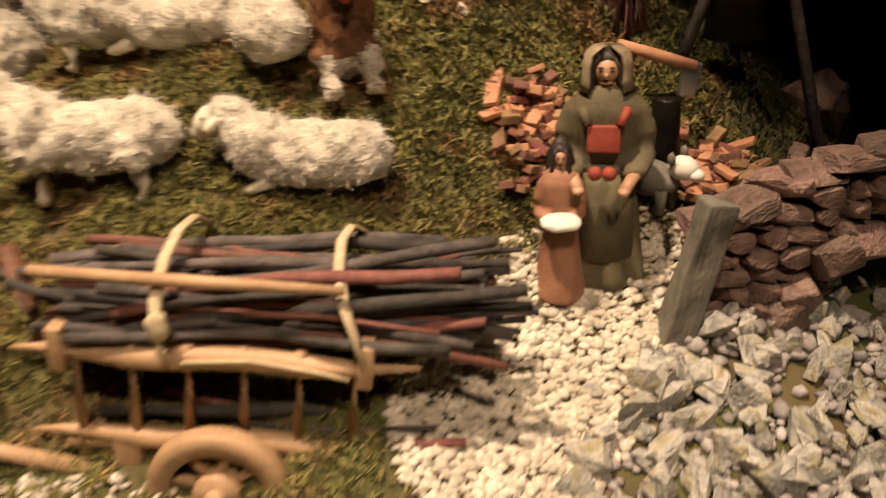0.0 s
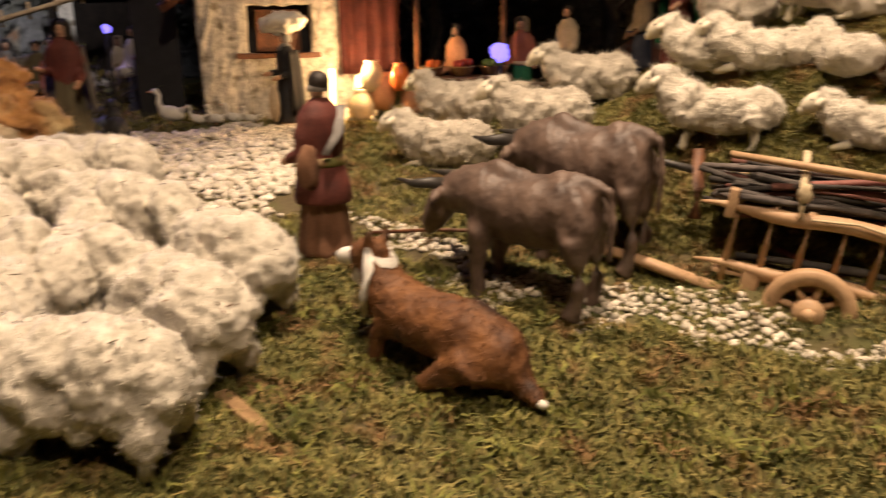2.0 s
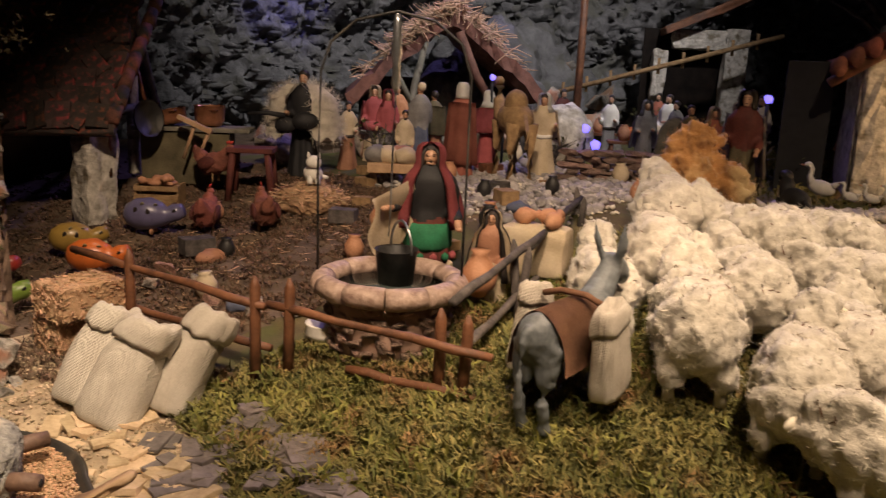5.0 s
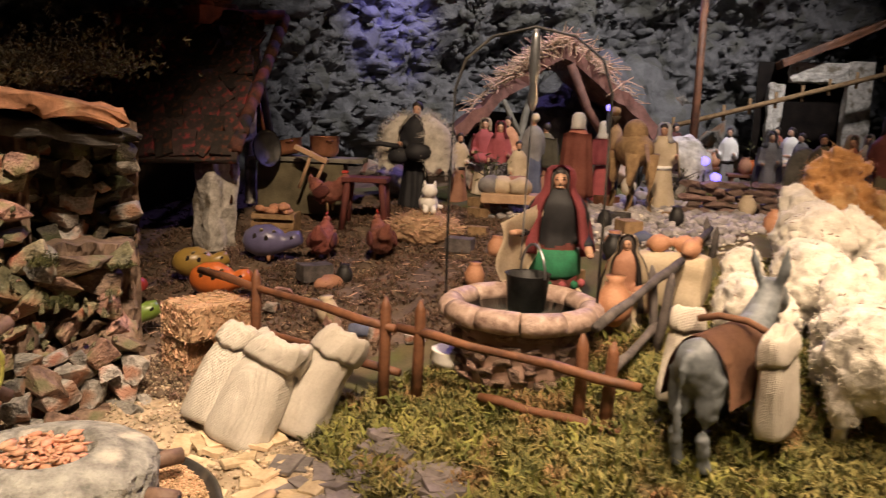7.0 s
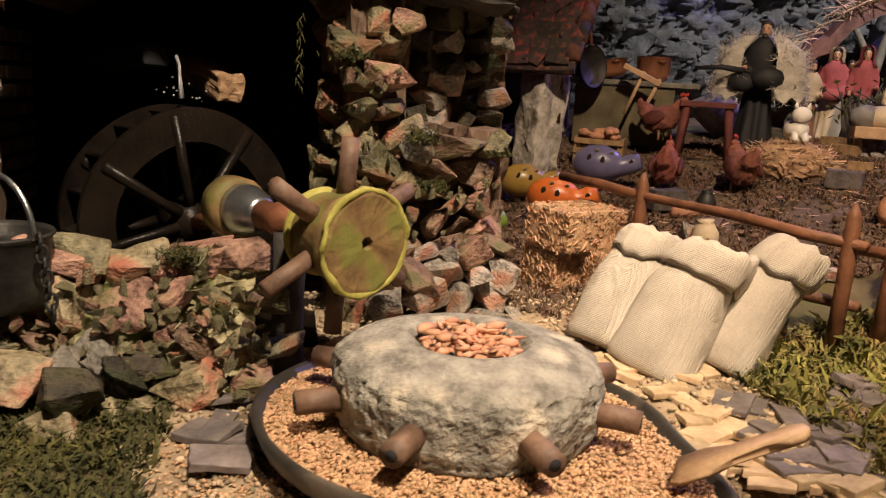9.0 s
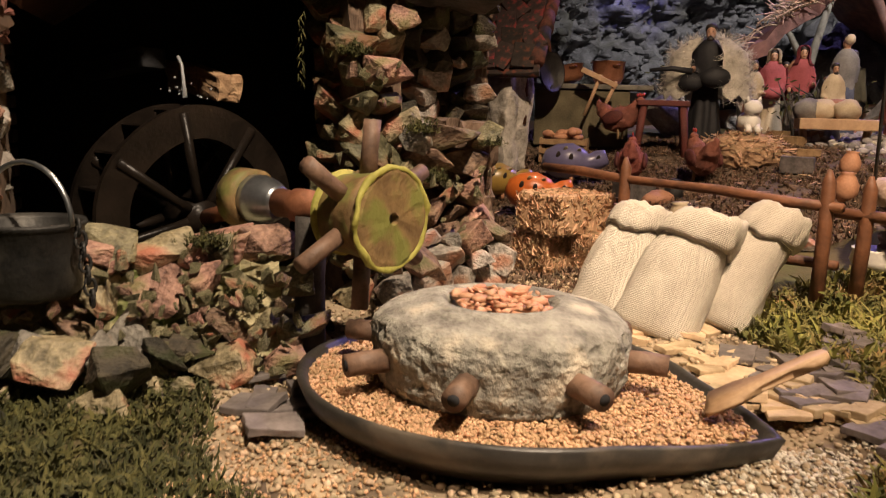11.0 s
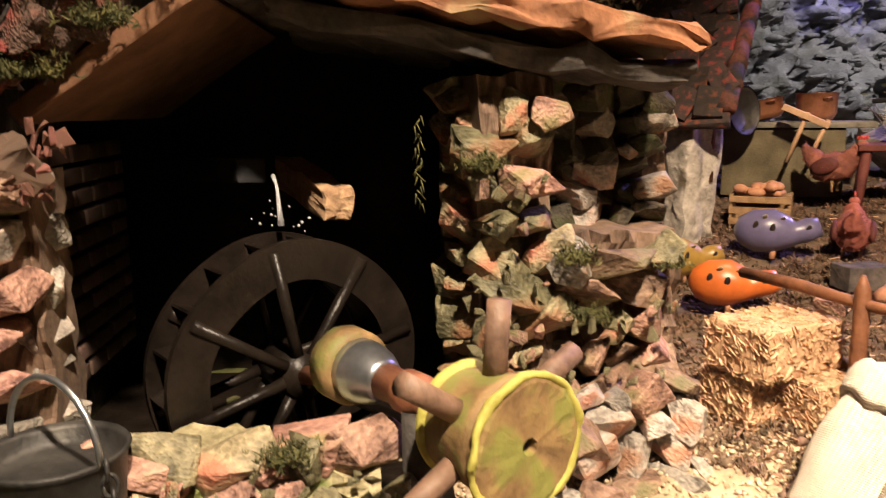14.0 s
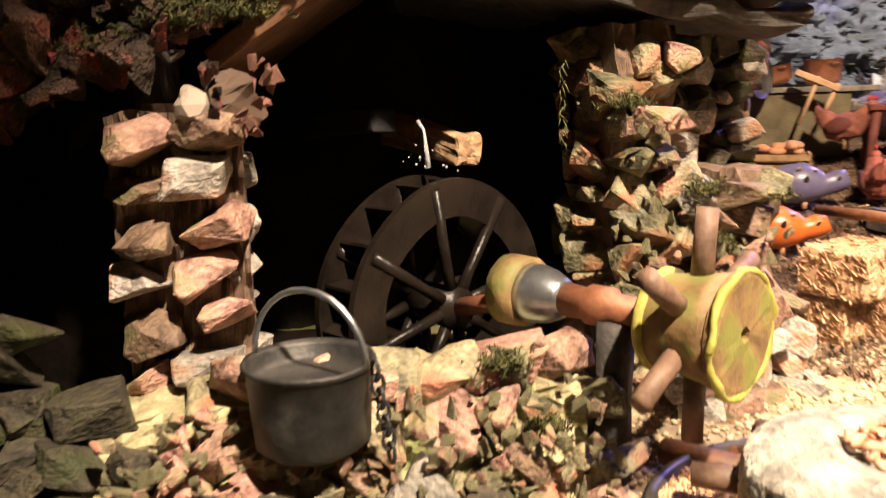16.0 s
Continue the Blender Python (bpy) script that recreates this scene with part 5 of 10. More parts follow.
ob = thing("dog", collie(), [M["dog_brown"], M["white"], M["black"]], "chestnut and white herding dog crouching on the moss", "dog", at=pose(-0.398, 0.154, zl(-0.398, 0.154) - 0.002, 0, 0, 171))
bm = bmesh.new()
blob(bm, (-0.026, 0, 0.024), (0.034, 0.024, 0.023), sub=3)
blob(bm, (0.002, 0, 0.040), (0.020, 0.020, 0.030), sub=3)
tube(bm, [(0.006, 0, 0.055), (0.012, 0, 0.072)], [0.017, 0.014], 10)
for s in (-1, 1):
    tube(bm, [(0.010, s * 0.012, 0.03), (0.018, s * 0.013, 0.012), (0.028, s * 0.013, 0.004)], [0.010, 0.007, 0.006], 8)
bm = fuse(bm, 0.003, 3)
ruffle(bm, 0.0035, 110, 6)
for f in bm.faces:
    c = f.calc_center_median()
    f.material_index = 1 if (c.z > 0.030 + 0.012 * noise.noise(c * 60) and c.x > -0.022) or noise.noise(c * 45) > 0.25 else 0
fluff(bm, list(bm.verts), 1400, 0.008, random.Random(12), 1)
blob(bm, (0.015, 0, 0.078), (0.015, 0.0145, 0.0145), sub=3, mi=1)
blob(bm, (0.029, 0, 0.073), (0.011, 0.0075, 0.007), sub=2, mi=2)
blob(bm, (0.039, 0, 0.075), 0.0028, sub=1, mi=3)
blob(bm, (0.034, 0, 0.064), (0.004, 0.0032, 0.005), sub=1, mi=4)
for s in (-1, 1):
    tube(bm, [(0.010, s * 0.010, 0.089), (0.007, s * 0.013, 0.101)], [0.006, 0.0015], 6, 3)
    blob(bm, (0.026, s * 0.006, 0.082), 0.0016, sub=1, mi=3)
thing("dog", bm, [M["wool_grey"], M["dog_brown"], M["cork"], M["black"], M["paint_red"]], "brown and white dog lying with its tongue out", "dog", at=pose(-0.060, 0.508, zl(-0.06, 0.508) - 0.003, 0, 0, -75))
bm = bmesh.new()
blob(bm, (0, 0, 0.030), (0.045, 0.017, 0.018), sub=3)
tube(bm, [(0.035, 0, 0.035), (0.050, 0, 0.052)], [0.013, 0.010], 8)
blob(bm, (0.056, 0, 0.058), (0.015, 0.010, 0.010), sub=2)
blob(bm, (0.066, 0, 0.052), (0.008, 0.006, 0.006), sub=2, mi=1)
blob(bm, (0.044, 0, 0.034), (0.010, 0.013, 0.016), sub=2, mi=1)
for x in (-0.032, 0.032):
    for s in (-1, 1):
        tube(bm, [(x, s * 0.010, 0.03), (x, s * 0.011, 0.0)], [0.007, 0.004], 6)
tube(bm, [(-0.04, 0, 0.035), (-0.065, 0, 0.030)], [0.005, 0.003], 6)
thing("dog", bm, [M["black"], M["white"]], "black and white dog standing behind the flock", "dog", at=pose(-1.00, 0.395, zl(-1.0, 0.395), 0, 0, 140))

bm = bmesh.new()
box(bm, (0, 0, 0), (0.060, 0.012, 0.004), (0, 4, 0), 0.0008, 0, 0.0012, 3)
thing("wood_strip", bm, M["cork"], "broken strip of pale bark on the moss", "wood chip", at=pose(-0.502, 0.035, zl(-0.502, 0.035) + 0.009, 0, 8, -18))
_wst = [rock_mesh("white_stone", 1.0, 300 + k, M["gravel"], 2, 7) for k in range(3)]
for k, (x, y, s) in enumerate(((-0.012, 0.560, 0.022), (0.004, 0.568, 0.020), (-0.030, 0.570, 0.017), (0.016, 0.556, 0.013), (0.075, 0.540, 0.008), (-0.565, -0.185, 0.009), (-0.545, -0.195, 0.007), (0.040, 0.50, 0.007))):
    ob = new("white_stone", _wst[k % 3])
    ob.matrix_world = pose(x, y, zl(x, y) + s * 0.3, 20 * k, 30 * k, 50 * k) @ Matrix.Diagonal((s, s, s * 0.7, 1))
    tagged(ob, "small white stone lying on the moss", "stone", "white stones on the moss")


# ---- bridge, women and woodpile ----
BR = pose(0.126, 0.402, 0.278, 0, 0, 8)
bridge = base("stone_bridge", "little arched bridge of umber clay stones with a grey end slab", "bridge", BR)
bm = bmesh.new()
box(bm, (0.020, 0.010, 0.048), (0.019, 0.016, 0.108), (0, 14, 4), 0.0015, 0, 0.0016, 4)
part("end_slab", bm, M["slabgrey"], bridge, "worn grey slab leaning at the end", smooth=False)
bm = bmesh.new()
# body of the arch, through which the stream runs; near-black for shaded gaps
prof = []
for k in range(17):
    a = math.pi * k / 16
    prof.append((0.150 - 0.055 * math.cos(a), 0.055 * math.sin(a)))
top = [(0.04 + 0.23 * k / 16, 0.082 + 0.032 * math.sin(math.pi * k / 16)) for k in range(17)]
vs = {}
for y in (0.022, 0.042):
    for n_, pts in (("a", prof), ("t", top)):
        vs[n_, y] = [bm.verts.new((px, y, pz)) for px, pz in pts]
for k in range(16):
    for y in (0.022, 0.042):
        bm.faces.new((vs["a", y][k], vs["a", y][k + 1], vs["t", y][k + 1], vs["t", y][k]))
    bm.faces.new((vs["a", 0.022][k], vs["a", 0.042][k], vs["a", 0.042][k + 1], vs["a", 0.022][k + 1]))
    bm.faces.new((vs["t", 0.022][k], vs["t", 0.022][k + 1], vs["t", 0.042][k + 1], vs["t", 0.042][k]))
part("core", bm, M["wood_wet_shade"], bridge, smooth=False)
# black sheet behind the arch, painting the shade under it
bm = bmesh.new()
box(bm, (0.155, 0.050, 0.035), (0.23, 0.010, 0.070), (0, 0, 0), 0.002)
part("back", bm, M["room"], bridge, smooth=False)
_us = [rock_mesh("arch_stone", 1.0, 70 + k, M["umber"], 2, 18, 0.05) for k in range(6)]
_r = random.Random(8)
for k in range(9):
    a = math.pi * (k + 0.5) / 9
    x, z = 0.150 - 0.067 * math.cos(a), 0.067 * math.sin(a) + 0.004
    share("voussoir", _us[k % 6], bridge, pose(x, 0.018, z, 0, math.degrees(a) - 90, 0) @ Matrix.Diagonal((0.036, 0.038, 0.036, 1)))
for k in range(13):
    x = 0.035 + 0.0195 * k
    z = 0.082 + 0.033 * math.sin(math.pi * (x - 0.04) / 0.23) + 0.004
    share("coping", _us[(k * 5) % 6], bridge, pose(x, 0.024, z, 0, -12 * math.cos(math.pi * (x - 0.04) / 0.23), 0) @ Matrix.Diagonal((0.044, 0.040, 0.017, 1)))
for row in range(10):
    z = 0.010 + 0.0125 * row
    x = 0.040 + _r.uniform(0, 0.01)
    while x < 0.275:
        w = _r.uniform(0.014, 0.03)
        d = math.hypot(x - 0.150, z)
        roofz = 0.082 + 0.033 * math.sin(math.pi * max(0, min(1, (x - 0.04) / 0.23)))
        if d > 0.080 and z < roofz - 0.006:
            share("stone", _r.choice(_us), bridge, pose(x, 0.022, z, _r.uniform(-8, 8), _r.uniform(-8, 12), 0) @ Matrix.Diagonal((w * 1.25, 0.030, 0.0175, 1)))
        x += w * 0.8

H = 0.150
bm = figure(H, None, 5, 6, ((0.20, -0.07, 0.50), (0.20, 0.07, 0.50)))
face(bm, H, 7, 7, 0.84)
mantle(bm, H, 0.84, 0.0, 3, 3, 0.62)
bmesh.ops.scale(bm, vec=(1.22, 1.22, 0.95), verts=bm.verts)
box(bm, (0.0185, 0, 0.096), (0.0050, 0.019, 0.016), (0, -6, 0), 0.0012, 5)
for sd in (-1, 1):
    tube(bm, [(0.0195, sd * 0.009, 0.104), (0.014, sd * 0.013, 0.113)], [0.0030, 0.0026], 7, 5)
    blob(bm, (0.032, sd * 0.004, 0.080), 0.0044, sub=2, mi=5)
lathe(bm, [(0.0165, 0.073), (0.0178, 0.0755), (0.0165, 0.079)], 22, 6)
lathe(bm, [(0.0215, 0.020), (0.0200, 0.050), (0.0175, 0.074)], 26, 0, pose(0.004, 0, 0), 0.001, 4, 9, 0.05)
statue(bm, ["olive_robe", "olive_robe", "skin", "beige", "olive_robe", "bib", "slabgrey", "hair"], 0.098, 0.458, -100, "clay countrywoman in olive dress and pale hood holding apples", -0.017)
bm = figure(0.098, None, 9, 5, ((0.16, -0.05, 0.56), (0.16, 0.05, 0.56)))
face(bm, 0.098, 3, 3, 0.72)
blob(bm, (0.0155, 0, 0.057), (0.007, 0.0115, 0.0035), (0, 25, 0), 3, 0.002, 120, 4)
blob(bm, (-0.008, 0, 0.080), (0.008, 0.009, 0.022), sub=2, mi=3)
statue(bm, ["tan_robe", "tan_robe", "skin", "hair", "white"], 0.070, 0.436, -95, "clay girl in terracotta dress carrying a white cloth")

bm = bmesh.new()
blob(bm, (0, 0, 0.020), (0.022, 0.012, 0.012), sub=3)
blob(bm, (0.024, 0, 0.031), (0.010, 0.008, 0.008), sub=2, mi=1)
blob(bm, (0.033, 0, 0.028), (0.005, 0.005, 0.004), sub=2, mi=1)
for s in (-1, 1):
    blob(bm, (0.020, s * 0.008, 0.038), (0.003, 0.002, 0.005), sub=1)
    for x in (-0.014, 0.014):
        tube(bm, [(x, s * 0.007, 0.016), (x, s * 0.007, 0.0)], [0.004, 0.003], 6)
thing("goat_kid", bm, [M["slabgrey"], M["white"]], "small grey goat kid with a white face by the bridge", "goat", at=pose(0.128, 0.478, zl(0.128, 0.478), 0, 0, -40))

# split firewood in two heaps
_logs = []
for k in range(5):
    bm = bmesh.new()
    box(bm, (0, 0, 0), (0.038 + 0.004 * k, 0.0085, 0.0042), (0, 0, 0), 0.0008, 0, 0.0018, 2, k)
    _logs.append(mesh_ob("split_log", bm, (M["split_pink"], M["cork"], M["split_pink"], M["bark_red"], M["clay"])[k], False))
_r = random.Random(15)


def wood_heap(x, y, n, wide, deep, tall, text):
    heap = base("woodpile", text, "woodpile", pose(x, y, zl(x, y)))
    for k in range(n):
        u = _r.random()
        px, py = _r.gauss(0, wide * 0.4), _r.gauss(0, deep * 0.4)
        pz = max(0.0, tall * (1 - (px / wide) ** 2 - (py / deep) ** 2)) * u + 0.004
        land = zl(x + px, y + py) - zl(x, y)
        share("log", _r.choice(_logs).data, heap, pose(px, py, pz + land, _r.uniform(-30, 30), _r.uniform(-30, 30), _r.uniform(0, 360)) @ Matrix.Diagonal((_r.uniform(0.35, 0.75), _r.uniform(0.7, 1.3), _r.uniform(0.8, 1.4), 1)))


wood_heap(0.064, 0.500, 110, 0.034, 0.026, 0.014, "heap of split orange firewood beside the woman")
wood_heap(0.180, 0.500, 60, 0.040, 0.030, 0.014, "scattered split firewood beside the chopping block")
for o in _logs:
    bpy.data.objects.remove(o)

block = base("chopping_block", "dark red chopping block with an axe stuck in it", "chopping block", pose(0.142, 0.500, zl(0.142, 0.50) - 0.004))
bm = bmesh.new()
lathe(bm, [(0.0105, -0.004), (0.0100, 0.02), (0.0090, 0.050), (0.008, 0.0515)], 18, 0, None, 0.0012, 4)
part("log", bm, M["wood_wet_shade"], block)
bm = bmesh.new()
tube(bm, [(-0.032, 0.0, 0.086), (-0.008, 0.0, 0.078), (0.016, 0, 0.070)], [0.0035, 0.004, 0.0035], 8)
part("handle", bm, M["clay"], block)
bm = bmesh.new()
box(bm, (0.013, 0, 0.062), (0.012, 0.005, 0.022), (0, 8, 0), 0.0015)
part("blade", bm, M["steel"], block, "dull blue steel axe blade")

# leaning bundles of brushwood and a tripod over a cauldron place
_r = random.Random(31)
for bx, by in ((0.085, 0.600), (0.125, 0.585)):
    sheaf = base("brushwood_sheaf", "upright sheaf of reddish brushwood tied at the waist", "brushwood", pose(bx, by, zl(bx, by)), "sheaves of brushwood")
    for k in range(26):
        bm = bmesh.new()
        a, q = _r.uniform(0, 6.28), _r.uniform(0.2, 1)
        tube(bm, [(0.020 * q * math.cos(a), 0.020 * q * math.sin(a), 0.0), (0.009 * q * math.cos(a), 0.009 * q * math.sin(a), 0.045), (0.030 * q * math.cos(a + 0.3), 0.030 * q * math.sin(a + 0.3), 0.11 + 0.02 * q)], [0.0035, 0.003, 0.0022], 5)
        part("twig", bm, M["bark_red"], sheaf)
    bm = bmesh.new()
    lathe(bm, [(0.011, 0.041), (0.0125, 0.045), (0.011, 0.049)], 14)
    part("tie", bm, M["raffia"], sheaf)
tri = base("tripod", "dark tripod of three poles with hanging hooks", "tripod", pose(0.205, 0.585, zl(0.205, 0.585)))
for ex, ey in ((-0.045, -0.015), (0.062, -0.055), (0.02, 0.06)):
    bm = bmesh.new()
    tube(bm, [(ex, ey, zl(0.205 + ex, 0.585 + ey) - zl(0.205, 0.585) - 0.006), (ex * 0.4, ey * 0.4, 0.09), (-ex * 0.12, -ey * 0.12, 0.175)], [0.0045, 0.004, 0.0035], 7)
    part("leg", bm, M["bark"], tri)
bm = bmesh.new()
tube(bm, [(0, 0, 0.155), (0, 0, 0.09)], 0.0008, 5)
part("chain", bm, M["iron"], tri)
bm = bmesh.new()
lathe(bm, [(0.004, 0.050), (0.018, 0.052), (0.022, 0.042), (0.019, 0.078), (0.021, 0.080), (0.018, 0.080), (0.016, 0.042), (0.003, 0.055)], 20)
part("cauldron", bm, M["iron"], tri, "small black cauldron")
bm = bmesh.new()
lathe(bm, [(0.012, 0.0), (0.016, 0.008), (0.0165, 0.018), (0.0145, 0.020), (0.013, 0.012), (0.002, 0.008)], 18)
thing("clay_bowl", bm, M["clay"], "small terracotta bowl on the hillside", "bowl", at=pose(0.275, 0.545, zl(0.275, 0.545)))
_bst = [rock_mesh("boulder", 1.0, 500 + k, M["umber"], 3, 9) for k in range(3)]
for k, (x, y, s) in enumerate(((0.235, 0.535, 0.036), (0.262, 0.515, 0.024), (0.30, 0.57, 0.05), (0.20, 0.50, 0.02), (0.225, 0.50, 0.018), (0.33, 0.52, 0.04), (0.36, 0.60, 0.06), (0.29, 0.64, 0.06))):
    ob = new("boulder", _bst[k % 3])
    ob.matrix_world = pose(x, y, zl(x, y) + s * 0.25, 40 * k, 25 * k, 70 * k) @ Matrix.Diagonal((s, s, s * 0.8, 1))
    tagged(ob, "brownish grey stone beside the woodpile", "stone", "stones by the woodpile")

# dark lean-to behind the woodpile; near-black boards and roof hold its inner shade
hut = base("lean_to", "dark timber lean-to with tools hanging inside", "hut", pose(0.24, 0.70, zl(0.20, 0.64)))
for x in (-0.13, 0.16):
    bm = bmesh.new()
    tube(bm, [(x, -0.02, -0.03), (x + 0.004, -0.02, 0.12), (x, -0.02, 0.26)], [0.008, 0.007, 0.006], 8)
    part("post", bm, M["bark"], hut)
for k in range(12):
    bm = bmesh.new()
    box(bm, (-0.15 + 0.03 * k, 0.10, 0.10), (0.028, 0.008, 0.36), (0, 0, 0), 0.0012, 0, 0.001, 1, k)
    part("board", bm, M["wood_wet_shade"], hut)
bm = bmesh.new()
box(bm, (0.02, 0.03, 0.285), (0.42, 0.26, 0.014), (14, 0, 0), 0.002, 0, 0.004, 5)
part("roof", bm, M["wood_wet_shade"], hut)
_r = random.Random(77)
for k in range(7):
    bm = bmesh.new()
    x = -0.09 + 0.036 * k
    tube(bm, [(x, 0.085, 0.20), (x + 0.002, 0.083, 0.15)], 0.0018, 6)
    blob(bm, (x + 0.002, 0.083, 0.14), (0.007, 0.003, 0.011), sub=2)
    part("tool", bm, M["iron"] if k % 2 else M["clay"], hut)


# ---- well, fence, donkey, sacks ----
WX, WY = -1.058, -0.205
well = base("well", "round stone well with pink clay rim and iron hoop", "well", pose(WX, WY, 0.236))
bm = bmesh.new()
lathe(bm, [(0.058, -0.035), (0.060, 0.03), (0.064, 0.058)], 36)
lathe(bm, [(0.052, 0.03), (0.054, 0.06)], 36)
part("shaft", bm, M["well_stone"], well)
_ws = [rock_mesh("well_stone", 1.0, 130 + k, M["well_stone"], 2, 6, 0.06) for k in range(6)]
_r = random.Random(4)
for row in range(-2, 6):
    n = 18 + row % 2
    for k in range(n):
        a = 2 * math.pi * (k + 0.5 * (row % 2) + _r.uniform(-0.15, 0.15)) / n
        rr = 0.0595 + 0.0007 * row
        share("stone", _ws[(row * 7 + k * 5) % 6], well, pose(rr * math.cos(a), rr * math.sin(a), -0.006 + 0.0115 * row, 0, 0, math.degrees(a)) @ Matrix.Diagonal((0.017, _r.uniform(0.019, 0.026), _r.uniform(0.0125, 0.016), 1)))
bm = bmesh.new()
n = 11
for k in range(n):
    a0, a1 = 2 * math.pi * (k + 0.012) / n, 2 * math.pi * (k + 0.988) / n
    pts = [(0.070 * math.cos(a0 + (a1 - a0) * j / 4), 0.070 * math.sin(a0 + (a1 - a0) * j / 4), 0.068 + 0.0008 * math.sin(k * 5)) for j in range(5)]
    tube(bm, pts, [0.0121, 0.0127, 0.0126, 0.0128, 0.0121], 14, squash=0.9)
part("rim", bm, M["well_rim"], well, "rounded pink clay rim stones")
bm = bmesh.new()
lathe(bm, [(0.0625, 0.064), (0.0, 0.0645)], 40)
part("water", bm, M["water"], well, "still dark water")
bm = bmesh.new()
rod = [(-0.045, -0.062, 0.07), (-0.047, -0.062, 0.18), (-0.046, -0.060, 0.28)]
rod += [(-0.045 + 0.045 * (1 - math.cos(a)), -0.060 + 0.060 * (1 - math.cos(a)), 0.28 + 0.060 * math.sin(a)) for a in (0.5, 1.0, 1.57, 2.1, 2.6)]
rod += [(0.044, 0.060, 0.28), (0.043, 0.061, 0.15), (0.042, 0.061, 0.06)]
tube(bm, rod, 0.0014, 8)
part("hoop", bm, M["iron"], well, "thin blackened iron hoop over the well")
bm = bmesh.new()
lathe(bm, [(0.002, 0.338), (0.004, 0.330), (0.0055, 0.300), (0.0035, 0.290), (0.005, 0.270), (0.002, 0.262)], 14)
tube(bm, [(0.001, 0, 0.264), (-0.002, 0, 0.22), (-0.004, 0, 0.14), (-0.006, 0, 0.115)], 0.001, 6)
part("pulley_cord", bm, M["steel"], well)

pail = base("bucket", "small black iron bucket hanging in the well", "bucket", pose(WX - 0.006, WY + 0.010, 0.3005) @ Matrix.Scale(1.35, 4))
bm = bmesh.new()
lathe(bm, [(0.0135, -0.003), (0.0165, 0.026), (0.0175, 0.027), (0.0155, 0.026), (0.0125, 0.002), (0.0, 0.002)], 22)
part("body", bm, M["iron"], pail)
bm = bmesh.new()
tube(bm, [(0.0165 * math.cos(a), 0.004, 0.025 + 0.024 * math.sin(a)) for a in [math.pi * k / 10 for k in range(11)]], 0.0011, 6)
part("handle", bm, M["steel"], pail)


def post(x, y, z1, lean=0, r=0.0058, mat_="wood_dark", z0=None):
    z0 = zl(x, y) - 0.012 if z0 is None else z0
    bm = bmesh.new()
    h = z1 - z0
    tube(bm, [(0, 0, 0), (0.001, 0, h * 0.5), (0, 0.0005, h - 0.010), (0, 0, h)], [r, r * 0.95, r * 0.9, r * 0.25], 9)
    return bm, pose(x, y, z0, 0, lean, 0)


def bar(a, b, r=0.0047):
    a, b = Vector(a), Vector(b)
    bm = bmesh.new()
    n = 6
    tube(bm, [a.lerp(b, k / n) + Vector((0, 0, 0.0012 * math.sin(k * 2.1))) for k in range(n + 1)], [r * (0.9 + 0.12 * math.sin(k * 1.7)) for k in range(n + 1)], 9)
    return bm


fence = base("fence", "low fence of round stained posts and rails round the farmyard", "fence", pose(0, 0, 0))
for x, y, z, ln in ((-1.228, -0.430, 0.322, 0), (-1.062, -0.350, 0.324, 0), (-1.058, -0.318, 0.320, 2), (-0.932, -0.222, 0.312, 0), (-0.914, -0.208, 0.310, 4)):
    bm, m = post(x, y, z, ln)
    part("post", bm, M["wood_dark"], fence, at=m)
part("rail", bar((-1.32, -0.472, 0.306), (-1.05, -0.345, 0.296)), M["wood_dark"], fence)
part("rail", bar((-1.30, -0.45, 0.252), (-1.06, -0.335, 0.250)), M["wood_dark"], fence)
part("rail", bar((-1.075, -0.332, 0.290), (-0.878, -0.202, 0.279)), M["wood_dark"], fence)
part("rail", bar((-1.00, -0.282, 0.240), (-0.89, -0.205, 0.236)), M["wood_dark"], fence)
fence2 = base("fence", "crooked fence of blue-black sticks between well and flock", "fence", pose(0, 0, 0))
for x, y, z, ln in ((-0.985, -0.095, 0.352, 10), (-1.000, -0.080, 0.350, -8), (-1.095, 0.045, 0.352, 5), (-1.193, 0.173, 0.369, -4), (-1.160, 0.150, 0.362, 6)):
    bm, m = post(x, y, z, ln, 0.005)
    part("post", bm, M["bark"], fence2, at=m)
part("rail", bar((-0.925, -0.215, 0.318), (-1.045, -0.010, 0.345), 0.005), M["bark"], fence2)
part("rail", bar((-0.93, -0.20, 0.268), (-1.03, -0.03, 0.296), 0.005), M["bark"], fence2)
part("rail", bar((-1.02, -0.05, 0.336), (-1.20, 0.185, 0.352), 0.005), M["bark"], fence2)

# figures by the well
bm = figure(0.178, None, 12, 7, ((0.24, -0.22, 0.60), (0.16, 0.16, 0.46)))
H = 0.178
face(bm, H, 3, 3, 0.72)
mantle(bm, H, 0.40, 0.16, 4, 2, 0.62)
lathe(bm, [(0.0200, 0.050), (0.0235, 0.056), (0.0230, 0.074), (0.0200, 0.084)], 22, 5)
n0 = len(bm.faces)
rows = [[bm.verts.new((0.010 + 0.036 * u + 0.004 * math.sin(9 * v + 2 * u), -0.016 - 0.034 * u + 0.003 * math.sin(7 * v), 0.138 - 0.020 * u - v * (0.052 + 0.028 * math.sin(2.6 * u)))) for v in [k / 10 for k in range(11)]] for u in [j / 8 for j in range(9)]]
for a, b in zip(rows, rows[1:]):
    for k in range(10):
        bm.faces.new((a[k], a[k + 1], b[k + 1], b[k]))
bm.faces.ensure_lookup_table()
bmesh.ops.solidify(bm, geom=bm.faces[n0:], thickness=0.002)
mark(bm, n0, 6)
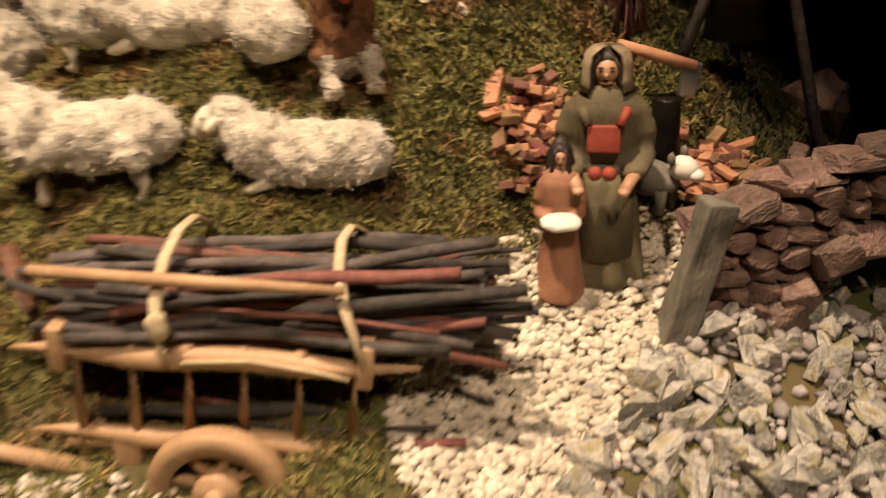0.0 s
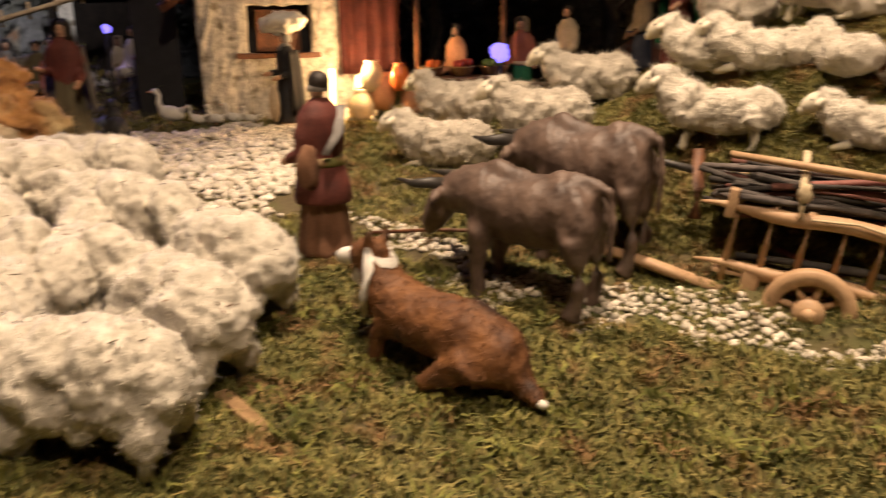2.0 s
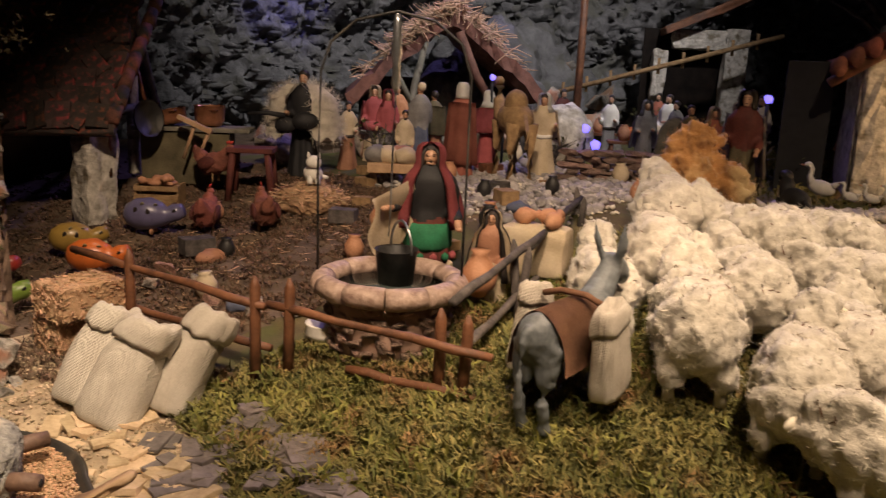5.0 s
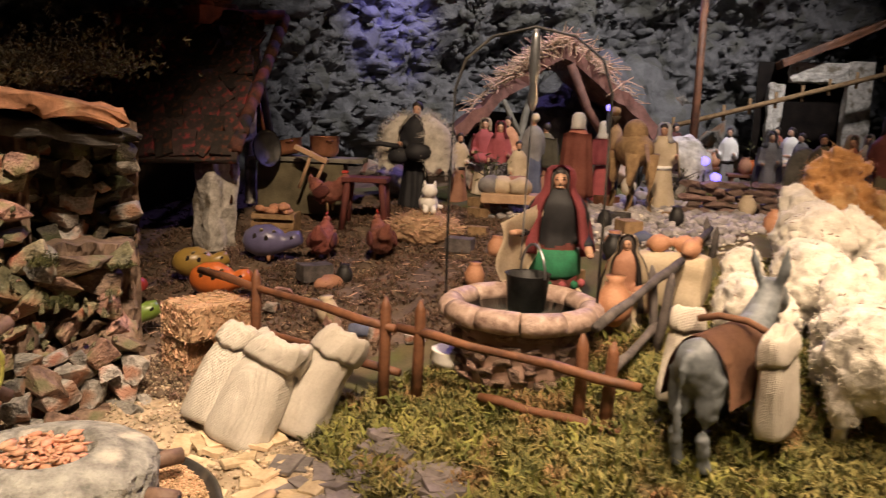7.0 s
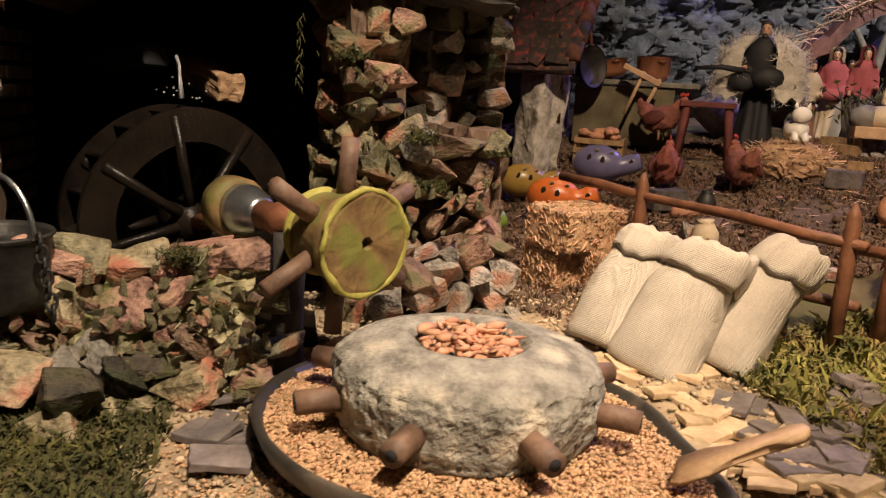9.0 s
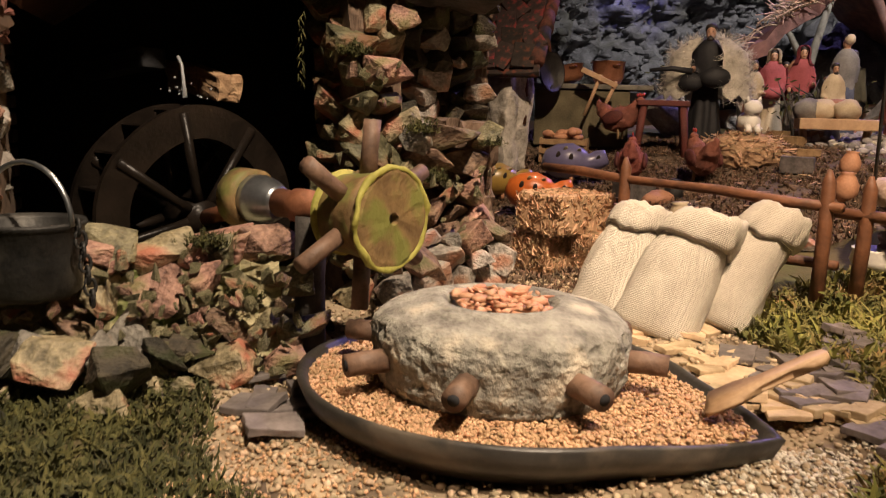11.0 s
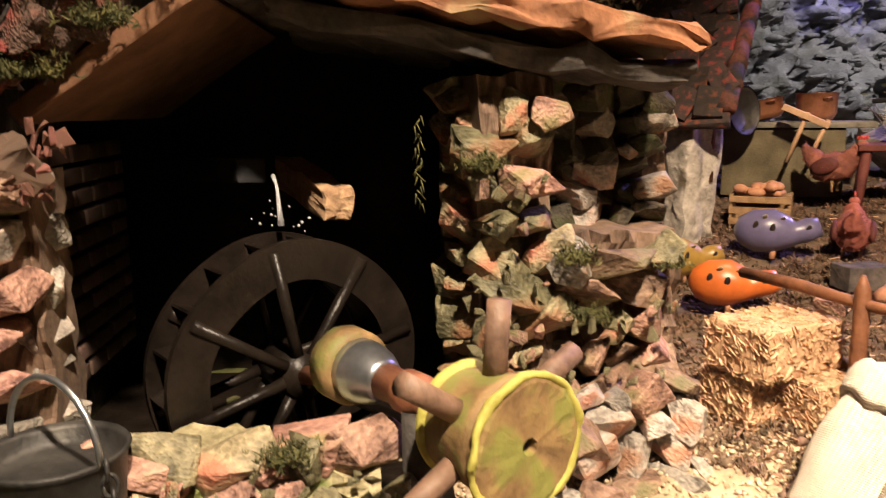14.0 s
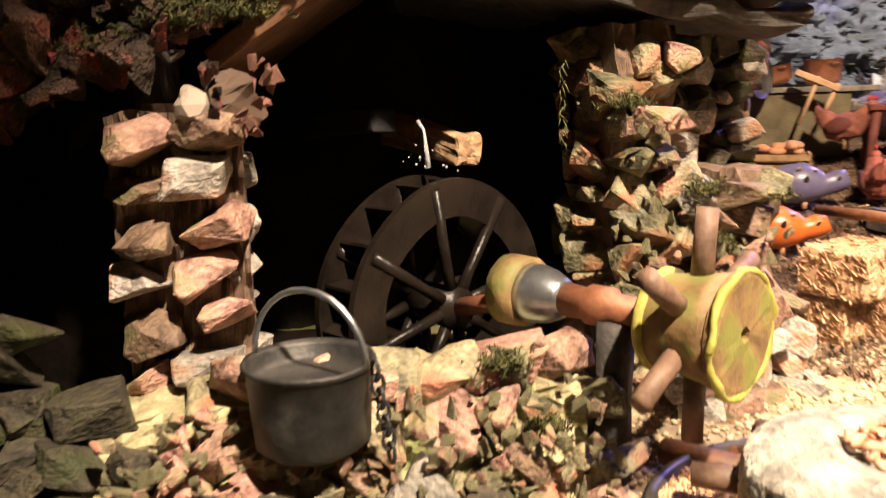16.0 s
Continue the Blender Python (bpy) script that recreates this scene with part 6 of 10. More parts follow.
for k in range(11):
    a = -1.2 + 0.24 * k
    blob(bm, (0.0255 * math.cos(a), 0.0255 * math.sin(a), 0.045 - 0.010 * (k % 2)), (0.003, 0.004, 0.006), sub=1, mi=(5, 6, 4, 7)[k % 4])
bmesh.ops.scale(bm, vec=(1.22, 1.26, 0.96), verts=bm.verts)
statue(bm, ["red_robe", "black", "skin", "hair", "rose", "green_cloth", "beige", "blue_cloth"], -1.143, -0.108, -32, "clay water-carrier girl in rose hood and green sash", -0.004)
bm = figure(0.112, None, 14, 6, ((0.20, -0.08, 0.45), (0.20, 0.08, 0.45)))
face(bm, 0.112, 3, 3, 0.8)
mantle(bm, 0.112, 0.30, 0.16, 0, 5, 0.8, 4)
lathe(bm, [(0.006, 0.022), (0.015, 0.034), (0.017, 0.048), (0.010, 0.062), (0.006, 0.068), (0.009, 0.074)], 18, 5, pose(0.024, -0.004, 0))
bmesh.ops.scale(bm, vec=(1.2, 1.2, 1.0), verts=bm.verts)
statue(bm, ["beige", "tan_robe", "skin", "hair", "hair", "clay"], -1.050, -0.082, -50, "kneeling clay woman in striped shawl with an amphora", -0.005)
jar_table = base("covered_table", "low block draped in cream cloth by the fence", "table", pose(-1.075, 0.005, zl(-1.075, 0.005), 0, 0, 35))
bm = bmesh.new()
box(bm, (0, 0, 0.030), (0.080, 0.050, 0.060), (0, 0, 0), 0.010, 0, 0.003, 3)
part("cloth", bm, M["beige"], jar_table)
for k, (dx, dy, ry) in enumerate(((-0.015, 0.0, 80), (0.012, 0.008, 95), (0.022, -0.012, 70))):
    bm = bmesh.new()
    lathe(bm, [(0.004, -0.020), (0.012, -0.010), (0.0135, 0.0), (0.008, 0.011), (0.005, 0.015), (0.008, 0.020)], 16)
    thing("amphora", bm, M["clay"], "small terracotta amphora lying on the covered table", "amphora", "amphorae on the table", pose(-1.075, 0.005, zl(-1.075, 0.005), 0, 0, 35) @ pose(dx, dy, 0.070, 0, ry, 40 * k) @ Matrix.Scale(0.8, 4))

# donkey with saddle cloth and two sacks
DK = pose(-0.833, -0.162, zl(-0.833, -0.162) - 0.006, 0, 0, 110) @ Matrix.Scale(0.95, 4)
bm = bmesh.new()
blob(bm, (0, 0, 0.080), (0.060, 0.0195, 0.023), sub=3)
blob(bm, (-0.044, 0, 0.084), (0.021, 0.0195, 0.0225), sub=3)
tube(bm, [(0.045, 0, 0.088), (0.070, 0, 0.108), (0.086, 0, 0.126)], [0.018, 0.0135, 0.011], 12)
blob(bm, (0.098, 0.0, 0.120), (0.026, 0.0105, 0.011), (0, 40, 0), 3)
for s in (-1, 1):
    tube(bm, [(0.082, s * 0.008, 0.130), (0.078, s * 0.013, 0.149), (0.074, s * 0.016, 0.170)], [0.005, 0.0065, 0.0015], 8, squash=0.5)
    for x in (-0.047, 0.042):
        tube(bm, [(x + 0.004, s * 0.010, 0.078), (x - 0.002, s * 0.0115, 0.045), (x - 0.005, s * 0.0115, 0.030), (x, s * 0.0115, 0.010), (x + 0.003, s * 0.0115, 0.0)], [0.0145, 0.0085, 0.0062, 0.0055, 0.0072], 10)
tube(bm, [(-0.060, 0, 0.098), (-0.069, 0.001, 0.085), (-0.070, 0.002, 0.055), (-0.068, 0.002, 0.025)], [0.005, 0.0045, 0.0035, 0.0042], 8)
bm = fuse(bm, 0.0022, 3)
ruffle(bm, 0.0010, 110, 2)
thing("donkey", bm, M["donkey"], "blue-grey clay donkey carrying two sacks, seen from behind", "donkey", at=DK)
bm = bmesh.new()
rows = [[bm.verts.new((x + 0.003 * math.sin(a * 2.3), (0.0225 + 0.004 * max(0, abs(a) - 1.2)) * (math.sin(a) if abs(a) < 1.57 else math.copysign(1, a)), 0.082 + 0.0255 * math.cos(a) if abs(a) < 1.57 else 0.082 - 0.030 * (abs(a) - 1.57))) for a in [-2.5 + 5.0 * k / 24 for k in range(25)]] for x in (-0.047, -0.025, 0.0, 0.02, 0.038)]
for a, b in zip(rows, rows[1:]):
    for k in range(24):
        bm.faces.new((a[k], a[k + 1], b[k + 1], b[k]))
bmesh.ops.solidify(bm, geom=bm.faces[:], thickness=0.0022)
thing("saddle_cloth", bm, M["saddle"], "brown felt saddle cloth over the donkey's back", "saddle cloth", at=DK)


def sack(h, w, d, seed, label, group, at):
    """A filled sack with a rolled mouth, base at z = 0."""
    top = base("sack", label, "sack", at, group)
    n = 48

    def skin_of(prof, name, ragged, note=""):
        bm = bmesh.new()
        rings = []
        for r, z in prof:
            ring = []
            for k in range(n):
                a = 2 * math.pi * k / n
                ca, sa = math.cos(a), math.sin(a)
                sq = (abs(ca) ** 2.7 + abs(sa) ** 2.7) ** (-1 / 2.7)
                q = Vector((ca * 1.3 + seed, sa * 1.3, z * 3 + seed))
                crease = 0.10 * abs(noise.noise(Vector((a * 2.4 + seed, z * 2.0, seed)))) + 0.025 * noise.noise(q * 6.5)
                rr = r * sq * (1.03 + 0.13 * noise.noise(q) + 0.07 * noise.noise(q * 3.2) - crease * (0.5 + 0.9 * z))
                flop = max(0, z - 0.55)
                dz = ragged * h * (noise.noise(Vector((ca * 1.1, sa * 1.1, seed * 3))) + 0.4 * noise.noise(Vector((ca * 3, sa * 3, seed))))
                ring.append(bm.verts.new((rr * ca * d * 0.5 + 0.05 * h * flop, rr * sa * w * 0.5 + 0.30 * h * flop * math.sin(seed * 1.7), z * h + dz + 0.05 * h * noise.noise(q * 1.2) * (z > 0.1))))
            rings.append(ring)
        for a, b in zip(rings, rings[1:]):
            for k in range(n):
                bm.faces.new((a[k], a[(k + 1) % n], b[(k + 1) % n], b[k]))
        bm.faces.new(rings[0][::-1])
        bm.faces.new(rings[-1])
        return part(name, bm, M["sack"], top, note)

    skin_of([(0.86, 0.0), (1.00, 0.02), (1.05, 0.07), (1.06, 0.2), (1.05, 0.33), (1.02, 0.45), (0.97, 0.56), (0.90, 0.66), (0.82, 0.74), (0.76, 0.80), (0.71, 0.86)], "body", 0.0)
    skin_of([(0.76, 0.78), (0.88, 0.725), (0.96, 0.715), (1.00, 0.76), (0.99, 0.83), (0.93, 0.89), (0.83, 0.935), (0.70, 0.95), (0.54, 0.93), (0.40, 0.88), (0.30, 0.84)], "mouth", 0.050, "rolled-down mouth")
    return top


for s in (-1, 1):
    sack(0.086, 0.050, 0.024, 3 + s, "stuffed pale sackcloth bag slung on the donkey", "sacks on the donkey", DK @ pose(0.012, s * 0.043, 0.030, s * 10, 0, 90))
bm = bmesh.new()
tube(bm, [(0.012, -0.030, 0.106), (0.012, -0.012, 0.112), (0.012, 0.012, 0.112), (0.012, 0.030, 0.106)], 0.003, 8)
thing("sack_strap", bm, M["saddle"], "brown leather strap joining the two donkey sacks", "strap", at=DK)

for k, (bx, by, tx, ty, zt, w, dz) in enumerate(((-1.120, -0.502, -1.144, -0.456, 0.290, 0.054, 0), (-1.070, -0.488, -1.084, -0.440, 0.293, 0.058, 0), (-1.066, -0.438, -1.078, -0.384, 0.296, 0.048, 0))):
    z0 = zl(bx, by) - 0.002
    up = Vector((tx - bx, ty - by, zt - z0))
    yaw = 62
    m = Matrix.Translation((bx, by, z0)) @ Vector((0, 0, 1)).rotation_difference(up.normalized()).to_matrix().to_4x4() @ pose(0, 0, 0, 0, 0, -yaw + 4 * k)
    sack(up.length, w, 0.040, 20 + 7 * k, ("narrow pale sackcloth bag with a rolled mouth", "broad pale sackcloth bag with a rolled mouth", "pale sackcloth bag with a flopped-over mouth")[k] + " by the fence", "sacks by the fence", m)


def straw_on(bm, size, n, rng, mi=0):
    sx, sy, sz = size
    for _ in range(n):
        f = rng.randrange(6)
        p = [rng.uniform(-0.5, 0.5) * sx, rng.uniform(-0.5, 0.5) * sy, rng.uniform(-0.5, 0.5) * sz]
        ax = f // 2
        p[ax] = (0.5 if f % 2 else -0.5) * (sx, sy, sz)[ax]
        d = Vector((rng.gauss(0, 1), rng.gauss(0, 1), rng.gauss(0, 1)))
        d[ax] *= 0.12
        d.normalize()
        L = rng.uniform(0.003, 0.008)
        a = Vector(p) - d * L * 0.5
        w = d.cross(Vector((0, 0, 1)) if ax != 2 else Vector((1, 0, 0))).normalized() * rng.uniform(0.0003, 0.0007)
        nrm = Vector((0, 0, 0))
        nrm[ax] = 1 if f % 2 else -1
        a += nrm * 0.0006
        q = [bm.verts.new(v) for v in (a - w, a + w, a + d * L + w + nrm * rng.uniform(0, 0.0015), a + d * L - w)]
        bm.faces.new(q).material_index = mi


def bale(size, seed):
    bm = bmesh.new()
    box(bm, (0, 0, 0), size, (0, 0, 0), 0.003, 0, 0.0014, 5, seed)
    straw_on(bm, size, 1500, random.Random(seed), 1)
    return bm


for k, (x, y, z, sz) in enumerate(((-1.262, -0.492, 0.230, (0.045, 0.042, 0.036)), (-1.242, -0.452, 0.231, (0.045, 0.042, 0.037)), (-1.258, -0.474, 0.268, (0.055, 0.078, 0.036)))):
    thing("straw_bale", bale(sz, 60 + k), [M["bale_core"], M["straw"]], "small chopped-straw bale stacked by the fence", "straw bale", "straw bales", pose(x, y, z, 0, 0, 24), False)

# ---- millstone, tray, scoop ----
MX, MY = -0.995, -0.634
tray = base("grain_tray", "shallow black tray with a pouring lip, full of yellow grain", "tray", pose(MX, MY, 0.180, 0, 0, 33))
bm = bmesh.new()
n = 72


def lip(a):
    r = 0.116 + 0.004 * math.sin(2 * a + 1)
    d = abs((a - 0.18 + math.pi) % (2 * math.pi) - math.pi)
    return r + 0.040 * max(0, 1 - d / 0.62) ** 1.6


rings = []
for off, z in ((-0.016, 0.0), (-0.003, 0.012), (0.002, 0.0245), (-0.001, 0.026), (-0.004, 0.024), (-0.010, 0.010)):
    rings.append([bm.verts.new(((lip(2 * math.pi * k / n) + off) * math.cos(2 * math.pi * k / n), (lip(2 * math.pi * k / n) + off) * math.sin(2 * math.pi * k / n), z * (1 - 0.15 * max(0, math.cos(2 * math.pi * k / n - 0.18)) ** 6))) for k in range(n)])
for a, b in zip(rings, rings[1:]):
    for k in range(n):
        bm.faces.new((a[k], a[(k + 1) % n], b[(k + 1) % n], b[k]))
bm.faces.new(rings[0][::-1])
bm.faces.new(rings[-1])
part("pan", bm, M["tray"], tray, "dark worn tray")
bm = bmesh.new()
rings = [[bm.verts.new((lip(2 * math.pi * k / n) * f * math.cos(2 * math.pi * k / n) - 0.004, lip(2 * math.pi * k / n) * f * math.sin(2 * math.pi * k / n), 0.0185 + 0.004 * noise.noise(Vector((f * 3, k * 0.2, 0))) * (f < 0.93))) for k in range(n)] for f in (0.955, 0.85, 0.7, 0.5)]
for a, b in zip(rings, rings[1:]):
    for k in range(n):
        bm.faces.new((a[k], a[(k + 1) % n], b[(k + 1) % n], b[k]))
bm.faces.new(rings[-1])
part("grain_bed", bm, M["grain"], tray)
_a, _q = RNG.random(15000) * 6.2832, np.sqrt(RNG.random(15000))
_lp = np.array([lip(t) for t in _a])
_px, _py = _lp * 0.955 * _q * np.cos(_a) - 0.004, _lp * 0.955 * _q * np.sin(_a)
_ok = np.hypot(_px, _py) > 0.062
_px, _py = _px[_ok], _py[_ok]
_c, _s = math.cos(radians(33)), math.sin(radians(33))
_k = len(_px)
scatter("grain", PEB[:4], np.column_stack([MX + _c * _px - _s * _py, MY + _s * _px + _c * _py, 0.1995 + 0.0022 * RNG.random(_k)]), RNG.random(_k) * 6.28, RNG.normal(0, 0.6, _k), 0.0024 + 0.0009 * RNG.random(_k), M["grain"], "loose yellow grain heaped in the black tray", "grain")

stone = base("millstone", "thick cement millstone with a hollow and wooden turning pegs", "millstone", pose(MX, MY, 0.200))
bm = bmesh.new()
prof = [(0.066, 0.0), (0.0715, 0.002), (0.0745, 0.009), (0.0760, 0.022), (0.0762, 0.032), (0.0740, 0.0385), (0.0690, 0.0425), (0.060, 0.0455), (0.048, 0.0485), (0.040, 0.0500), (0.035, 0.0495), (0.0315, 0.0465), (0.029, 0.042), (0.0, 0.040)]
fine = []
for (r0, z0), (r1, z1) in zip(prof, prof[1:]):
    for j in range(5):
        fine.append((r0 + (r1 - r0) * j / 5, z0 + (z1 - z0) * j / 5))
fine.append(prof[-1])
lathe(bm, fine, 200)
for v in bm.verts:
    q = v.co * 70
    side = 1.0 if v.co.z < 0.039 else 0.35
    d = Vector((v.co.x, v.co.y, 0))
    d = d.normalized() if d.length > 1e-5 else Vector((0, 0, 1))
    pit = max(0, noise.noise(q * 2.6) - 0.12) + 0.7 * max(0, noise.noise(q * 6.0 + Vector((5, 0, 0))) - 0.1)
    v.co += (d * side + Vector((0, 0, 0.35 * side))) * (0.0022 * noise.noise(q * 0.7) - 0.0050 * pit + 0.0012 * noise.noise(q * 9))
part("stone", bm, M["concrete"], stone)
for k in range(8):
    a = 45 * k + 12
    bm = bmesh.new()
    rot = pose(0, 0, 0.020, 0, 0, a)
    n = 12
    tube(bm, [rot @ Vector((0.068, 0, 0)), rot @ Vector((0.085, 0, 0.0006)), rot @ Vector((0.0975, 0, 0.0))], [0.0070, 0.0066, 0.0064], 12)
    # dark disc on the end paints the shade of a hollow
    tube(bm, [rot @ Vector((0.0972, 0, 0)), rot @ Vector((0.0979, 0, 0))], [0.0032, 0.0032], 10, 1)
    part("peg", bm, [M["peg"], M["room"]], stone, "short grey-brown wooden peg")
_k = 170
_a, _q = RNG.random(_k) * 6.28, 0.029 * np.sqrt(RNG.random(_k))
scatter("kernels", [(v * (1.5, 0.8, 0.6), f) for v, f in PEB[:5]], np.column_stack([MX + _q * np.cos(_a), MY + _q * np.sin(_a), 0.2455 + 0.006 * RNG.random(_k)]), RNG.random(_k) * 6.28, RNG.normal(0, 0.7, _k), 0.005 + 0.004 * RNG.random(_k), M["kernel"], "tan kernels filling the millstone's hollow", "kernels")

SC = pose(-0.900, -0.530, 0.219, 8, -30, 60) @ Matrix.Scale(0.74, 4)
bm = bmesh.new()
outline = [(-0.034, -0.013), (-0.028, 0.013), (-0.008, 0.015), (0.008, 0.007), (0.030, 0.0065), (0.048, 0.009), (0.056, 0.006), (0.058, 0.0), (0.055, -0.006), (0.047, -0.008), (0.030, -0.0055), (0.008, -0.007), (-0.006, -0.015), (-0.026, -0.016)]
lo = [bm.verts.new((x, y, 0.0)) for x, y in outline]
hi = [bm.verts.new((x, y, 0.005 + (0.002 if x > 0.02 else 0))) for x, y in outline]
bm.faces.new(lo[::-1])
bm.faces.new(hi)
for k in range(len(outline)):
    j = (k + 1) % len(outline)
    bm.faces.new((lo[k], lo[j], hi[j], hi[k]))
bmesh.ops.bevel(bm, geom=bm.edges[:], offset=0.0012, segments=2, affect="EDGES")
thing("wooden_scoop", bm, M["wood"], "flat pale wooden scoop resting on the tray's lip", "scoop", at=SC)

# slate chips and buff flakes on the mill floor
_r = random.Random(17)
for name, key, n, zone, text in (("slate_chip", "slate", 64, (-1.01, -0.82, -0.47, -0.35), "flat purple slate chip on the mill yard"), ("bark_flake", "flake", 46, (-1.09, -0.90, -0.56, -0.44), "buff bark flake on the mill yard"), ("slate_chip", "slate", 8, (-1.06, -0.98, -0.80, -0.74), "flat purple slate chip on the mill yard")):
    for k in range(n):
        x, y = _r.uniform(zone[0], zone[1]), _r.uniform(zone[2], zone[3])
        bm = bmesh.new()
        box(bm, (0, 0, 0), (_r.uniform(0.02, 0.045), _r.uniform(0.012, 0.025), _r.uniform(0.003, 0.006)), (0, 0, 0), 0.0008, 0, 0.0018, 2, k)
        thing(name, bm, M[key], text, "chip", name.replace("_", " ") + "s", pose(x, y, zl(x, y) + 0.002 + 0.004 * _r.random(), _r.uniform(-8, 8), _r.uniform(-8, 8), _r.uniform(0, 360)), False)
bm = bmesh.new()
lathe(bm, [(0.016, 0.0), (0.022, 0.010), (0.020, 0.018), (0.021, 0.020), (0.017, 0.019), (0.002, 0.012)], 20)
thing("white_bowl", bm, M["white"], "small white bowl standing behind the fence", "bowl", at=pose(-1.095, -0.262, zl(-1.095, -0.262)))


# ---- water mill ----
ROCKS = {k: [rock_mesh("mill_rock", 1.0, 200 + 10 * i + j, M[k], 3, 10, 0.05) for j in range(6)] for i, k in enumerate(("rock_red", "rock_olive", "rock_grey", "rock_shade"))}
ROCKS["crumb"] = [rock_mesh("mortar_crumb", 1.0, 290 + j, M["mortar"], 2, 8, 0.12) for j in range(3)]
mill = base("mill_wall", "broken walls of the water mill built of rusty and olive rocks", "wall", pose(0, 0, 0), kind="structure")


def stack(a, b, z0, z1, deep, size, seed, mix, slope=0.0, name="stone"):
    """Stones piled along the line a-b between two heights; slope: how far the foot stands out."""
    rng = random.Random(seed)
    a, b = Vector(a), Vector(b)
    L = (b - a).length
    d = (b - a).normalized()
    out = Vector((d.y, -d.x))
    z = z0
    while z < z1:
        u = rng.uniform(0, size * 0.5)
        while u < L:
            s = size * rng.uniform(0.75, 1.3)
            f = (z - z0) / max(0.001, z1 - z0)
            p = a + d * u + out * (slope * (1 - f) + rng.uniform(-deep, deep))
            kind = rng.choice(mix)
            m = Matrix.Translation((p.x, p.y, z + s * 0.3)) @ pose(0, 0, 0, rng.gauss(0, 16), rng.gauss(0, 18), rng.uniform(0, 360)) @ Matrix.Diagonal((s * rng.uniform(1.05, 1.45), s * rng.uniform(0.9, 1.2), s * rng.uniform(0.62, 0.92), 1))
            share(name, rng.choice(ROCKS[kind]), mill, m)
            u += s * 0.76
        z += size * 0.56


def core(pts, z0, z1, thick, seed=0, slope=0.0, fill="mortar"):
    bm = bmesh.new()
    a, b = Vector(pts[0]), Vector(pts[1])
    d = (b - a).normalized()
    out = Vector((d.y, -d.x))
    nu, nv = 44, 26
    g = {}
    for side in (0, 1):
        for i in range(nu + 1):
            for j in range(nv + 1):
                p = a.lerp(b, i / nu) + out * ((0.002 + slope * (1 - j / nv)) if side else -thick)
                z = z0 + (z1 - z0) * j / nv
                q = Vector((p.x, p.y, z)) * 40 + Vector((seed, 0, side * 9))
                off = 0.010 * noise.noise(q) + 0.008 * noise.noise(q * 2.6) + 0.005 * noise.noise(q * 6)
                p = p + out * off
                g[side, i, j] = bm.verts.new((p.x, p.y, z + (0.006 * noise.noise(q * 1.3) if j == nv else 0)))
    for side in (0, 1):
        for i in range(nu):
            for j in range(nv):
                bm.faces.new((g[side, i, j], g[side, i + 1, j], g[side, i + 1, j + 1], g[side, i, j + 1]))
    for i in range(nu):
        bm.faces.new((g[0, i, nv], g[0, i + 1, nv], g[1, i + 1, nv], g[1, i, nv]))
    for i in (0, nu):
        for j in range(nv):
            bm.faces.new((g[0, i, j], g[0, i, j + 1], g[1, i, j + 1], g[1, i, j]))
    bmesh.ops.recalc_face_normals(bm, faces=bm.faces[:])
    return part("mortar", bm, M[fill], mill, "crumbling yellow mortar" if fill == "mortar" else "dark rubble filling", smooth=False)


# low front wall with bucket ledge
core(((-1.102, -1.03), (-1.115, -0.755)), 0.17, 0.254, 0.06, 1, 0.052)
# left end in dimmed rock: its shade is in the colour
stack((-1.108, -1.09), (-1.112, -0.985), 0.182, 0.250, 0.006, 0.036, 3, ("rock_shade",), 0.050)
stack((-1.112, -0.975), (-1.124, -0.735), 0.182, 0.250, 0.006, 0.040, 2, ("rock_olive", "rock_olive", "rock_red"), 0.050)
stack((-1.112, -0.880), (-1.130, -0.742), 0.248, 0.262, 0.010, 0.036, 5, ("rock_red", "rock_olive", "rock_red"))
# dimmed rock again paints the shaded far left and foot
stack((-1.118, -1.10), (-1.120, -1.03), 0.20, 0.30, 0.012, 0.040, 6, ("rock_shade",), 0.03)
stack((-1.020, -0.96), (-1.045, -0.80), 0.176, 0.200, 0.022, 0.038, 44, ("rock_olive", "rock_shade", "rock_olive"))
stack((-1.050, -0.97), (-1.065, -0.79), 0.180, 0.215, 0.014, 0.038, 45, ("rock_olive", "rock_shade", "rock_olive", "rock_grey"))
# crumbs and chips lodged in the wall's face
_r = random.Random(71)
for _a, _b, _z0, _z1, _n, _sl in (((-1.085, -1.00), (-1.100, -0.74), 0.185, 0.262, 210, 0.05), ((-1.205, -0.705), (-1.225, -0.56), 0.20, 0.40, 110, 0.0)):
    for _ in range(_n):
        _p, _f = Vector(_a).lerp(Vector(_b), _r.random()), _r.random()
        if _z1 > 0.3 and _f > 0.6 and _p.y > -0.64:
            continue
        _d = _r.uniform(0.005, 0.013)
        share("chip", _r.choice(ROCKS[_r.choice(("rock_red", "rock_olive", "crumb", "crumb", "crumb"))]), mill, Matrix.Translation((_p.x + 0.012 + _sl * (1 - _f) * 0.75 + _r.uniform(-0.012, 0.004), _p.y, _z0 + (_z1 - _z0) * _f)) @ spin(_r) @ Matrix.Diagonal((_d * 1.3, _d, _d * 0.8, 1)))
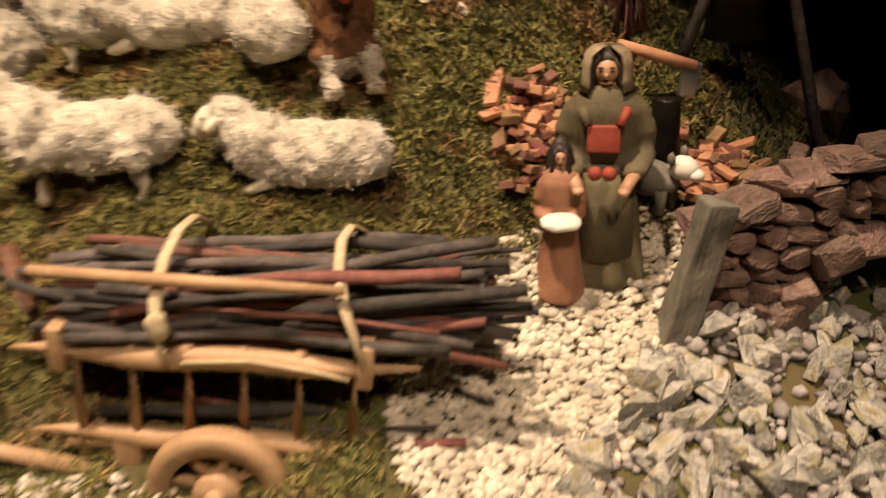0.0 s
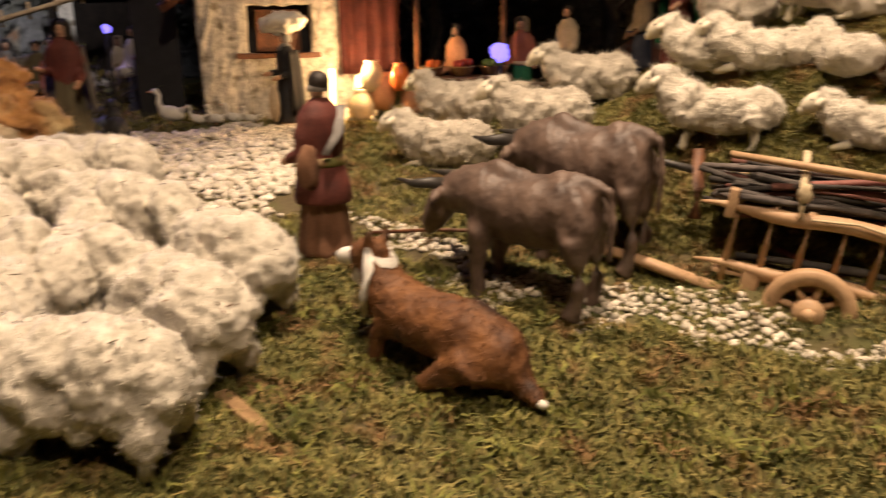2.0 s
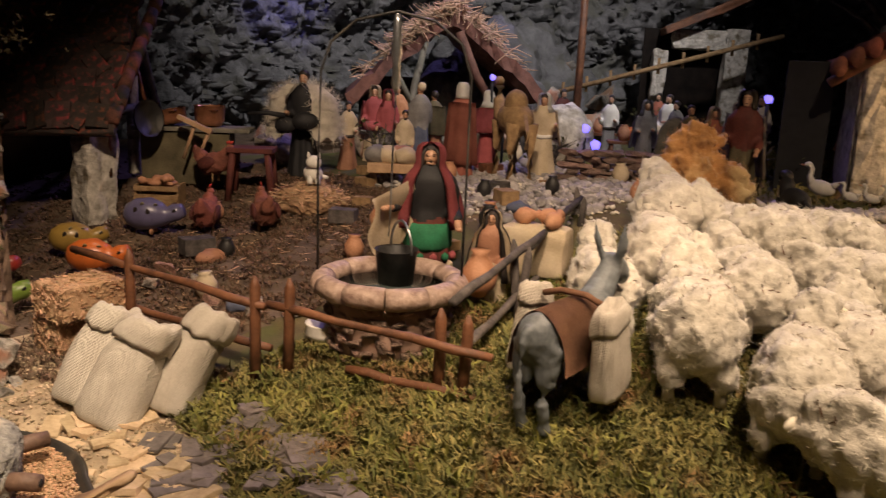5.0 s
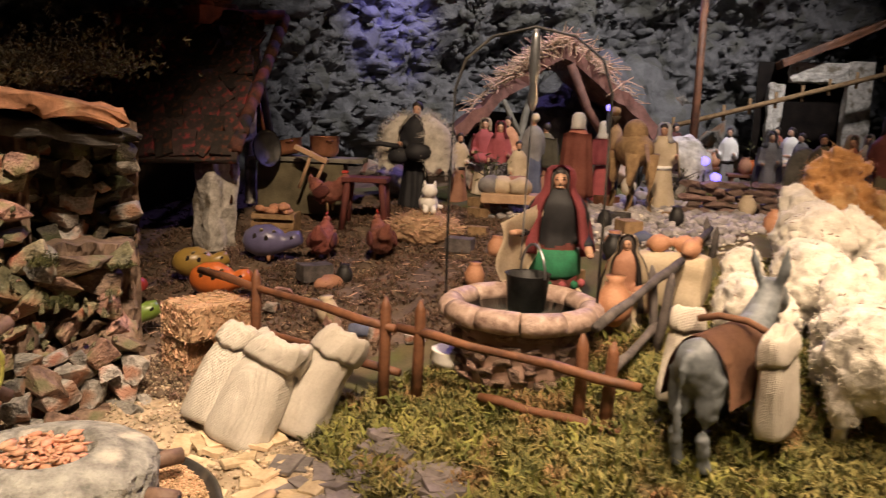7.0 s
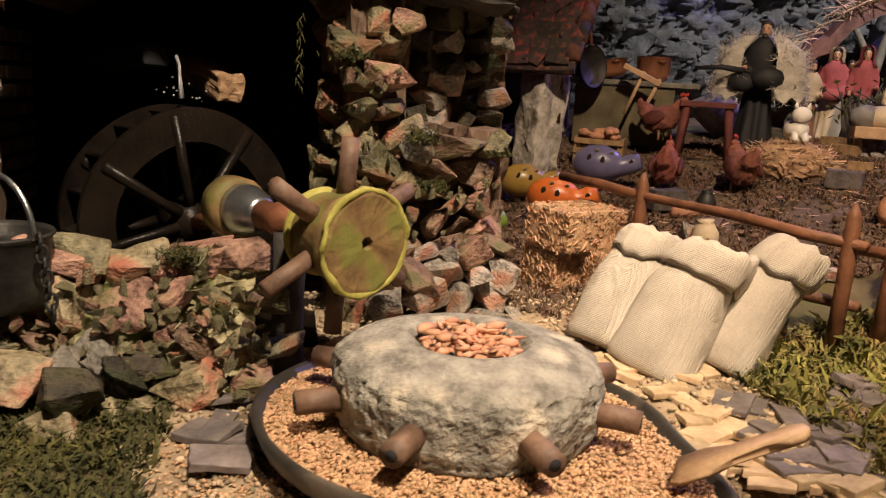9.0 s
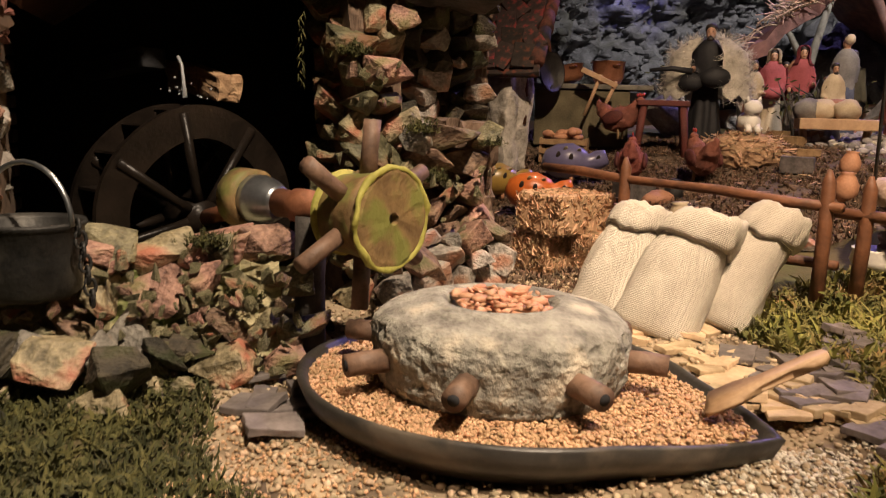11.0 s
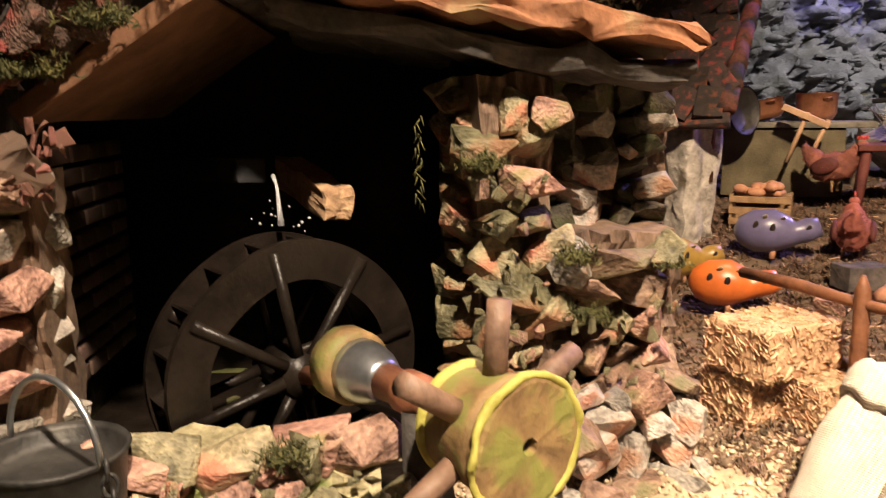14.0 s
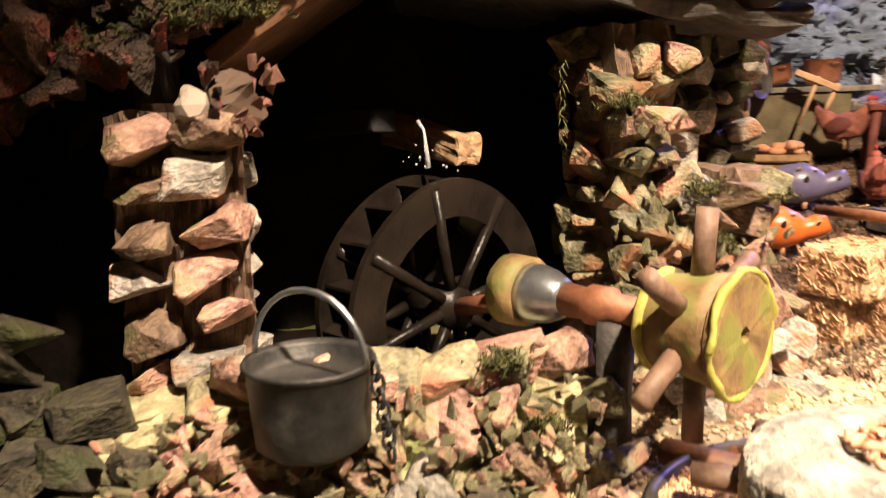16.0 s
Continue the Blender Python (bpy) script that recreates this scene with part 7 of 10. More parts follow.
# pillar
core(((-1.155, -1.005), (-1.160, -0.935)), 0.17, 0.405, 0.05, 3, fill="clod")
_r = random.Random(9)
for row in range(8):
    for k in range(2):
        w = _r.uniform(0.040, 0.052)
        share("stone", _r.choice(ROCKS["rock_red" if (row + 2 * k) % 4 else "rock_grey"]), mill, Matrix.Translation((-1.146 + _r.uniform(-0.007, 0.007), -0.992 + 0.036 * k + 0.006 * (row % 2) + _r.uniform(-0.004, 0.004), 0.205 + 0.0265 * row + 0.008 * k)) @ pose(0, 0, 0, _r.gauss(0, 9), _r.gauss(0, 9), _r.uniform(-40, 40)) @ Matrix.Diagonal((0.046, w, _r.uniform(0.024, 0.034), 1)))
    share("stone", _r.choice(ROCKS["rock_grey"]), mill, Matrix.Translation((-1.178, -0.945, 0.21 + 0.0265 * row)) @ pose(0, 0, 0, _r.gauss(0, 9), _r.gauss(0, 9), _r.uniform(-40, 40)) @ Matrix.Diagonal((0.046, 0.034, 0.030, 1)))
# near-black block that stands for the unlit void beyond the pillar
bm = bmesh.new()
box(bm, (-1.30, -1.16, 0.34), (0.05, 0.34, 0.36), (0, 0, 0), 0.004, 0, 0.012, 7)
part("bank", bm, M["wood_wet_shade"], mill, "near-black block standing for the dark void", smooth=False)
# stones left of the pillar, darkened in place of shade
stack((-1.150, -1.20), (-1.130, -1.06), 0.19, 0.275, 0.010, 0.040, 26, ("rock_shade",), 0.03)
# right tower: tall jamb and lower shoulder
core(((-1.235, -0.690), (-1.245, -0.640)), 0.17, 0.455, 0.05, 5, fill="clod")
stack((-1.222, -0.688), (-1.230, -0.640), 0.19, 0.445, 0.010, 0.042, 12, ("rock_olive", "rock_olive", "rock_red"))
stack((-1.245, -0.692), (-1.30, -0.696), 0.22, 0.45, 0.004, 0.038, 13, ("rock_olive",))
core(((-1.255, -0.645), (-1.265, -0.545)), 0.17, 0.350, 0.05, 6, fill="clod")
stack((-1.236, -0.640), (-1.252, -0.555), 0.19, 0.335, 0.010, 0.040, 15, ("rock_red", "rock_olive", "rock_grey", "rock_red"))
stack((-1.195, -0.660), (-1.225, -0.545), 0.185, 0.250, 0.008, 0.034, 16, ("rock_grey", "rock_grey", "rock_red"), 0.025)
core(((-1.315, -0.665), (-1.325, -0.535)), 0.17, 0.47, 0.04, 7, fill="clod")
# darkened stones among these paint the shade beneath the roof slab
stack((-1.300, -0.650), (-1.310, -0.545), 0.33, 0.450, 0.006, 0.030, 18, ("rock_shade", "rock_grey", "rock_shade"))

# inner walls of the wheel chamber, near-black to paint the roof's shade
chamber = base("mill_chamber", "inner brick walls of the wheel chamber, backed near-black for shade", "wall", pose(0, 0, 0), kind="structure")
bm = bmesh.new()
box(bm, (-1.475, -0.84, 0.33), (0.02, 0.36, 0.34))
part("back_wall", bm, M["wood_wet_shade"], chamber, smooth=False)
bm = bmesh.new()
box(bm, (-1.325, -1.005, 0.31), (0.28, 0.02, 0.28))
part("side_wall", bm, M["wood_wet_shade"], chamber, smooth=False)
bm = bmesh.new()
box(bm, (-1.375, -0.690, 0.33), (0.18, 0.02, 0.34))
part("side_wall", bm, M["wood_wet_shade"], chamber, smooth=False)
bm = bmesh.new()
box(bm, (0, 0, 0), (0.034, 0.010, 0.013), (0, 0, 0), 0.002, 0, 0.0008, 1)
_br = part("brick", bm, M["umber"], chamber, at=pose(-1.215, -0.992, 0.235))
for row in range(11):
    for k in range(7):
        if row or k:
            share("brick", _br.data, chamber, pose(-1.215 - 0.0385 * k - 0.019 * (row % 2), -0.992, 0.235 + 0.017 * row, 0, 0, 0.5 * math.sin(row * 3 + k)))

# roof of split slabs: ridge near y = -0.84
roof = base("mill_roof", "mill roof of orange-edged bark slabs with moss and roots", "roof", pose(0, 0, 0), kind="structure")
bm = bmesh.new()
box(bm, (-1.345, -0.700, 0.497), (0.31, 0.275, 0.017), (-9, 0, 3), 0.004, 0, 0.0075, 17)
part("slab", bm, M["slab_edge"], roof, "thick orange bark slab", smooth=False)
bm = bmesh.new()
box(bm, (-1.355, -0.690, 0.475), (0.29, 0.260, 0.013), (-10, 0, 1), 0.003, 0, 0.007, 11, 4)
part("slab", bm, M["bark"], roof, "dark weathered under-slab", smooth=False)
bm = bmesh.new()
box(bm, (-1.33, -0.900, 0.470), (0.30, 0.125, 0.012), (34, 0, 0), 0.002, 0, 0.002, 4, 8)
part("board", bm, M["saddle"], roof, "brown sloping board under the roof", smooth=False)
bm = bmesh.new()
tube(bm, [(-1.165, -1.06, 0.462), (-1.17, -0.99, 0.492), (-1.175, -0.92, 0.520), (-1.18, -0.875, 0.535)], [0.009, 0.011, 0.010, 0.006], 9, squash=0.7)
for v in bm.verts:
    v.co += 0.003 * noise.noise_vector(v.co * 90)
part("log", bm, M["flake"], roof, "mossy yellow split log")
_bk = [rock_mesh("bark_piece", 1.0, 900 + k, M["bark_lump"], 3, 7, 0.16) for k in range(5)]
_r = random.Random(23)
for k in range(95):
    f = _r.random()
    y = -0.885 - 0.26 * f
    z = 0.520 - 0.62 * (0.26 * f) * 0.8 + _r.uniform(-0.025, 0.012)
    s_ = _r.uniform(0.028, 0.058)
    share("bark_piece", _r.choice(_bk), roof, Matrix.Translation((-1.175 + _r.uniform(-0.03, 0.02), y, z)) @ spin(_r) @ Matrix.Diagonal((s_, s_ * 0.8, s_ * 0.5, 1)))
for k in range(46):
    f = (k + _r.random()) / 46
    y, z = -0.915 - 0.235 * f, 0.512 - 0.110 * f + _r.gauss(0, 0.016)
    s_ = _r.uniform(0.040, 0.066)
    share("bark_piece", _r.choice(_bk), roof, Matrix.Translation((-1.172 + _r.uniform(-0.02, 0.025), y, z)) @ spin(_r) @ Matrix.Diagonal((s_, s_ * 0.85, s_ * 0.6, 1)))
for k in range(12):
    f = _r.random()
    p = Vector((-1.160 + _r.uniform(-0.02, 0.012), -0.875 - 0.20 * f, 0.515 - 0.10 * f))
    bm = bmesh.new()
    pts = [p]
    for j in range(6):
        p = p + Vector((_r.uniform(-0.008, 0.008), _r.uniform(-0.022, 0.012), _r.uniform(-0.014, 0.008)))
        pts.append(p)
    tube(bm, pts, [0.0035, 0.003, 0.003, 0.0025, 0.002, 0.0015, 0.0008], 6)
    part("root", bm, M["bark"], roof)
bm = bmesh.new()
tube(bm, [(-1.19, -0.842, 0.518), (-1.35, -0.842, 0.520), (-1.50, -0.842, 0.518)], [0.014, 0.016, 0.016], 10)
part("ridge_pole", bm, M["bark"], roof)
_q = random.Random(61)
red_core = share("red_stone", rock_mesh("red_stone", 0.033, 78, M["bark_lump"], 3, 22, 0.14), roof, pose(-1.147, -0.934, 0.414, 20, 30, 10))
red_core["label"] = "crumbly brick-red stone on the pillar"
_rs = [rock_mesh("shard", 1.0, 940 + k, M["bark_red"], 2, 6, 0.18) for k in range(3)]
for k in range(34):
    a, h = _q.uniform(0, 6.283), _q.uniform(-1, 1)
    c = Vector((math.cos(a) * math.sqrt(1 - h * h), math.sin(a) * math.sqrt(1 - h * h), h)) * 0.021
    s_ = _q.uniform(0.010, 0.017)
    share("shard", _q.choice(_rs if c.y > -0.006 else _bk), roof, Matrix.Translation(Vector((-1.145, -0.934, 0.414)) + c) @ spin(_q) @ Matrix.Diagonal((s_, s_ * 0.8, s_ * 0.4, 1)))
for k in range(16):
    f = (k + _q.random()) / 16
    s_ = _q.uniform(0.030, 0.050)
    share("bark_piece", _q.choice(_bk), roof, Matrix.Translation((-1.155 + _q.uniform(-0.012, 0.012), -0.965 - 0.15 * f, 0.448 - 0.05 * f + _q.gauss(0, 0.012))) @ spin(_q) @ Matrix.Diagonal((s_, s_ * 0.85, s_ * 0.6, 1)))
bm = bmesh.new()
blob(bm, (-1.135, -0.957, 0.410), (0.009, 0.009, 0.010), sub=2, rough=0.003, freq=120)
part("grey_stone", bm, M["rock_grey"], roof, smooth=False)


def tuft(name, spots, n, size, material, label, drop=0.0):
    p = []
    for _ in range(n):
        cx, cy, cz, r = spots[int(RNG.integers(len(spots)))]
        v = RNG.normal(0, 0.5, 3) * r
        p.append((cx + v[0], cy + v[1], cz + abs(v[2]) * 0.6 - drop))
    k = len(p)
    return scatter(name, SPR, np.array(p), RNG.random(k) * 6.28, RNG.normal(0, 1.0, k), size * (0.6 + 0.8 * RNG.random(k)), material, label, "moss")


tuft("moss", [(-1.15, -0.965, 0.452, 0.018), (-1.15, -0.93, 0.455, 0.016), (-1.17, -0.865, 0.515, 0.028), (-1.16, -1.0, 0.44, 0.02), (-1.15, -0.89, 0.48, 0.014)], 900, 0.005, M["moss_green"], "bright green moss on the mill's roof edge")
tuft("moss", [(-1.42, -0.60, 0.52, 0.08), (-1.52, -0.66, 0.50, 0.08), (-1.36, -0.80, 0.535, 0.08), (-1.30, -0.66, 0.505, 0.05)], 3600, 0.007, M["moss_dry"], "dry moss heaped on the mill roof")
tuft("moss", [(-1.205, -0.69, 0.40, 0.012), (-1.215, -0.62, 0.30, 0.012), (-1.21, -0.63, 0.34, 0.012), (-1.235, -0.56, 0.33, 0.01), (-1.10, -0.80, 0.265, 0.012), (-1.075, -0.83, 0.20, 0.02), (-1.07, -0.78, 0.19, 0.015), (-1.09, -0.78, 0.23, 0.01)], 1300, 0.0045, M["moss_green"], "small tufts of green moss in the mill's joints")
bm = bmesh.new()
_r = random.Random(2)
for k in range(26):
    z = 0.055 * k / 25
    tube(bm, [(0.002 * math.sin(k), 0.002 * math.cos(k), -z), (0.002 * math.sin(k) + _r.uniform(-0.004, 0.004), _r.uniform(-0.004, 0.004), -z - 0.006)], [0.0006, 0.0003], 4)
thing("hanging_moss", bm, M["moss_green"], "thin strand of moss hanging from the mill roof", "moss", at=pose(-1.226, -0.728, 0.432))

# water wheel (chamber shade is in its colour), its shaft and the spiked drum
WH = pose(-1.054, -0.688, 0.289, 0, 0, 34.8)
wheel = base("waterwheel", "dark wet wooden water wheel on an iron shaft", "water wheel", WH @ pose(-0.207, 0, -0.022))


def ring(bm, r0, r1, x0, x1, n=64, wob=0.0008):
    rows = []
    for k in range(n):
        a = 2 * math.pi * k / n
        w = wob * math.sin(5 * a)
        rows.append([bm.verts.new((x, (r + w) * math.cos(a), (r + w) * math.sin(a))) for r, x in ((r0, x0), (r1, x0), (r1, x1), (r0, x1))])
    for a, b in zip(rows, rows[1:] + rows[:1]):
        for k in range(4):
            bm.faces.new((a[k], a[(k + 1) % 4], b[(k + 1) % 4], b[k]))


for x in (0.0, -0.036):
    bm = bmesh.new()
    ring(bm, 0.063, 0.089, x - 0.0025, x + 0.0025)
    part("rim", bm, M["wood_wet_shade"], wheel, smooth=False)
    for k in range(8):
        bm = bmesh.new()
        a = 2 * math.pi * k / 8 + 0.2
        tube(bm, [(x, 0.010 * math.cos(a), 0.010 * math.sin(a)), (x, 0.03 * math.cos(a), 0.03 * math.sin(a)), (x + 0.002, 0.085 * math.cos(a), 0.085 * math.sin(a))], [0.0045, 0.0038, 0.0042], 8)
        part("spoke", bm, M["wood_wet_shade"], wheel)
bm = bmesh.new()
ring(bm, 0.0635, 0.0655, -0.036, 0.0)
part("sole", bm, M["wood_wet_shade"], wheel, smooth=False)
for k in range(18):
    a = 2 * math.pi * k / 18
    bm = bmesh.new()
    box(bm, (-0.018, 0.076 * math.cos(a), 0.076 * math.sin(a)), (0.032, 0.024, 0.002), (math.degrees(a) + 20, 0, 0))
    part("paddle", bm, M["wood_wet_shade"], wheel, smooth=False)
bm = bmesh.new()
tube(bm, [(-0.044, 0, 0), (0.006, 0, 0)], 0.0145, 18)
part("hub", bm, M["wood_wet_shade"], wheel)
bm = bmesh.new()
tube(bm, [(0.0, 0, 0), (0.070, 0, 0.018)], 0.0065, 12)
part("axle", bm, M["rust"], wheel)
gear = base("mill_gear", "ochre drum with yellow rims and brown pegs on the mill shaft", "mill gear", WH)
bm = bmesh.new()
prof = [(0.0255, -0.046), (0.0265, -0.040), (0.0268, -0.03), (0.0285, -0.016), (0.0315, -0.004)]
lathe(bm, prof, 48, 0, Matrix.Rotation(radians(90), 4, "Y"), 0.0012, 3)
part("drum", bm, M["drum"], gear)
bm = bmesh.new()
lathe(bm, [(0.0318, -0.005), (0.0322, -0.002), (0.0318, 0.0004), (0.0290, 0.0012), (0.0230, 0.0010), (0.0160, 0.0013), (0.0090, 0.0010), (0.0042, 0.0012), (0.0038, -0.008)], 60, 0, Matrix.Rotation(radians(90), 4, "Y"), 0.0005, 5)
for v in bm.verts:
    v.co.x += 0.0007 * noise.noise(v.co * 240)
part("face", bm, M["drum_face"], gear, "ochre end grain washed with green", smooth=False)
bm = bmesh.new()
ring_pts = [(-0.0005 + 0.0008 * math.sin(7 * t), (0.0326 + 0.0002 * math.sin(3 * t + 1) + 0.0004 * math.sin(11 * t) * math.sin(2 * t)) * math.cos(t), (0.0326 + 0.0002 * math.sin(3 * t + 1) + 0.0004 * math.sin(11 * t) * math.sin(2 * t)) * math.sin(t)) for t in [2 * math.pi * k / 60 for k in range(61)]]
tube(bm, ring_pts, [0.0021 + 0.0003 * math.sin(k * 0.9) + 0.0003 * math.sin(k * 0.37) for k in range(61)], 9, cap=False)
for v in bm.verts:
    v.co += 0.0009 * noise.noise_vector(v.co * 260)
part("rim", bm, M["yellow"], gear, "crusty lime-yellow painted rim")
bm = bmesh.new()
lathe(bm, [(0.0265, -0.048), (0.0285, -0.046), (0.0285, -0.042)], 36, 0, Matrix.Rotation(radians(90), 4, "Y"), 0.001, 9)
part("rim", bm, M["yellow"], gear, "lime-yellow painted inner rim")
# dark plug that paints the shade down the drum's hole
bm = bmesh.new()
tube(bm, [(-0.009, 0, 0), (-0.004, 0, 0)], 0.0044, 14)
part("hole", bm, M["room"], gear)
for k in range(6):
    a = 2 * math.pi * k / 6 + 0.45
    bm = bmesh.new()
    tube(bm, [(-0.024, 0.024 * math.cos(a), 0.024 * math.sin(a)), (-0.024, 0.042 * math.cos(a), 0.042 * math.sin(a)), (-0.0235, 0.062 * math.cos(a), 0.062 * math.sin(a))], [0.0062, 0.0058, 0.0058], 10)
    part("peg", bm, M["peg"], gear, "brown wooden peg")
bm = bmesh.new()
tube(bm, [(-0.044, 0, 0), (-0.075, 0, 0), (-0.078, 0, 0), (-0.092, 0, 0), (-0.095, 0, 0), (-0.118, 0, 0)], [0.009, 0.009, 0.012, 0.012, 0.0095, 0.011], 18)
part("pipe", bm, M["rust"], gear, "rusty copper pipe")
bm = bmesh.new()
lathe(bm, [(0.0105, -0.110), (0.0125, -0.113), (0.0165, -0.122), (0.0185, -0.132), (0.0185, -0.139), (0.010, -0.140)], 28, 0, Matrix.Rotation(radians(90), 4, "Y"))
part("funnel", bm, M["steel"], gear, "dull steel cup")
bm = bmesh.new()
lathe(bm, [(0.0170, -0.138), (0.0222, -0.139), (0.0225, -0.156), (0.016, -0.157)], 28, 0, Matrix.Rotation(radians(90), 4, "Y"), 0.001)
part("collar", bm, M["drum"], gear, "cork collar")
bm = bmesh.new()
tube(bm, [(-1.112, -0.733, 0.180), (-1.113, -0.733, 0.24), (-1.112, -0.732, 0.283)], [0.0115, 0.0105, 0.0115], 10)
thing("mill_post", bm, M["bark"], "mossy dark post carrying the mill shaft", "post")
for a, b in (((-1.115, -0.700, 0.200), (-1.075, -0.668, 0.202)), ((-1.11, -0.665, 0.196), (-1.075, -0.640, 0.197))):
    bm = bmesh.new()
    tube(bm, [a, b], [0.0085, 0.0085], 10)
    thing("log", bm, M["wood_dark"], "short round log beside the millstone", "log", "short logs")

# spout (black in place of the roof's shade), block and running water
bm = bmesh.new()
box(bm, (0, 0, 0), (0.17, 0.022, 0.018), (0, -3, 0), 0.003, 0, 0.002, 3)
thing("water_spout", bm, M["room"], at=pose(-1.370, -0.882, 0.390, 0, 0, 27), label="squared spout above the water wheel, blackened for shade", category="spout")
bm = bmesh.new()
box(bm, (0, 0, 0), (0.13, 0.024, 0.026), (0, 6, 0), 0.004, 0, 0.004, 4)
thing("trough_beam", bm, M["bale_core"], "rough wooden beam end beside the spout", "beam", at=pose(-1.340, -0.806, 0.378, 0, 0, 22), smooth=False)
bm = bmesh.new()
_r = random.Random(6)
pts = [(-1.256, -0.823, 0.394), (-1.249, -0.820, 0.388), (-1.247, -0.819, 0.376), (-1.246, -0.818, 0.362)]
tube(bm, pts, [0.0016, 0.0010, 0.0014, 0.0022], 8)
for k in range(16):
    blob(bm, (-1.246 + _r.gauss(0, 0.010), -0.818 + _r.gauss(0, 0.010), 0.360 + abs(_r.gauss(0, 0.010))), _r.uniform(0.0006, 0.0013), sub=1)
thing("falling_water", bm, M["clear"], "thin stream falling on the wheel, whitened to suggest glints", "water")
# pool drawn in the chamber's shade colour instead of reflecting water
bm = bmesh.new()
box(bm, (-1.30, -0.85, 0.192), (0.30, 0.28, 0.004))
thing("wheel_pool", bm, M["wood_wet_shade"], "dark pool under the water wheel", "water", kind="structure", smooth=False)

# iron bucket with chain on the wall
bucket = base("iron_bucket", "blackened iron bucket with a wire handle on the wall ledge", "bucket", pose(-1.079, -0.903, 0.2405))
bm = bmesh.new()
lathe(bm, [(0.024, 0.0), (0.0285, 0.004), (0.0300, 0.024), (0.0315, 0.042), (0.0335, 0.044), (0.0325, 0.046), (0.0300, 0.043), (0.0295, 0.038), (0.026, 0.0355), (0.0, 0.0345)], 36, 0, None, 0.0008, 2)
part("body", bm, M["iron"], bucket)
bm = bmesh.new()
tube(bm, [(0.033 * math.cos(a) * 0.55, 0.033 * math.cos(a) * 0.83, 0.044 + 0.036 * math.sin(a)) for a in [math.pi * k / 14 for k in range(15)]], 0.0016, 8)
part("handle", bm, M["steel"], bucket, "bright wire handle")
for k in range(7):
    bm = bmesh.new()
    ring_pts = [(0.0032 * math.cos(a), 0, 0.0052 * math.sin(a)) for a in [2 * math.pi * j / 12 for j in range(13)]]
    tube(bm, ring_pts, 0.0011, 6, cap=False)
    part("chain_link", bm, M["iron"], bucket, at=pose(0.022, 0.031 + 0.001 * k, 0.044 - 0.0070 * k, 0, 0, 90 * (k % 2) + 25))


# ---- farmyard house, kitchen and yard things ----
def plane_frame(o, u, v):
    """Matrix with x along u, y along v (made square), z out of the plane."""
    u, v = Vector(u).normalized(), Vector(v)
    w = u.cross(v).normalized()
    v = w.cross(u)
    m = Matrix((u, v, w)).transposed().to_4x4()
    return Matrix.Translation(o) @ m


HA, HB = Vector((-1.700, -0.610, 0.415)), Vector((-1.590, -0.380, 0.422))   # eave
RA, RB = Vector((-1.880, -0.505, 0.632)), Vector((-1.775, -0.255, 0.638))   # ridge
house = base("farmhouse", "farmhouse with a burnt red shingle roof and open kitchen gable", "house", pose(0, 0, 0))
_r = random.Random(19)
along, up = HB - HA, RA - HA
fr = plane_frame(HA, along, up)
bm = bmesh.new()
box(bm, (along.length / 2, up.length / 2, -0.006), (along.length + 0.02, up.length + 0.02, 0.010), (0, 0, 0), 0.002, 0, 0.003, 4)
part("roof", bm, M["roof"], house, "sagging charred red roof", smooth=False, at=fr)
_sh = []
for k in range(4):
    bm = bmesh.new()
    box(bm, (0, 0, 0), (0.030, 0.042, 0.0045), (0, 0, 0), 0.001, 0, 0.0022, 2, 5 * k)
    _sh.append(bm)
_shm = []
for k, b_ in enumerate(_sh):
    o = mesh_ob("shingle", b_, M["roof"], False)
    _shm.append(o.data)
    bpy.data.objects.remove(o)
nu, nv = 9, 9
for j in range(nv):
    for i in range(nu):
        share("shingle", _r.choice(_shm), house, fr @ pose((i + 0.5 + 0.4 * (j % 2)) * along.length / nu, (j + 0.45) * up.length / nv, 0.003 + 0.003 * _r.random(), 5 + _r.uniform(-9, 9), _r.uniform(-12, 12), _r.uniform(-40, 40)) @ Matrix.Diagonal((_r.uniform(0.8, 1.3), _r.uniform(0.8, 1.2), 1.5, 1)))
for a, b in ((HB, RB), (HA, RA)):
    n = 9
    for k in range(n):
        bm = bmesh.new()
        p, q = a.lerp(b, (k + 0.04) / n), a.lerp(b, (k + 1.02) / n)
        tube(bm, [p + Vector((0, 0.004, 0.004)), q + Vector((0, 0.004, 0.006))], [0.011, 0.0095], 9)
        for v in bm.verts:
            v.co += 0.0025 * noise.noise_vector(v.co * 70)
        part("verge_tile", bm, M["roof_verge"], house, "red clay verge tile")
bm = bmesh.new()
tube(bm, [RA.lerp(RB, -0.02) + Vector((0, 0, 0.006)), RA.lerp(RB, 0.5) + Vector((0, 0, 0.004)), RA.lerp(RB, 1.02) + Vector((0, 0, 0.006))], 0.012, 10)
part("ridge", bm, M["roof_verge"], house)
_chb = bmesh.new()
box(_chb, (RA.x * 0.45 + RB.x * 0.55, RA.y * 0.45 + RB.y * 0.55, 0.640), (0.05, 0.07, 0.03), (0, 0, 24), 0.003, 0, 0.002, 2)
chim = part("chimney", _chb, M["roof_edge"], house, "stub of stacked red tiles")
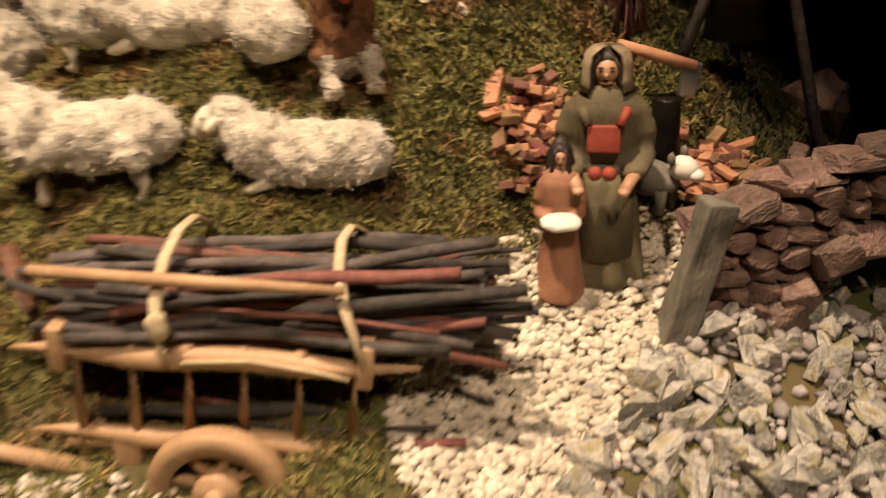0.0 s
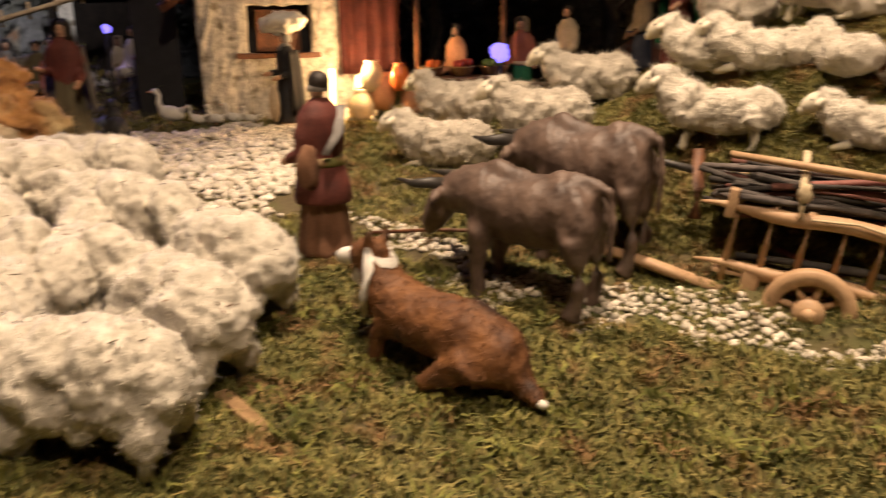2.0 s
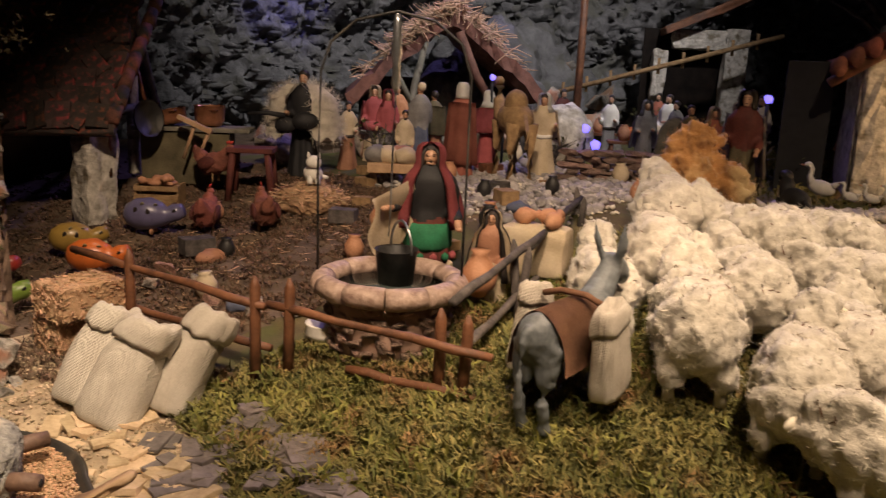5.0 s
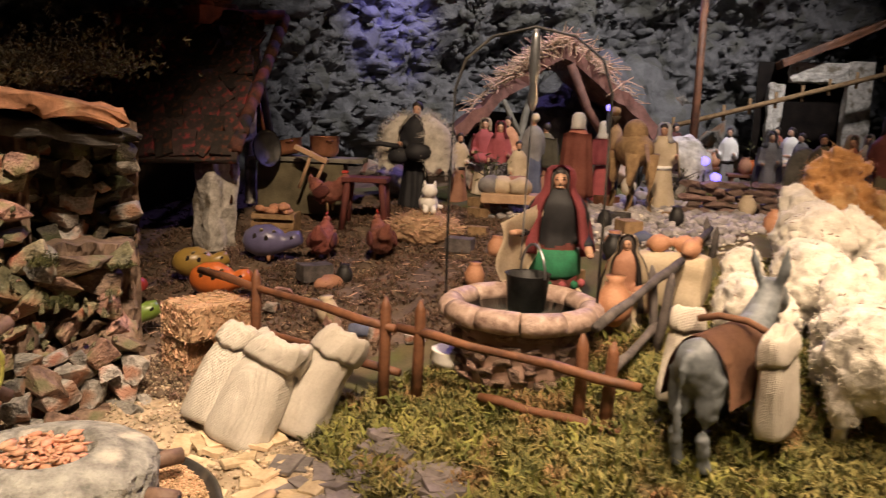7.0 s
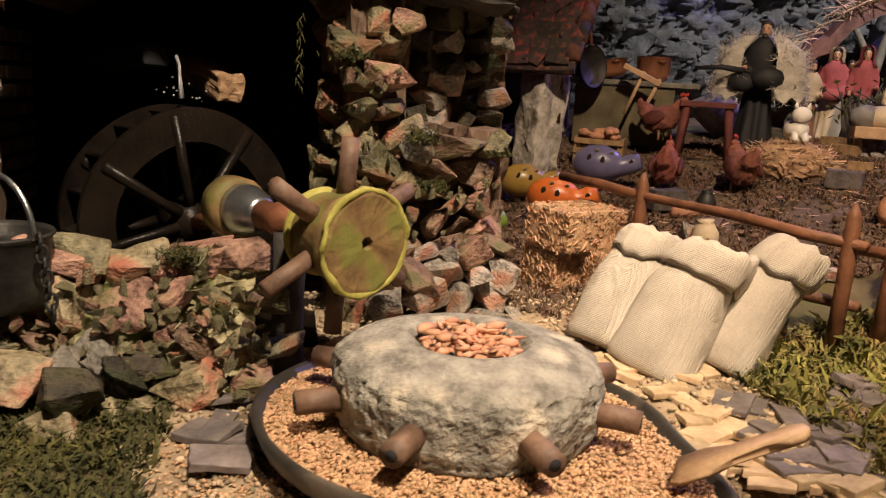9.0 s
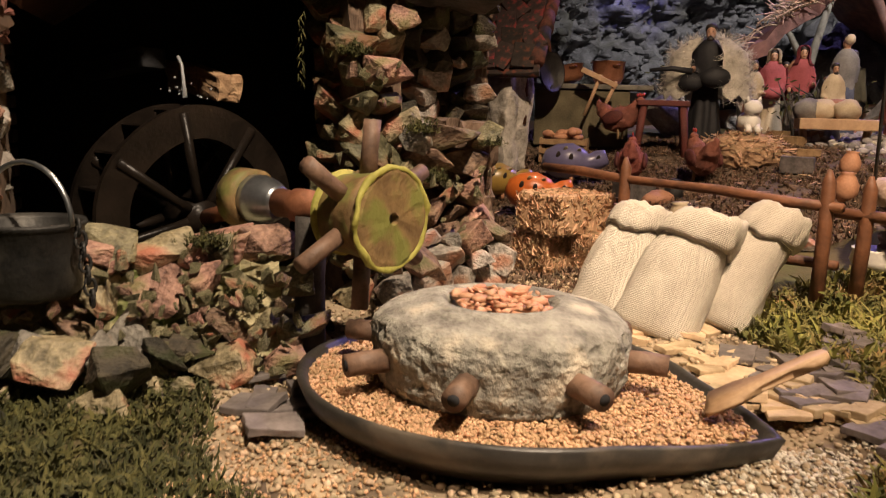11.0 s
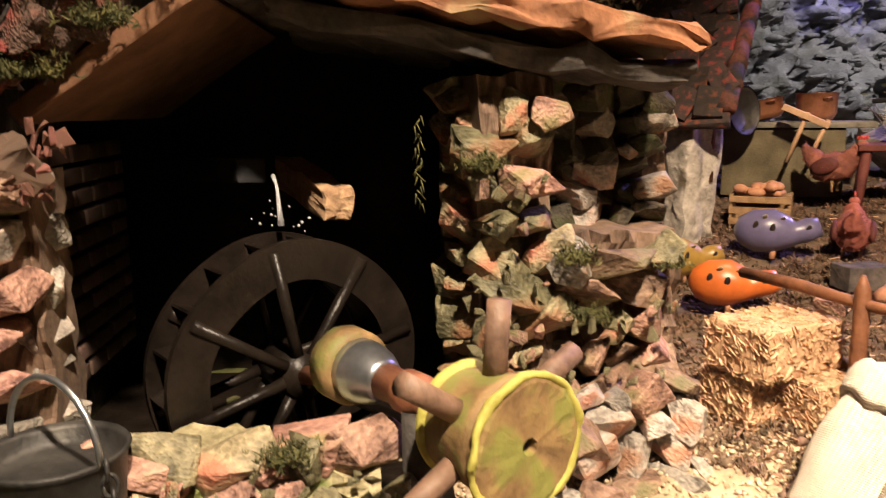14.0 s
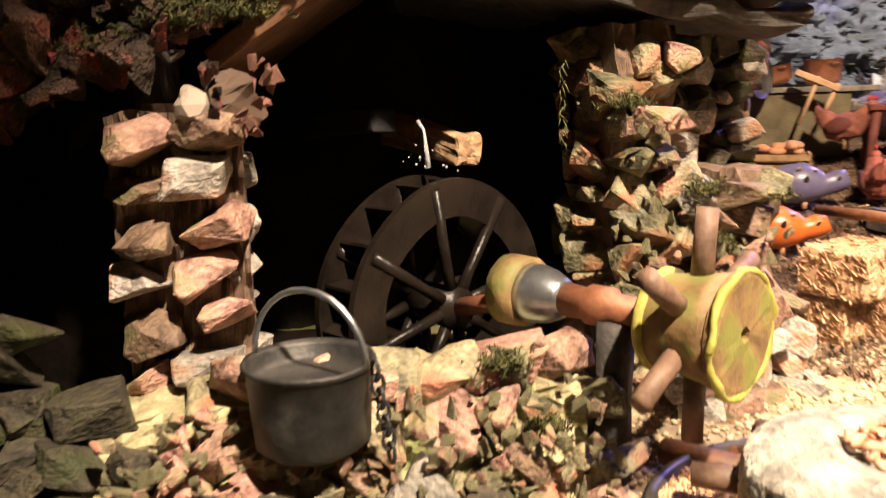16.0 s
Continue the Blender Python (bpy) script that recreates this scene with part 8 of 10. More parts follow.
for row in range(4):
    for k in range(3):
        bm = bmesh.new()
        tube(bm, [(-0.020, -0.024 + 0.024 * k, 0), (0.020, -0.024 + 0.024 * k, 0.002)], [0.0125, 0.0105], 9, squash=0.6)
        part("tile", bm, M["roof_edge"], chim, at=pose(RA.x * 0.45 + RB.x * 0.55 + 0.010 * row - 0.02, RA.y * 0.45 + RB.y * 0.55 + 0.012 * (row % 2), 0.645 + 0.011 * row, 0, 0, 24))
BB = Vector((-2.01, -0.21, 0.42))
BA = BB - along
fr2 = plane_frame(BB, -along, RB - BB)
bm = bmesh.new()
box(bm, (along.length / 2, (RB - BB).length / 2, -0.006), (along.length + 0.02, (RB - BB).length, 0.010), (0, 0, 0), 0.002)
part("roof", bm, M["roof"], house, smooth=False, at=fr2)
# walls: white corner pier, near-black back and side painting the front opening's shade
bm = bmesh.new()
box(bm, (-1.650, -0.392, 0.345), (0.046, 0.050, 0.155), (0, 3, 24), 0.005, 0, 0.006, 5)
part("pier", bm, M["plaster"], house, "rough white plaster corner pier")
bm = bmesh.new()
box(bm, (-1.685, -0.585, 0.33), (0.02, 0.09, 0.18), (0, 0, 24), 0.003, 0, 0.003, 3)
part("wall", bm, M["plaster"], house)
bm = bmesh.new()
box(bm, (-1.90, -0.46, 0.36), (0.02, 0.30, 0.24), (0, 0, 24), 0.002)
part("wall", bm, M["wood_wet_shade"], house, "back wall, near-black for the shaded interior")
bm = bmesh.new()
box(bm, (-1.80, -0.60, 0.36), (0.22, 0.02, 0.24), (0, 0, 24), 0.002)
part("wall", bm, M["wood_wet_shade"], house)
bm = bmesh.new()
box(bm, (-1.835, -0.295, 0.43), (0.014, 0.018, 0.22), (0, 0, 24), 0.003)
part("pier", bm, M["plaster"], house)
for a, b in (((-1.66, -0.37, 0.42), (-1.80, -0.30, 0.60)), ((-1.97, -0.225, 0.44), (-1.81, -0.295, 0.62)), ((-1.68, -0.365, 0.435), (-1.97, -0.235, 0.44))):
    bm = bmesh.new()
    tube(bm, [a, b], 0.007, 6)
    part("beam", bm, M["slabgrey"], house)
bm = bmesh.new()
tube(bm, [(-1.635, -0.372, 0.43), (-1.632, -0.372, 0.345)], [0.0055, 0.003], 8)
part("hanging_tool", bm, M["wood_dark"], house)

# lean-to kitchen counter with copper
counter = base("kitchen_counter", "dark green counter with grey stone top", "counter", pose(-1.775, -0.215, 0, 0, 0, 62))
bm = bmesh.new()
box(bm, (0, 0, 0.356), (0.15, 0.06, 0.09), (0, 0, 0), 0.003)
part("body", bm, M["olive_robe"], counter, smooth=False)
bm = bmesh.new()
box(bm, (0.01, 0, 0.406), (0.20, 0.07, 0.008), (0, 0, 0), 0.002)
part("top", bm, M["slabgrey"], counter, smooth=False)


def pan(r, h, key, name, label, at, handle=0.0):
    t = base(name, label, "pan", at)
    bm = bmesh.new()
    lathe(bm, [(r * 0.75, 0.0), (r * 0.95, h * 0.25), (r, h), (r * 1.06, h * 1.02), (r * 0.94, h * 0.98), (r * 0.85, h * 0.3), (0.0, h * 0.2)], 28)
    part("bowl", bm, M[key], t)
    bm = bmesh.new()
    if handle:
        tube(bm, [(0, r, h * 0.9), (0, r + handle, h)], [0.003, 0.0025], 7)
    else:
        for s in (-1, 1):
            tube(bm, [(s * r, -0.006, h * 0.8), (s * (r + 0.007), 0, h * 0.85), (s * r, 0.006, h * 0.8)], 0.0015, 6)
            part("handle", bm, M["rust"], t)
            bm = bmesh.new()
    if handle:
        part("handle", bm, M["rust"], t)
    return t


pan(0.030, 0.024, "copper", "copper_basin", "polished copper basin on the kitchen counter", pose(-1.775, -0.245, 0.412, 10, -10, 0))
pan(0.026, 0.034, "copper", "copper_pot", "copper cooking pot on the kitchen counter", pose(-1.750, -0.185, 0.412))
pan(0.030, 0.008, "iron", "frying_pan", "dark frying pan with a pale worn inside", pose(-1.735, -0.295, 0.425, 0, 84, 30) @ pose(0, 0, 0, 0, 0, 100), 0.05)
stool = base("stool", "small unpainted stool lying on its side", "stool", pose(-1.700, -0.225, 0.360, 0, 0, -30))
bm = bmesh.new()
box(bm, (0, 0, 0.058), (0.012, 0.060, 0.008), (-24, 0, 0), 0.001)
part("seat", bm, M["wood"], stool, smooth=False)
for dx, dy in ((0, -0.02), (0, 0.004)):
    bm = bmesh.new()
    tube(bm, [(dx, dy + 0.022, 0.055 - 0.4 * dy), (dx, dy, 0.0)], 0.003, 6)
    part("leg", bm, M["wood"], stool)
rt = base("small_table", "small dark red wooden table in the yard", "table", pose(-1.635, -0.150, zl(-1.635, -0.15), 0, 0, 60))
bm = bmesh.new()
box(bm, (0, 0, 0.080), (0.075, 0.055, 0.008), (0, 0, 0), 0.0015)
part("top", bm, M["red_robe"], rt, smooth=False)
for sx in (-1, 1):
    for sy in (-1, 1):
        bm = bmesh.new()
        tube(bm, [(sx * 0.036, sy * 0.025, -0.004), (sx * 0.028, sy * 0.019, 0.078)], [0.0055, 0.006], 6)
        part("leg", bm, M["red_robe"], rt)
crate = base("crate", "slatted wooden crate heaped with pink sausages", "crate", pose(-1.668, -0.292, zl(-1.668, -0.292), 0, 0, 60))
for k in range(3):
    for y in (-0.022, 0.022):
        bm = bmesh.new()
        box(bm, (0, y, 0.008 + 0.0135 * k), (0.070, 0.004, 0.008), (0, 0, 0), 0.0008)
        part("slat", bm, M["cork"], crate, smooth=False)
for x in (-0.033, 0.033):
    bm = bmesh.new()
    box(bm, (x, 0, 0.02), (0.004, 0.042, 0.042), (0, 0, 0), 0.0008)
    part("end", bm, M["cork"], crate, smooth=False)
_r = random.Random(41)
for k in range(14):
    bm = bmesh.new()
    blob(bm, (_r.uniform(-0.025, 0.025), _r.uniform(-0.014, 0.014), 0.040 + 0.014 * _r.random()), (0.012, 0.007, 0.006), (0, 0, _r.uniform(0, 180)), 2)
    part("sausage", bm, M["clay"], crate)


def hen(s=1.0):
    bm = bmesh.new()
    blob(bm, (0, 0, 0.028), (0.027, 0.018, 0.018), (0, -14, 0), 3)
    tube(bm, [(0.014, 0, 0.034), (0.024, 0, 0.045), (0.028, 0, 0.053)], [0.014, 0.010, 0.0065], 10)
    tube(bm, [(-0.014, 0, 0.030), (-0.028, 0, 0.042), (-0.036, 0, 0.054)], [0.014, 0.010, 0.003], 8, squash=1.0)
    bm = fuse(bm, 0.0025, 3)
    ruffle(bm, 0.002, 130, 3)
    fluff(bm, list(bm.verts), 500, 0.007, random.Random(5))
    blob(bm, (0.030, 0, 0.055), (0.0065, 0.0055, 0.0055), sub=2)
    blob(bm, (0.038, 0, 0.054), (0.004, 0.0016, 0.0018), sub=1, mi=1)
    for k in range(4):
        blob(bm, (0.025 + 0.003 * k, 0, 0.0625 + 0.001 * (k % 2)), (0.002, 0.001, 0.003), sub=1, mi=2)
    blob(bm, (0.034, 0, 0.048), (0.002, 0.0015, 0.0035), sub=1, mi=2)
    for sd in (-1, 1):
        blob(bm, (-0.004, sd * 0.017, 0.030), (0.017, 0.004, 0.010), (0, -18, 0), 2, 0.001, 200, 3)
        tube(bm, [(0.002, sd * 0.008, 0.016), (0.003, sd * 0.008, 0.0)], 0.0018, 5, 1)
    return bm


_hen = mesh_ob("hen", hen(), [M["roof_edge"], M["cork"], M["paint_red"], M["red_robe"]])
for k, (x, y, a, z, text) in enumerate(((-1.520, -0.262, 150, 0, "russet clay hen scratching in the yard"), (-1.462, -0.192, 170, 0, "russet clay hen pecking beside the hay"), (-1.665, -0.205, 40, 0.03, "russet clay cockerel perched by the table"))):
    ob = _hen if k == 0 else _hen.copy()
    if k:
        scene.collection.objects.link(ob)
    ob.matrix_world = pose(x, y, zl(x, y) + z, 0, 0, a) @ Matrix.Diagonal((1.05, 1.05, 1.05, 1))
    tagged(ob, text, "hen", "poultry")


def gourd(key, x, y, z, yaw, s, text):
    g = base("painted_gourd", text, "gourd", pose(x, y, z, 0, 0, yaw) @ Matrix.Diagonal((s, s, s, 1)), "painted gourds")
    bm = bmesh.new()
    tube(bm, [(-0.034, 0, 0.020), (-0.028, 0, 0.021), (-0.015, 0, 0.022), (0.003, 0, 0.023), (0.018, 0, 0.022), (0.026, 0, 0.022), (0.036, 0, 0.026), (0.046, 0, 0.030)], [0.004, 0.015, 0.0215, 0.0225, 0.016, 0.011, 0.012, 0.009], 20)
    part("body", bm, M[key], g)
    for k, (px, a) in enumerate(((-0.012, 0.4), (-0.004, 0.8), (0.004, 0.3), (0.012, 0.9), (0.036, 0.5))):
        for sd in (-1, 1):
            bm = bmesh.new()
            r = 0.0225 if px < 0.01 else (0.0185 if px < 0.03 else 0.0118)
            ya, za = sd * r * math.cos(a), 0.022 + r * math.sin(a)
            blob(bm, (px, ya, za), (0.0028, 0.0055, 0.0012), (sd * (90 - math.degrees(a)), 0, 20), 2)
            part("petal", bm, M["mortar"] if k % 2 else M["hair"], g, "painted petal")
    bm = bmesh.new()
    for sd in (-1, 1):
        tube(bm, [(0.004, sd * 0.008, 0.008), (0.004, sd * 0.009, -0.004)], 0.003, 6)
    part("feet", bm, M["clay"], g)


gourd("gourd_orange", -1.440, -0.432, zl(-1.44, -0.432) + 0.008, 60, 1.0, "orange painted gourd bird with dark petal marks")
gourd("gourd_violet", -1.555, -0.335, zl(-1.555, -0.335) + 0.010, 60, 1.08, "violet painted gourd bird with pale petal marks")
gourd("gourd_ochre", -1.540, -0.440, zl(-1.54, -0.44) + 0.004, 80, 0.95, "ochre painted gourd bird near the farmhouse")
gourd("gourd_green", -1.370, -0.555, zl(-1.37, -0.555) + 0.010, 90, 0.95, "green painted gourd bird beside the mill rocks")
gourd("paint_red", -1.500, -0.545, zl(-1.50, -0.545) + 0.004, 40, 0.9, "red painted gourd bird by the house wall")

bm = bmesh.new()
blob(bm, (0, 0, 0.022), (0.055, 0.036, 0.028), sub=4, rough=0.005, freq=70)
_r = random.Random(55)
for _ in range(900):
    v = Vector((_r.gauss(0, 1), _r.gauss(0, 1), abs(_r.gauss(0, 1)))).normalized()
    p = Vector((v.x * 0.056, v.y * 0.037, 0.022 + v.z * 0.029))
    d = Vector((_r.gauss(0, 1), _r.gauss(0, 1), _r.gauss(0, 0.4))).normalized() * _r.uniform(0.006, 0.016)
    w = d.cross(v).normalized() * 0.0007
    q = [bm.verts.new(c) for c in (p - w, p + w, p + d + w, p + d - w)]
    bm.faces.new(q).material_index = 1
thing("hay_heap", bm, [M["bale_core"], M["straw"]], "heap of brown hay in the yard", "hay", at=pose(-1.495, -0.105, zl(-1.495, -0.105) - 0.004, 0, 0, 60), smooth=False)
bm = bmesh.new()
blob(bm, (0, 0, 0.015), (0.024, 0.015, 0.015), sub=3)
blob(bm, (0.016, 0, 0.034), (0.012, 0.012, 0.011), sub=3)
tube(bm, [(0.008, 0, 0.02), (0.015, 0, 0.03)], [0.012, 0.009], 8)
for s in (-1, 1):
    tube(bm, [(0.016, s * 0.007, 0.042), (0.016, s * 0.008, 0.050)], [0.004, 0.0008], 5)
    tube(bm, [(0.016, s * 0.006, 0.012), (0.028, s * 0.006, 0.003)], [0.005, 0.004], 6)
tube(bm, [(-0.02, 0, 0.012), (-0.03, 0.012, 0.008), (-0.018, 0.024, 0.006)], [0.005, 0.004, 0.003], 6)
thing("cat", bm, M["white"], "white cat figurine resting on the hay", "cat", at=pose(-1.500, -0.100, zl(-1.495, -0.105) + 0.044, 0, 0, -20))

# bagpiper and the far village figures
H = 0.190
bm = figure(H, None, 31, 7, ((0.24, -0.10, 0.62), (0.24, 0.10, 0.60)))
face(bm, H, 3, 3)
blob(bm, (0.036 * H, 0, 0.872 * H), (0.022 * H, 0.030 * H, 0.026 * H), sub=2, mi=3)
blob(bm, (0.044, 0.014, 0.104), (0.013, 0.024, 0.016), (0, 0, 10), 3, 0.002, 40, 4)
blob(bm, (0.042, -0.022, 0.096), (0.013, 0.020, 0.015), (0, 0, -10), 3, 0.002, 40, 4)
tube(bm, [(0.05, -0.02, 0.112), (0.055, -0.050, 0.116), (0.055, -0.085, 0.113)], [0.005, 0.004, 0.003], 7, 4)
n0 = len(bm.faces)
rows = []
for j in range(9):
    h, r = 0.166 - 0.088 * j / 8, 0.024 + 0.020 * min(1, j / 2) + 0.012 * j / 8
    rows.append([bm.verts.new((r * math.cos(a) * 0.85, r * 1.25 * math.sin(a), h - 0.010 * (k % 2) * (j == 8))) for k, a in enumerate([math.pi * (0.13 + 1.74 * k / 26) for k in range(27)])])
for a, b in zip(rows, rows[1:]):
    for k in range(26):
        bm.faces.new((a[k], b[k], b[k + 1], a[k + 1]))
mark(bm, n0, 5)
bm.faces.ensure_lookup_table()
bm.normal_update()
fluff(bm, list({v for f in bm.faces[n0:] for v in f.verts}), 2600, 0.020, random.Random(3), 5)
statue(bm, ["black", "black", "skin", "hair", "black", "wool"], -1.715, -0.025, -38, "clay bagpiper in black with a shaggy white fleece")

CROWD = [  # height, x, y, yaw, colours, hood, cloak, text
    (0.165, -1.545, 0.205, 150, ("brick_robe", "brick_robe", "skin", "white", "brick_robe"), 1, 0.85, "clay visitor in a long brick-red robe, back turned"),
    (0.165, -1.640, 0.175, 150, ("blue_cloth", "grey_cloth", "skin", "beige", "beige"), 0, 0, "clay visitor in slate blue and grey"),
    (0.150, -1.800, 0.165, -30, ("beige", "rose", "skin", "beige", "rose"), 1, 0.5, "clay woman in pink shawl near the stable"),
    (0.150, -1.560, 0.275, 140, ("rose", "beige", "skin", "white", "rose"), 1, 0.4, "clay woman in a white veil behind the camel"),
    (0.170, -1.115, 0.420, -60, ("olive_robe", "red_robe", "skin", "hair", "grey_cloth"), 1, 0.7, "bearded clay man in brown with outstretched arm"),
    (0.140, -1.470, 0.590, -40, ("grey_cloth", "grey_cloth", "skin", "grey_cloth", "grey_cloth"), 1, 0.6, "hooded clay figure in grey by the dry wall"),
    (0.150, -1.600, 0.800, -60, ("beige", "white", "skin", "hair", "beige"), 0, 0, "clay villager in white near the ladder house"),
    (0.150, -1.750, 0.930, -60, ("red_robe", "brick_robe", "skin", "hair", "brick_robe"), 0, 0, "clay villager in red near the ladder house"),
    (0.135, -1.900, 0.270, -30, ("olive_robe", "tan_robe", "skin", "hair", "tan_robe"), 0, 0, "clay villager in tan at the stable mouth"),
    (0.130, -1.730, 0.070, -30, ("tan_robe", "beige", "skin", "hair", "beige"), 0, 0, "small clay villager in tan beside the piper"),
    (0.160, -1.330, 0.760, -80, ("blue_cloth", "white", "skin", "hair", "white"), 0, 0, "clay villager in white shirt in the lane"),
    (0.150, -0.700, 0.860, -100, ("tan_robe", "clay", "skin", "hair", "clay"), 0, 0, "clay trader in orange beside the fruit stall"),
    (0.150, -0.610, 0.930, -100, ("green_cloth", "brick_robe", "skin", "beige", "brick_robe"), 1, 0, "clay woman in red and green behind the stall"),
    (0.170, -0.330, 0.800, -110, ("red_robe", "red_robe", "skin", "hair", "green_cloth"), 1, 0.8, "clay shepherd in crimson and green cloak on the hillock"),
    (0.150, -0.520, 0.900, -100, ("beige", "beige", "skin", "hair", "beige"), 0, 0, "clay villager in beige behind the flock"),
    (0.150, -0.430, 1.020, -100, ("blue_cloth", "beige", "skin", "hair", "beige"), 0, 0, "clay villager in blue behind the flock"),
    (0.150, -1.230, 0.900, -80, ("brick_robe", "beige", "skin", "hair", "beige"), 0, 0, "clay villager in brick red near the lane"),
    (0.150, -1.690, 0.135, -20, ("grey_cloth", "rose", "skin", "rose", "beige"), 1, 0, "clay woman in pink and grey before the stable"),
    (0.145, -1.700, 0.245, 160, ("tan_robe", "olive_robe", "skin", "hair", "olive_robe"), 0, 0.5, "clay villager in olive cape, back turned"),
    (0.155, -1.790, 0.215, -40, ("beige", "clay", "skin", "hair", "beige"), 0, 0, "clay villager in terracotta shirt with raised arms"),
    (0.120, -1.600, 0.120, -30, ("grey_cloth", "beige", "skin", "hair", "beige"), 0, 0, "seated clay villager in pale shirt beside the manger"),
    (0.150, -1.470, 0.335, -60, ("beige", "beige", "skin", "white", "beige"), 1, 0.5, "clay pilgrim in undyed cloth beside the camel"),
    (0.140, -1.300, 0.520, -60, ("red_robe", "olive_robe", "skin", "hair", "olive_robe"), 0, 0, "clay man in brown waistcoat by the dry wall"),
    (0.140, -1.240, 0.500, -50, ("blue_cloth", "brick_robe", "skin", "beige", "brick_robe"), 1, 0, "clay woman in brick shawl and blue skirt"),
    (0.145, -1.620, 0.640, -50, ("grey_cloth", "white", "skin", "hair", "white"), 0, 0, "clay villager in white shirt beside the lane table"),
    (0.150, -1.850, 0.700, -40, ("tan_robe", "red_robe", "skin", "hair", "red_robe"), 0, 0, "clay villager in dark red on the rock bank"),
    (0.140, -1.420, 0.800, -60, ("olive_robe", "beige", "skin", "beige", "beige"), 1, 0, "clay woman in beige shawl in the lane"),
    (0.140, -1.500, 0.720, -70, ("brick_robe", "grey_cloth", "skin", "hair", "grey_cloth"), 0, 0, "clay villager in grey and brick red in the lane"),
]
for k, (h, x, y, yaw, mats_, hd, ck, text) in enumerate(CROWD):
    _c = random.Random(300 + k)
    arms = ((0.30, -0.10, 0.62), (0.20, 0.14, 0.46)) if k == 4 else tuple((_c.uniform(0.10, 0.26), sd * _c.uniform(0.04, 0.18), _c.uniform(0.42, 0.68)) for sd in (-1, 1))
    bm = figure(h, None, 50 + k, 6 + k % 3, arms, cloak=ck, belt=3 if k % 3 == 0 else None)
    face(bm, h, 5, 5)
    if hd:
        mantle(bm, h, 0.80 if k % 2 else 0.84, 0.0, 3, k, 0.66)
    else:
        blob(bm, (0.034 * h, 0, 0.872 * h), (0.022 * h, 0.030 * h, 0.020 * h), sub=2, mi=5)
    bmesh.ops.rotate(bm, verts=bm.verts, cent=(0, 0, 0), matrix=Matrix.Rotation(radians(_c.uniform(-3, 7)), 3, "Y"))
    bmesh.ops.scale(bm, vec=(_c.uniform(0.85, 1.1), _c.uniform(0.85, 1.08), 1.0), verts=bm.verts)
    if k % 4 == 2:
        lathe(bm, [(0.006, h * 0.42), (0.016, h * 0.44), (0.019, h * 0.52), (0.012, h * 0.55)], 14, 4, pose(0.2 * h, 0, 0))
    statue(bm, mats_ + ("hair",), x, y, yaw + _c.uniform(-25, 25), text)

# orange fleece figure seated behind the flock
bm = bmesh.new()
blob(bm, (0, 0, 0.050), (0.036, 0.046, 0.055), sub=4)
blob(bm, (0.0, -0.006, 0.098), (0.024, 0.034, 0.034), (0, 0, 0), 3)
blob(bm, (0.008, 0.052, 0.048), (0.024, 0.024, 0.036), (20, 0, 0), 3)
bm = fuse(bm, 0.004, 3)
ruffle(bm, 0.013, 48, 3)
ruffle(bm, 0.004, 160, 5)
fluff(bm, list(bm.verts), 2600, 0.012, random.Random(4))
blob(bm, (0.034, -0.008, 0.036), (0.014, 0.028, 0.018), sub=4, rough=0.004, freq=70, mi=1)
ob = mesh_ob("figurine", bm, [M["orange_fur"], M["beige"]])
ob.matrix_world = pose(-1.105, 0.315, zl(-1.105, 0.315) - 0.004, 0, 0, -55)
tagged(ob, "seated figurine wrapped in shaggy orange fleece", "figurine", "village figurines")

# man with white load before the plastered house
bm = figure(0.150, None, 71, 6, ((0.20, -0.10, 0.56), (0.18, 0.10, 0.52)), hood=1, cloak=0.8)
blob(bm, (0.000, -0.004, 0.162), (0.028, 0.042, 0.016), (8, 0, 20), 4, 0.006, 80, 5)
blob(bm, (0.026, 0.006, 0.040), (0.008, 0.014, 0.030), sub=2, mi=6)
statue(bm, ["black", "black", "skin", "grey_cloth", "black", "white", "beige"], -0.900, 0.650, -120, "clay figure in black cloak carrying a white bundle overhead")


def goose(s):
    bm = bmesh.new()
    blob(bm, (0, 0, 0.022), (0.022, 0.012, 0.013), (0, -14, 0), 3)
    tube(bm, [(0.014, 0, 0.026), (0.020, 0, 0.040), (0.018, 0, 0.052), (0.022, 0, 0.058)], [0.008, 0.0045, 0.004, 0.0045], 8)
    blob(bm, (0.024, 0, 0.059), (0.0065, 0.005, 0.005), sub=2)
    blob(bm, (0.033, 0, 0.058), (0.005, 0.0022, 0.0018), sub=1, mi=1)
    tube(bm, [(-0.016, 0, 0.026), (-0.028, 0, 0.034)], [0.007, 0.002], 6)
    for sd in (-1, 1):
        tube(bm, [(0.002, sd * 0.005, 0.012), (0.003, sd * 0.005, 0.0)], 0.0018, 5, 1)
    return bm


_g = mesh_ob("goose", goose(1), [M["white"], M["clay"]])
for k, (x, y, s) in enumerate(((-1.075, 0.575, 0.95), (-1.035, 0.590, 0.55), (-1.010, 0.606, 0.55), (-0.986, 0.620, 0.58), (-0.962, 0.632, 0.5))):
    ob = _g if k == 0 else _g.copy()
    if k:
        scene.collection.objects.link(ob)
    ob.matrix_world = pose(x, y, zl(x, y) + 0.002, 0, 0, 205 + 6 * k) @ Matrix.Diagonal((s, s, s, 1))
    tagged(ob, "large white clay goose leading goslings" if k == 0 else "small white clay gosling following the goose", "goose", "geese")

# plastered house with a deep window
PH = plane_frame((-1.085, 0.668, 0.342), (0.80, 0.60, 0), (0, 0, 1))
cot = base("plastered_house", "rough white plastered cottage with red tiled roof", "house", PH)
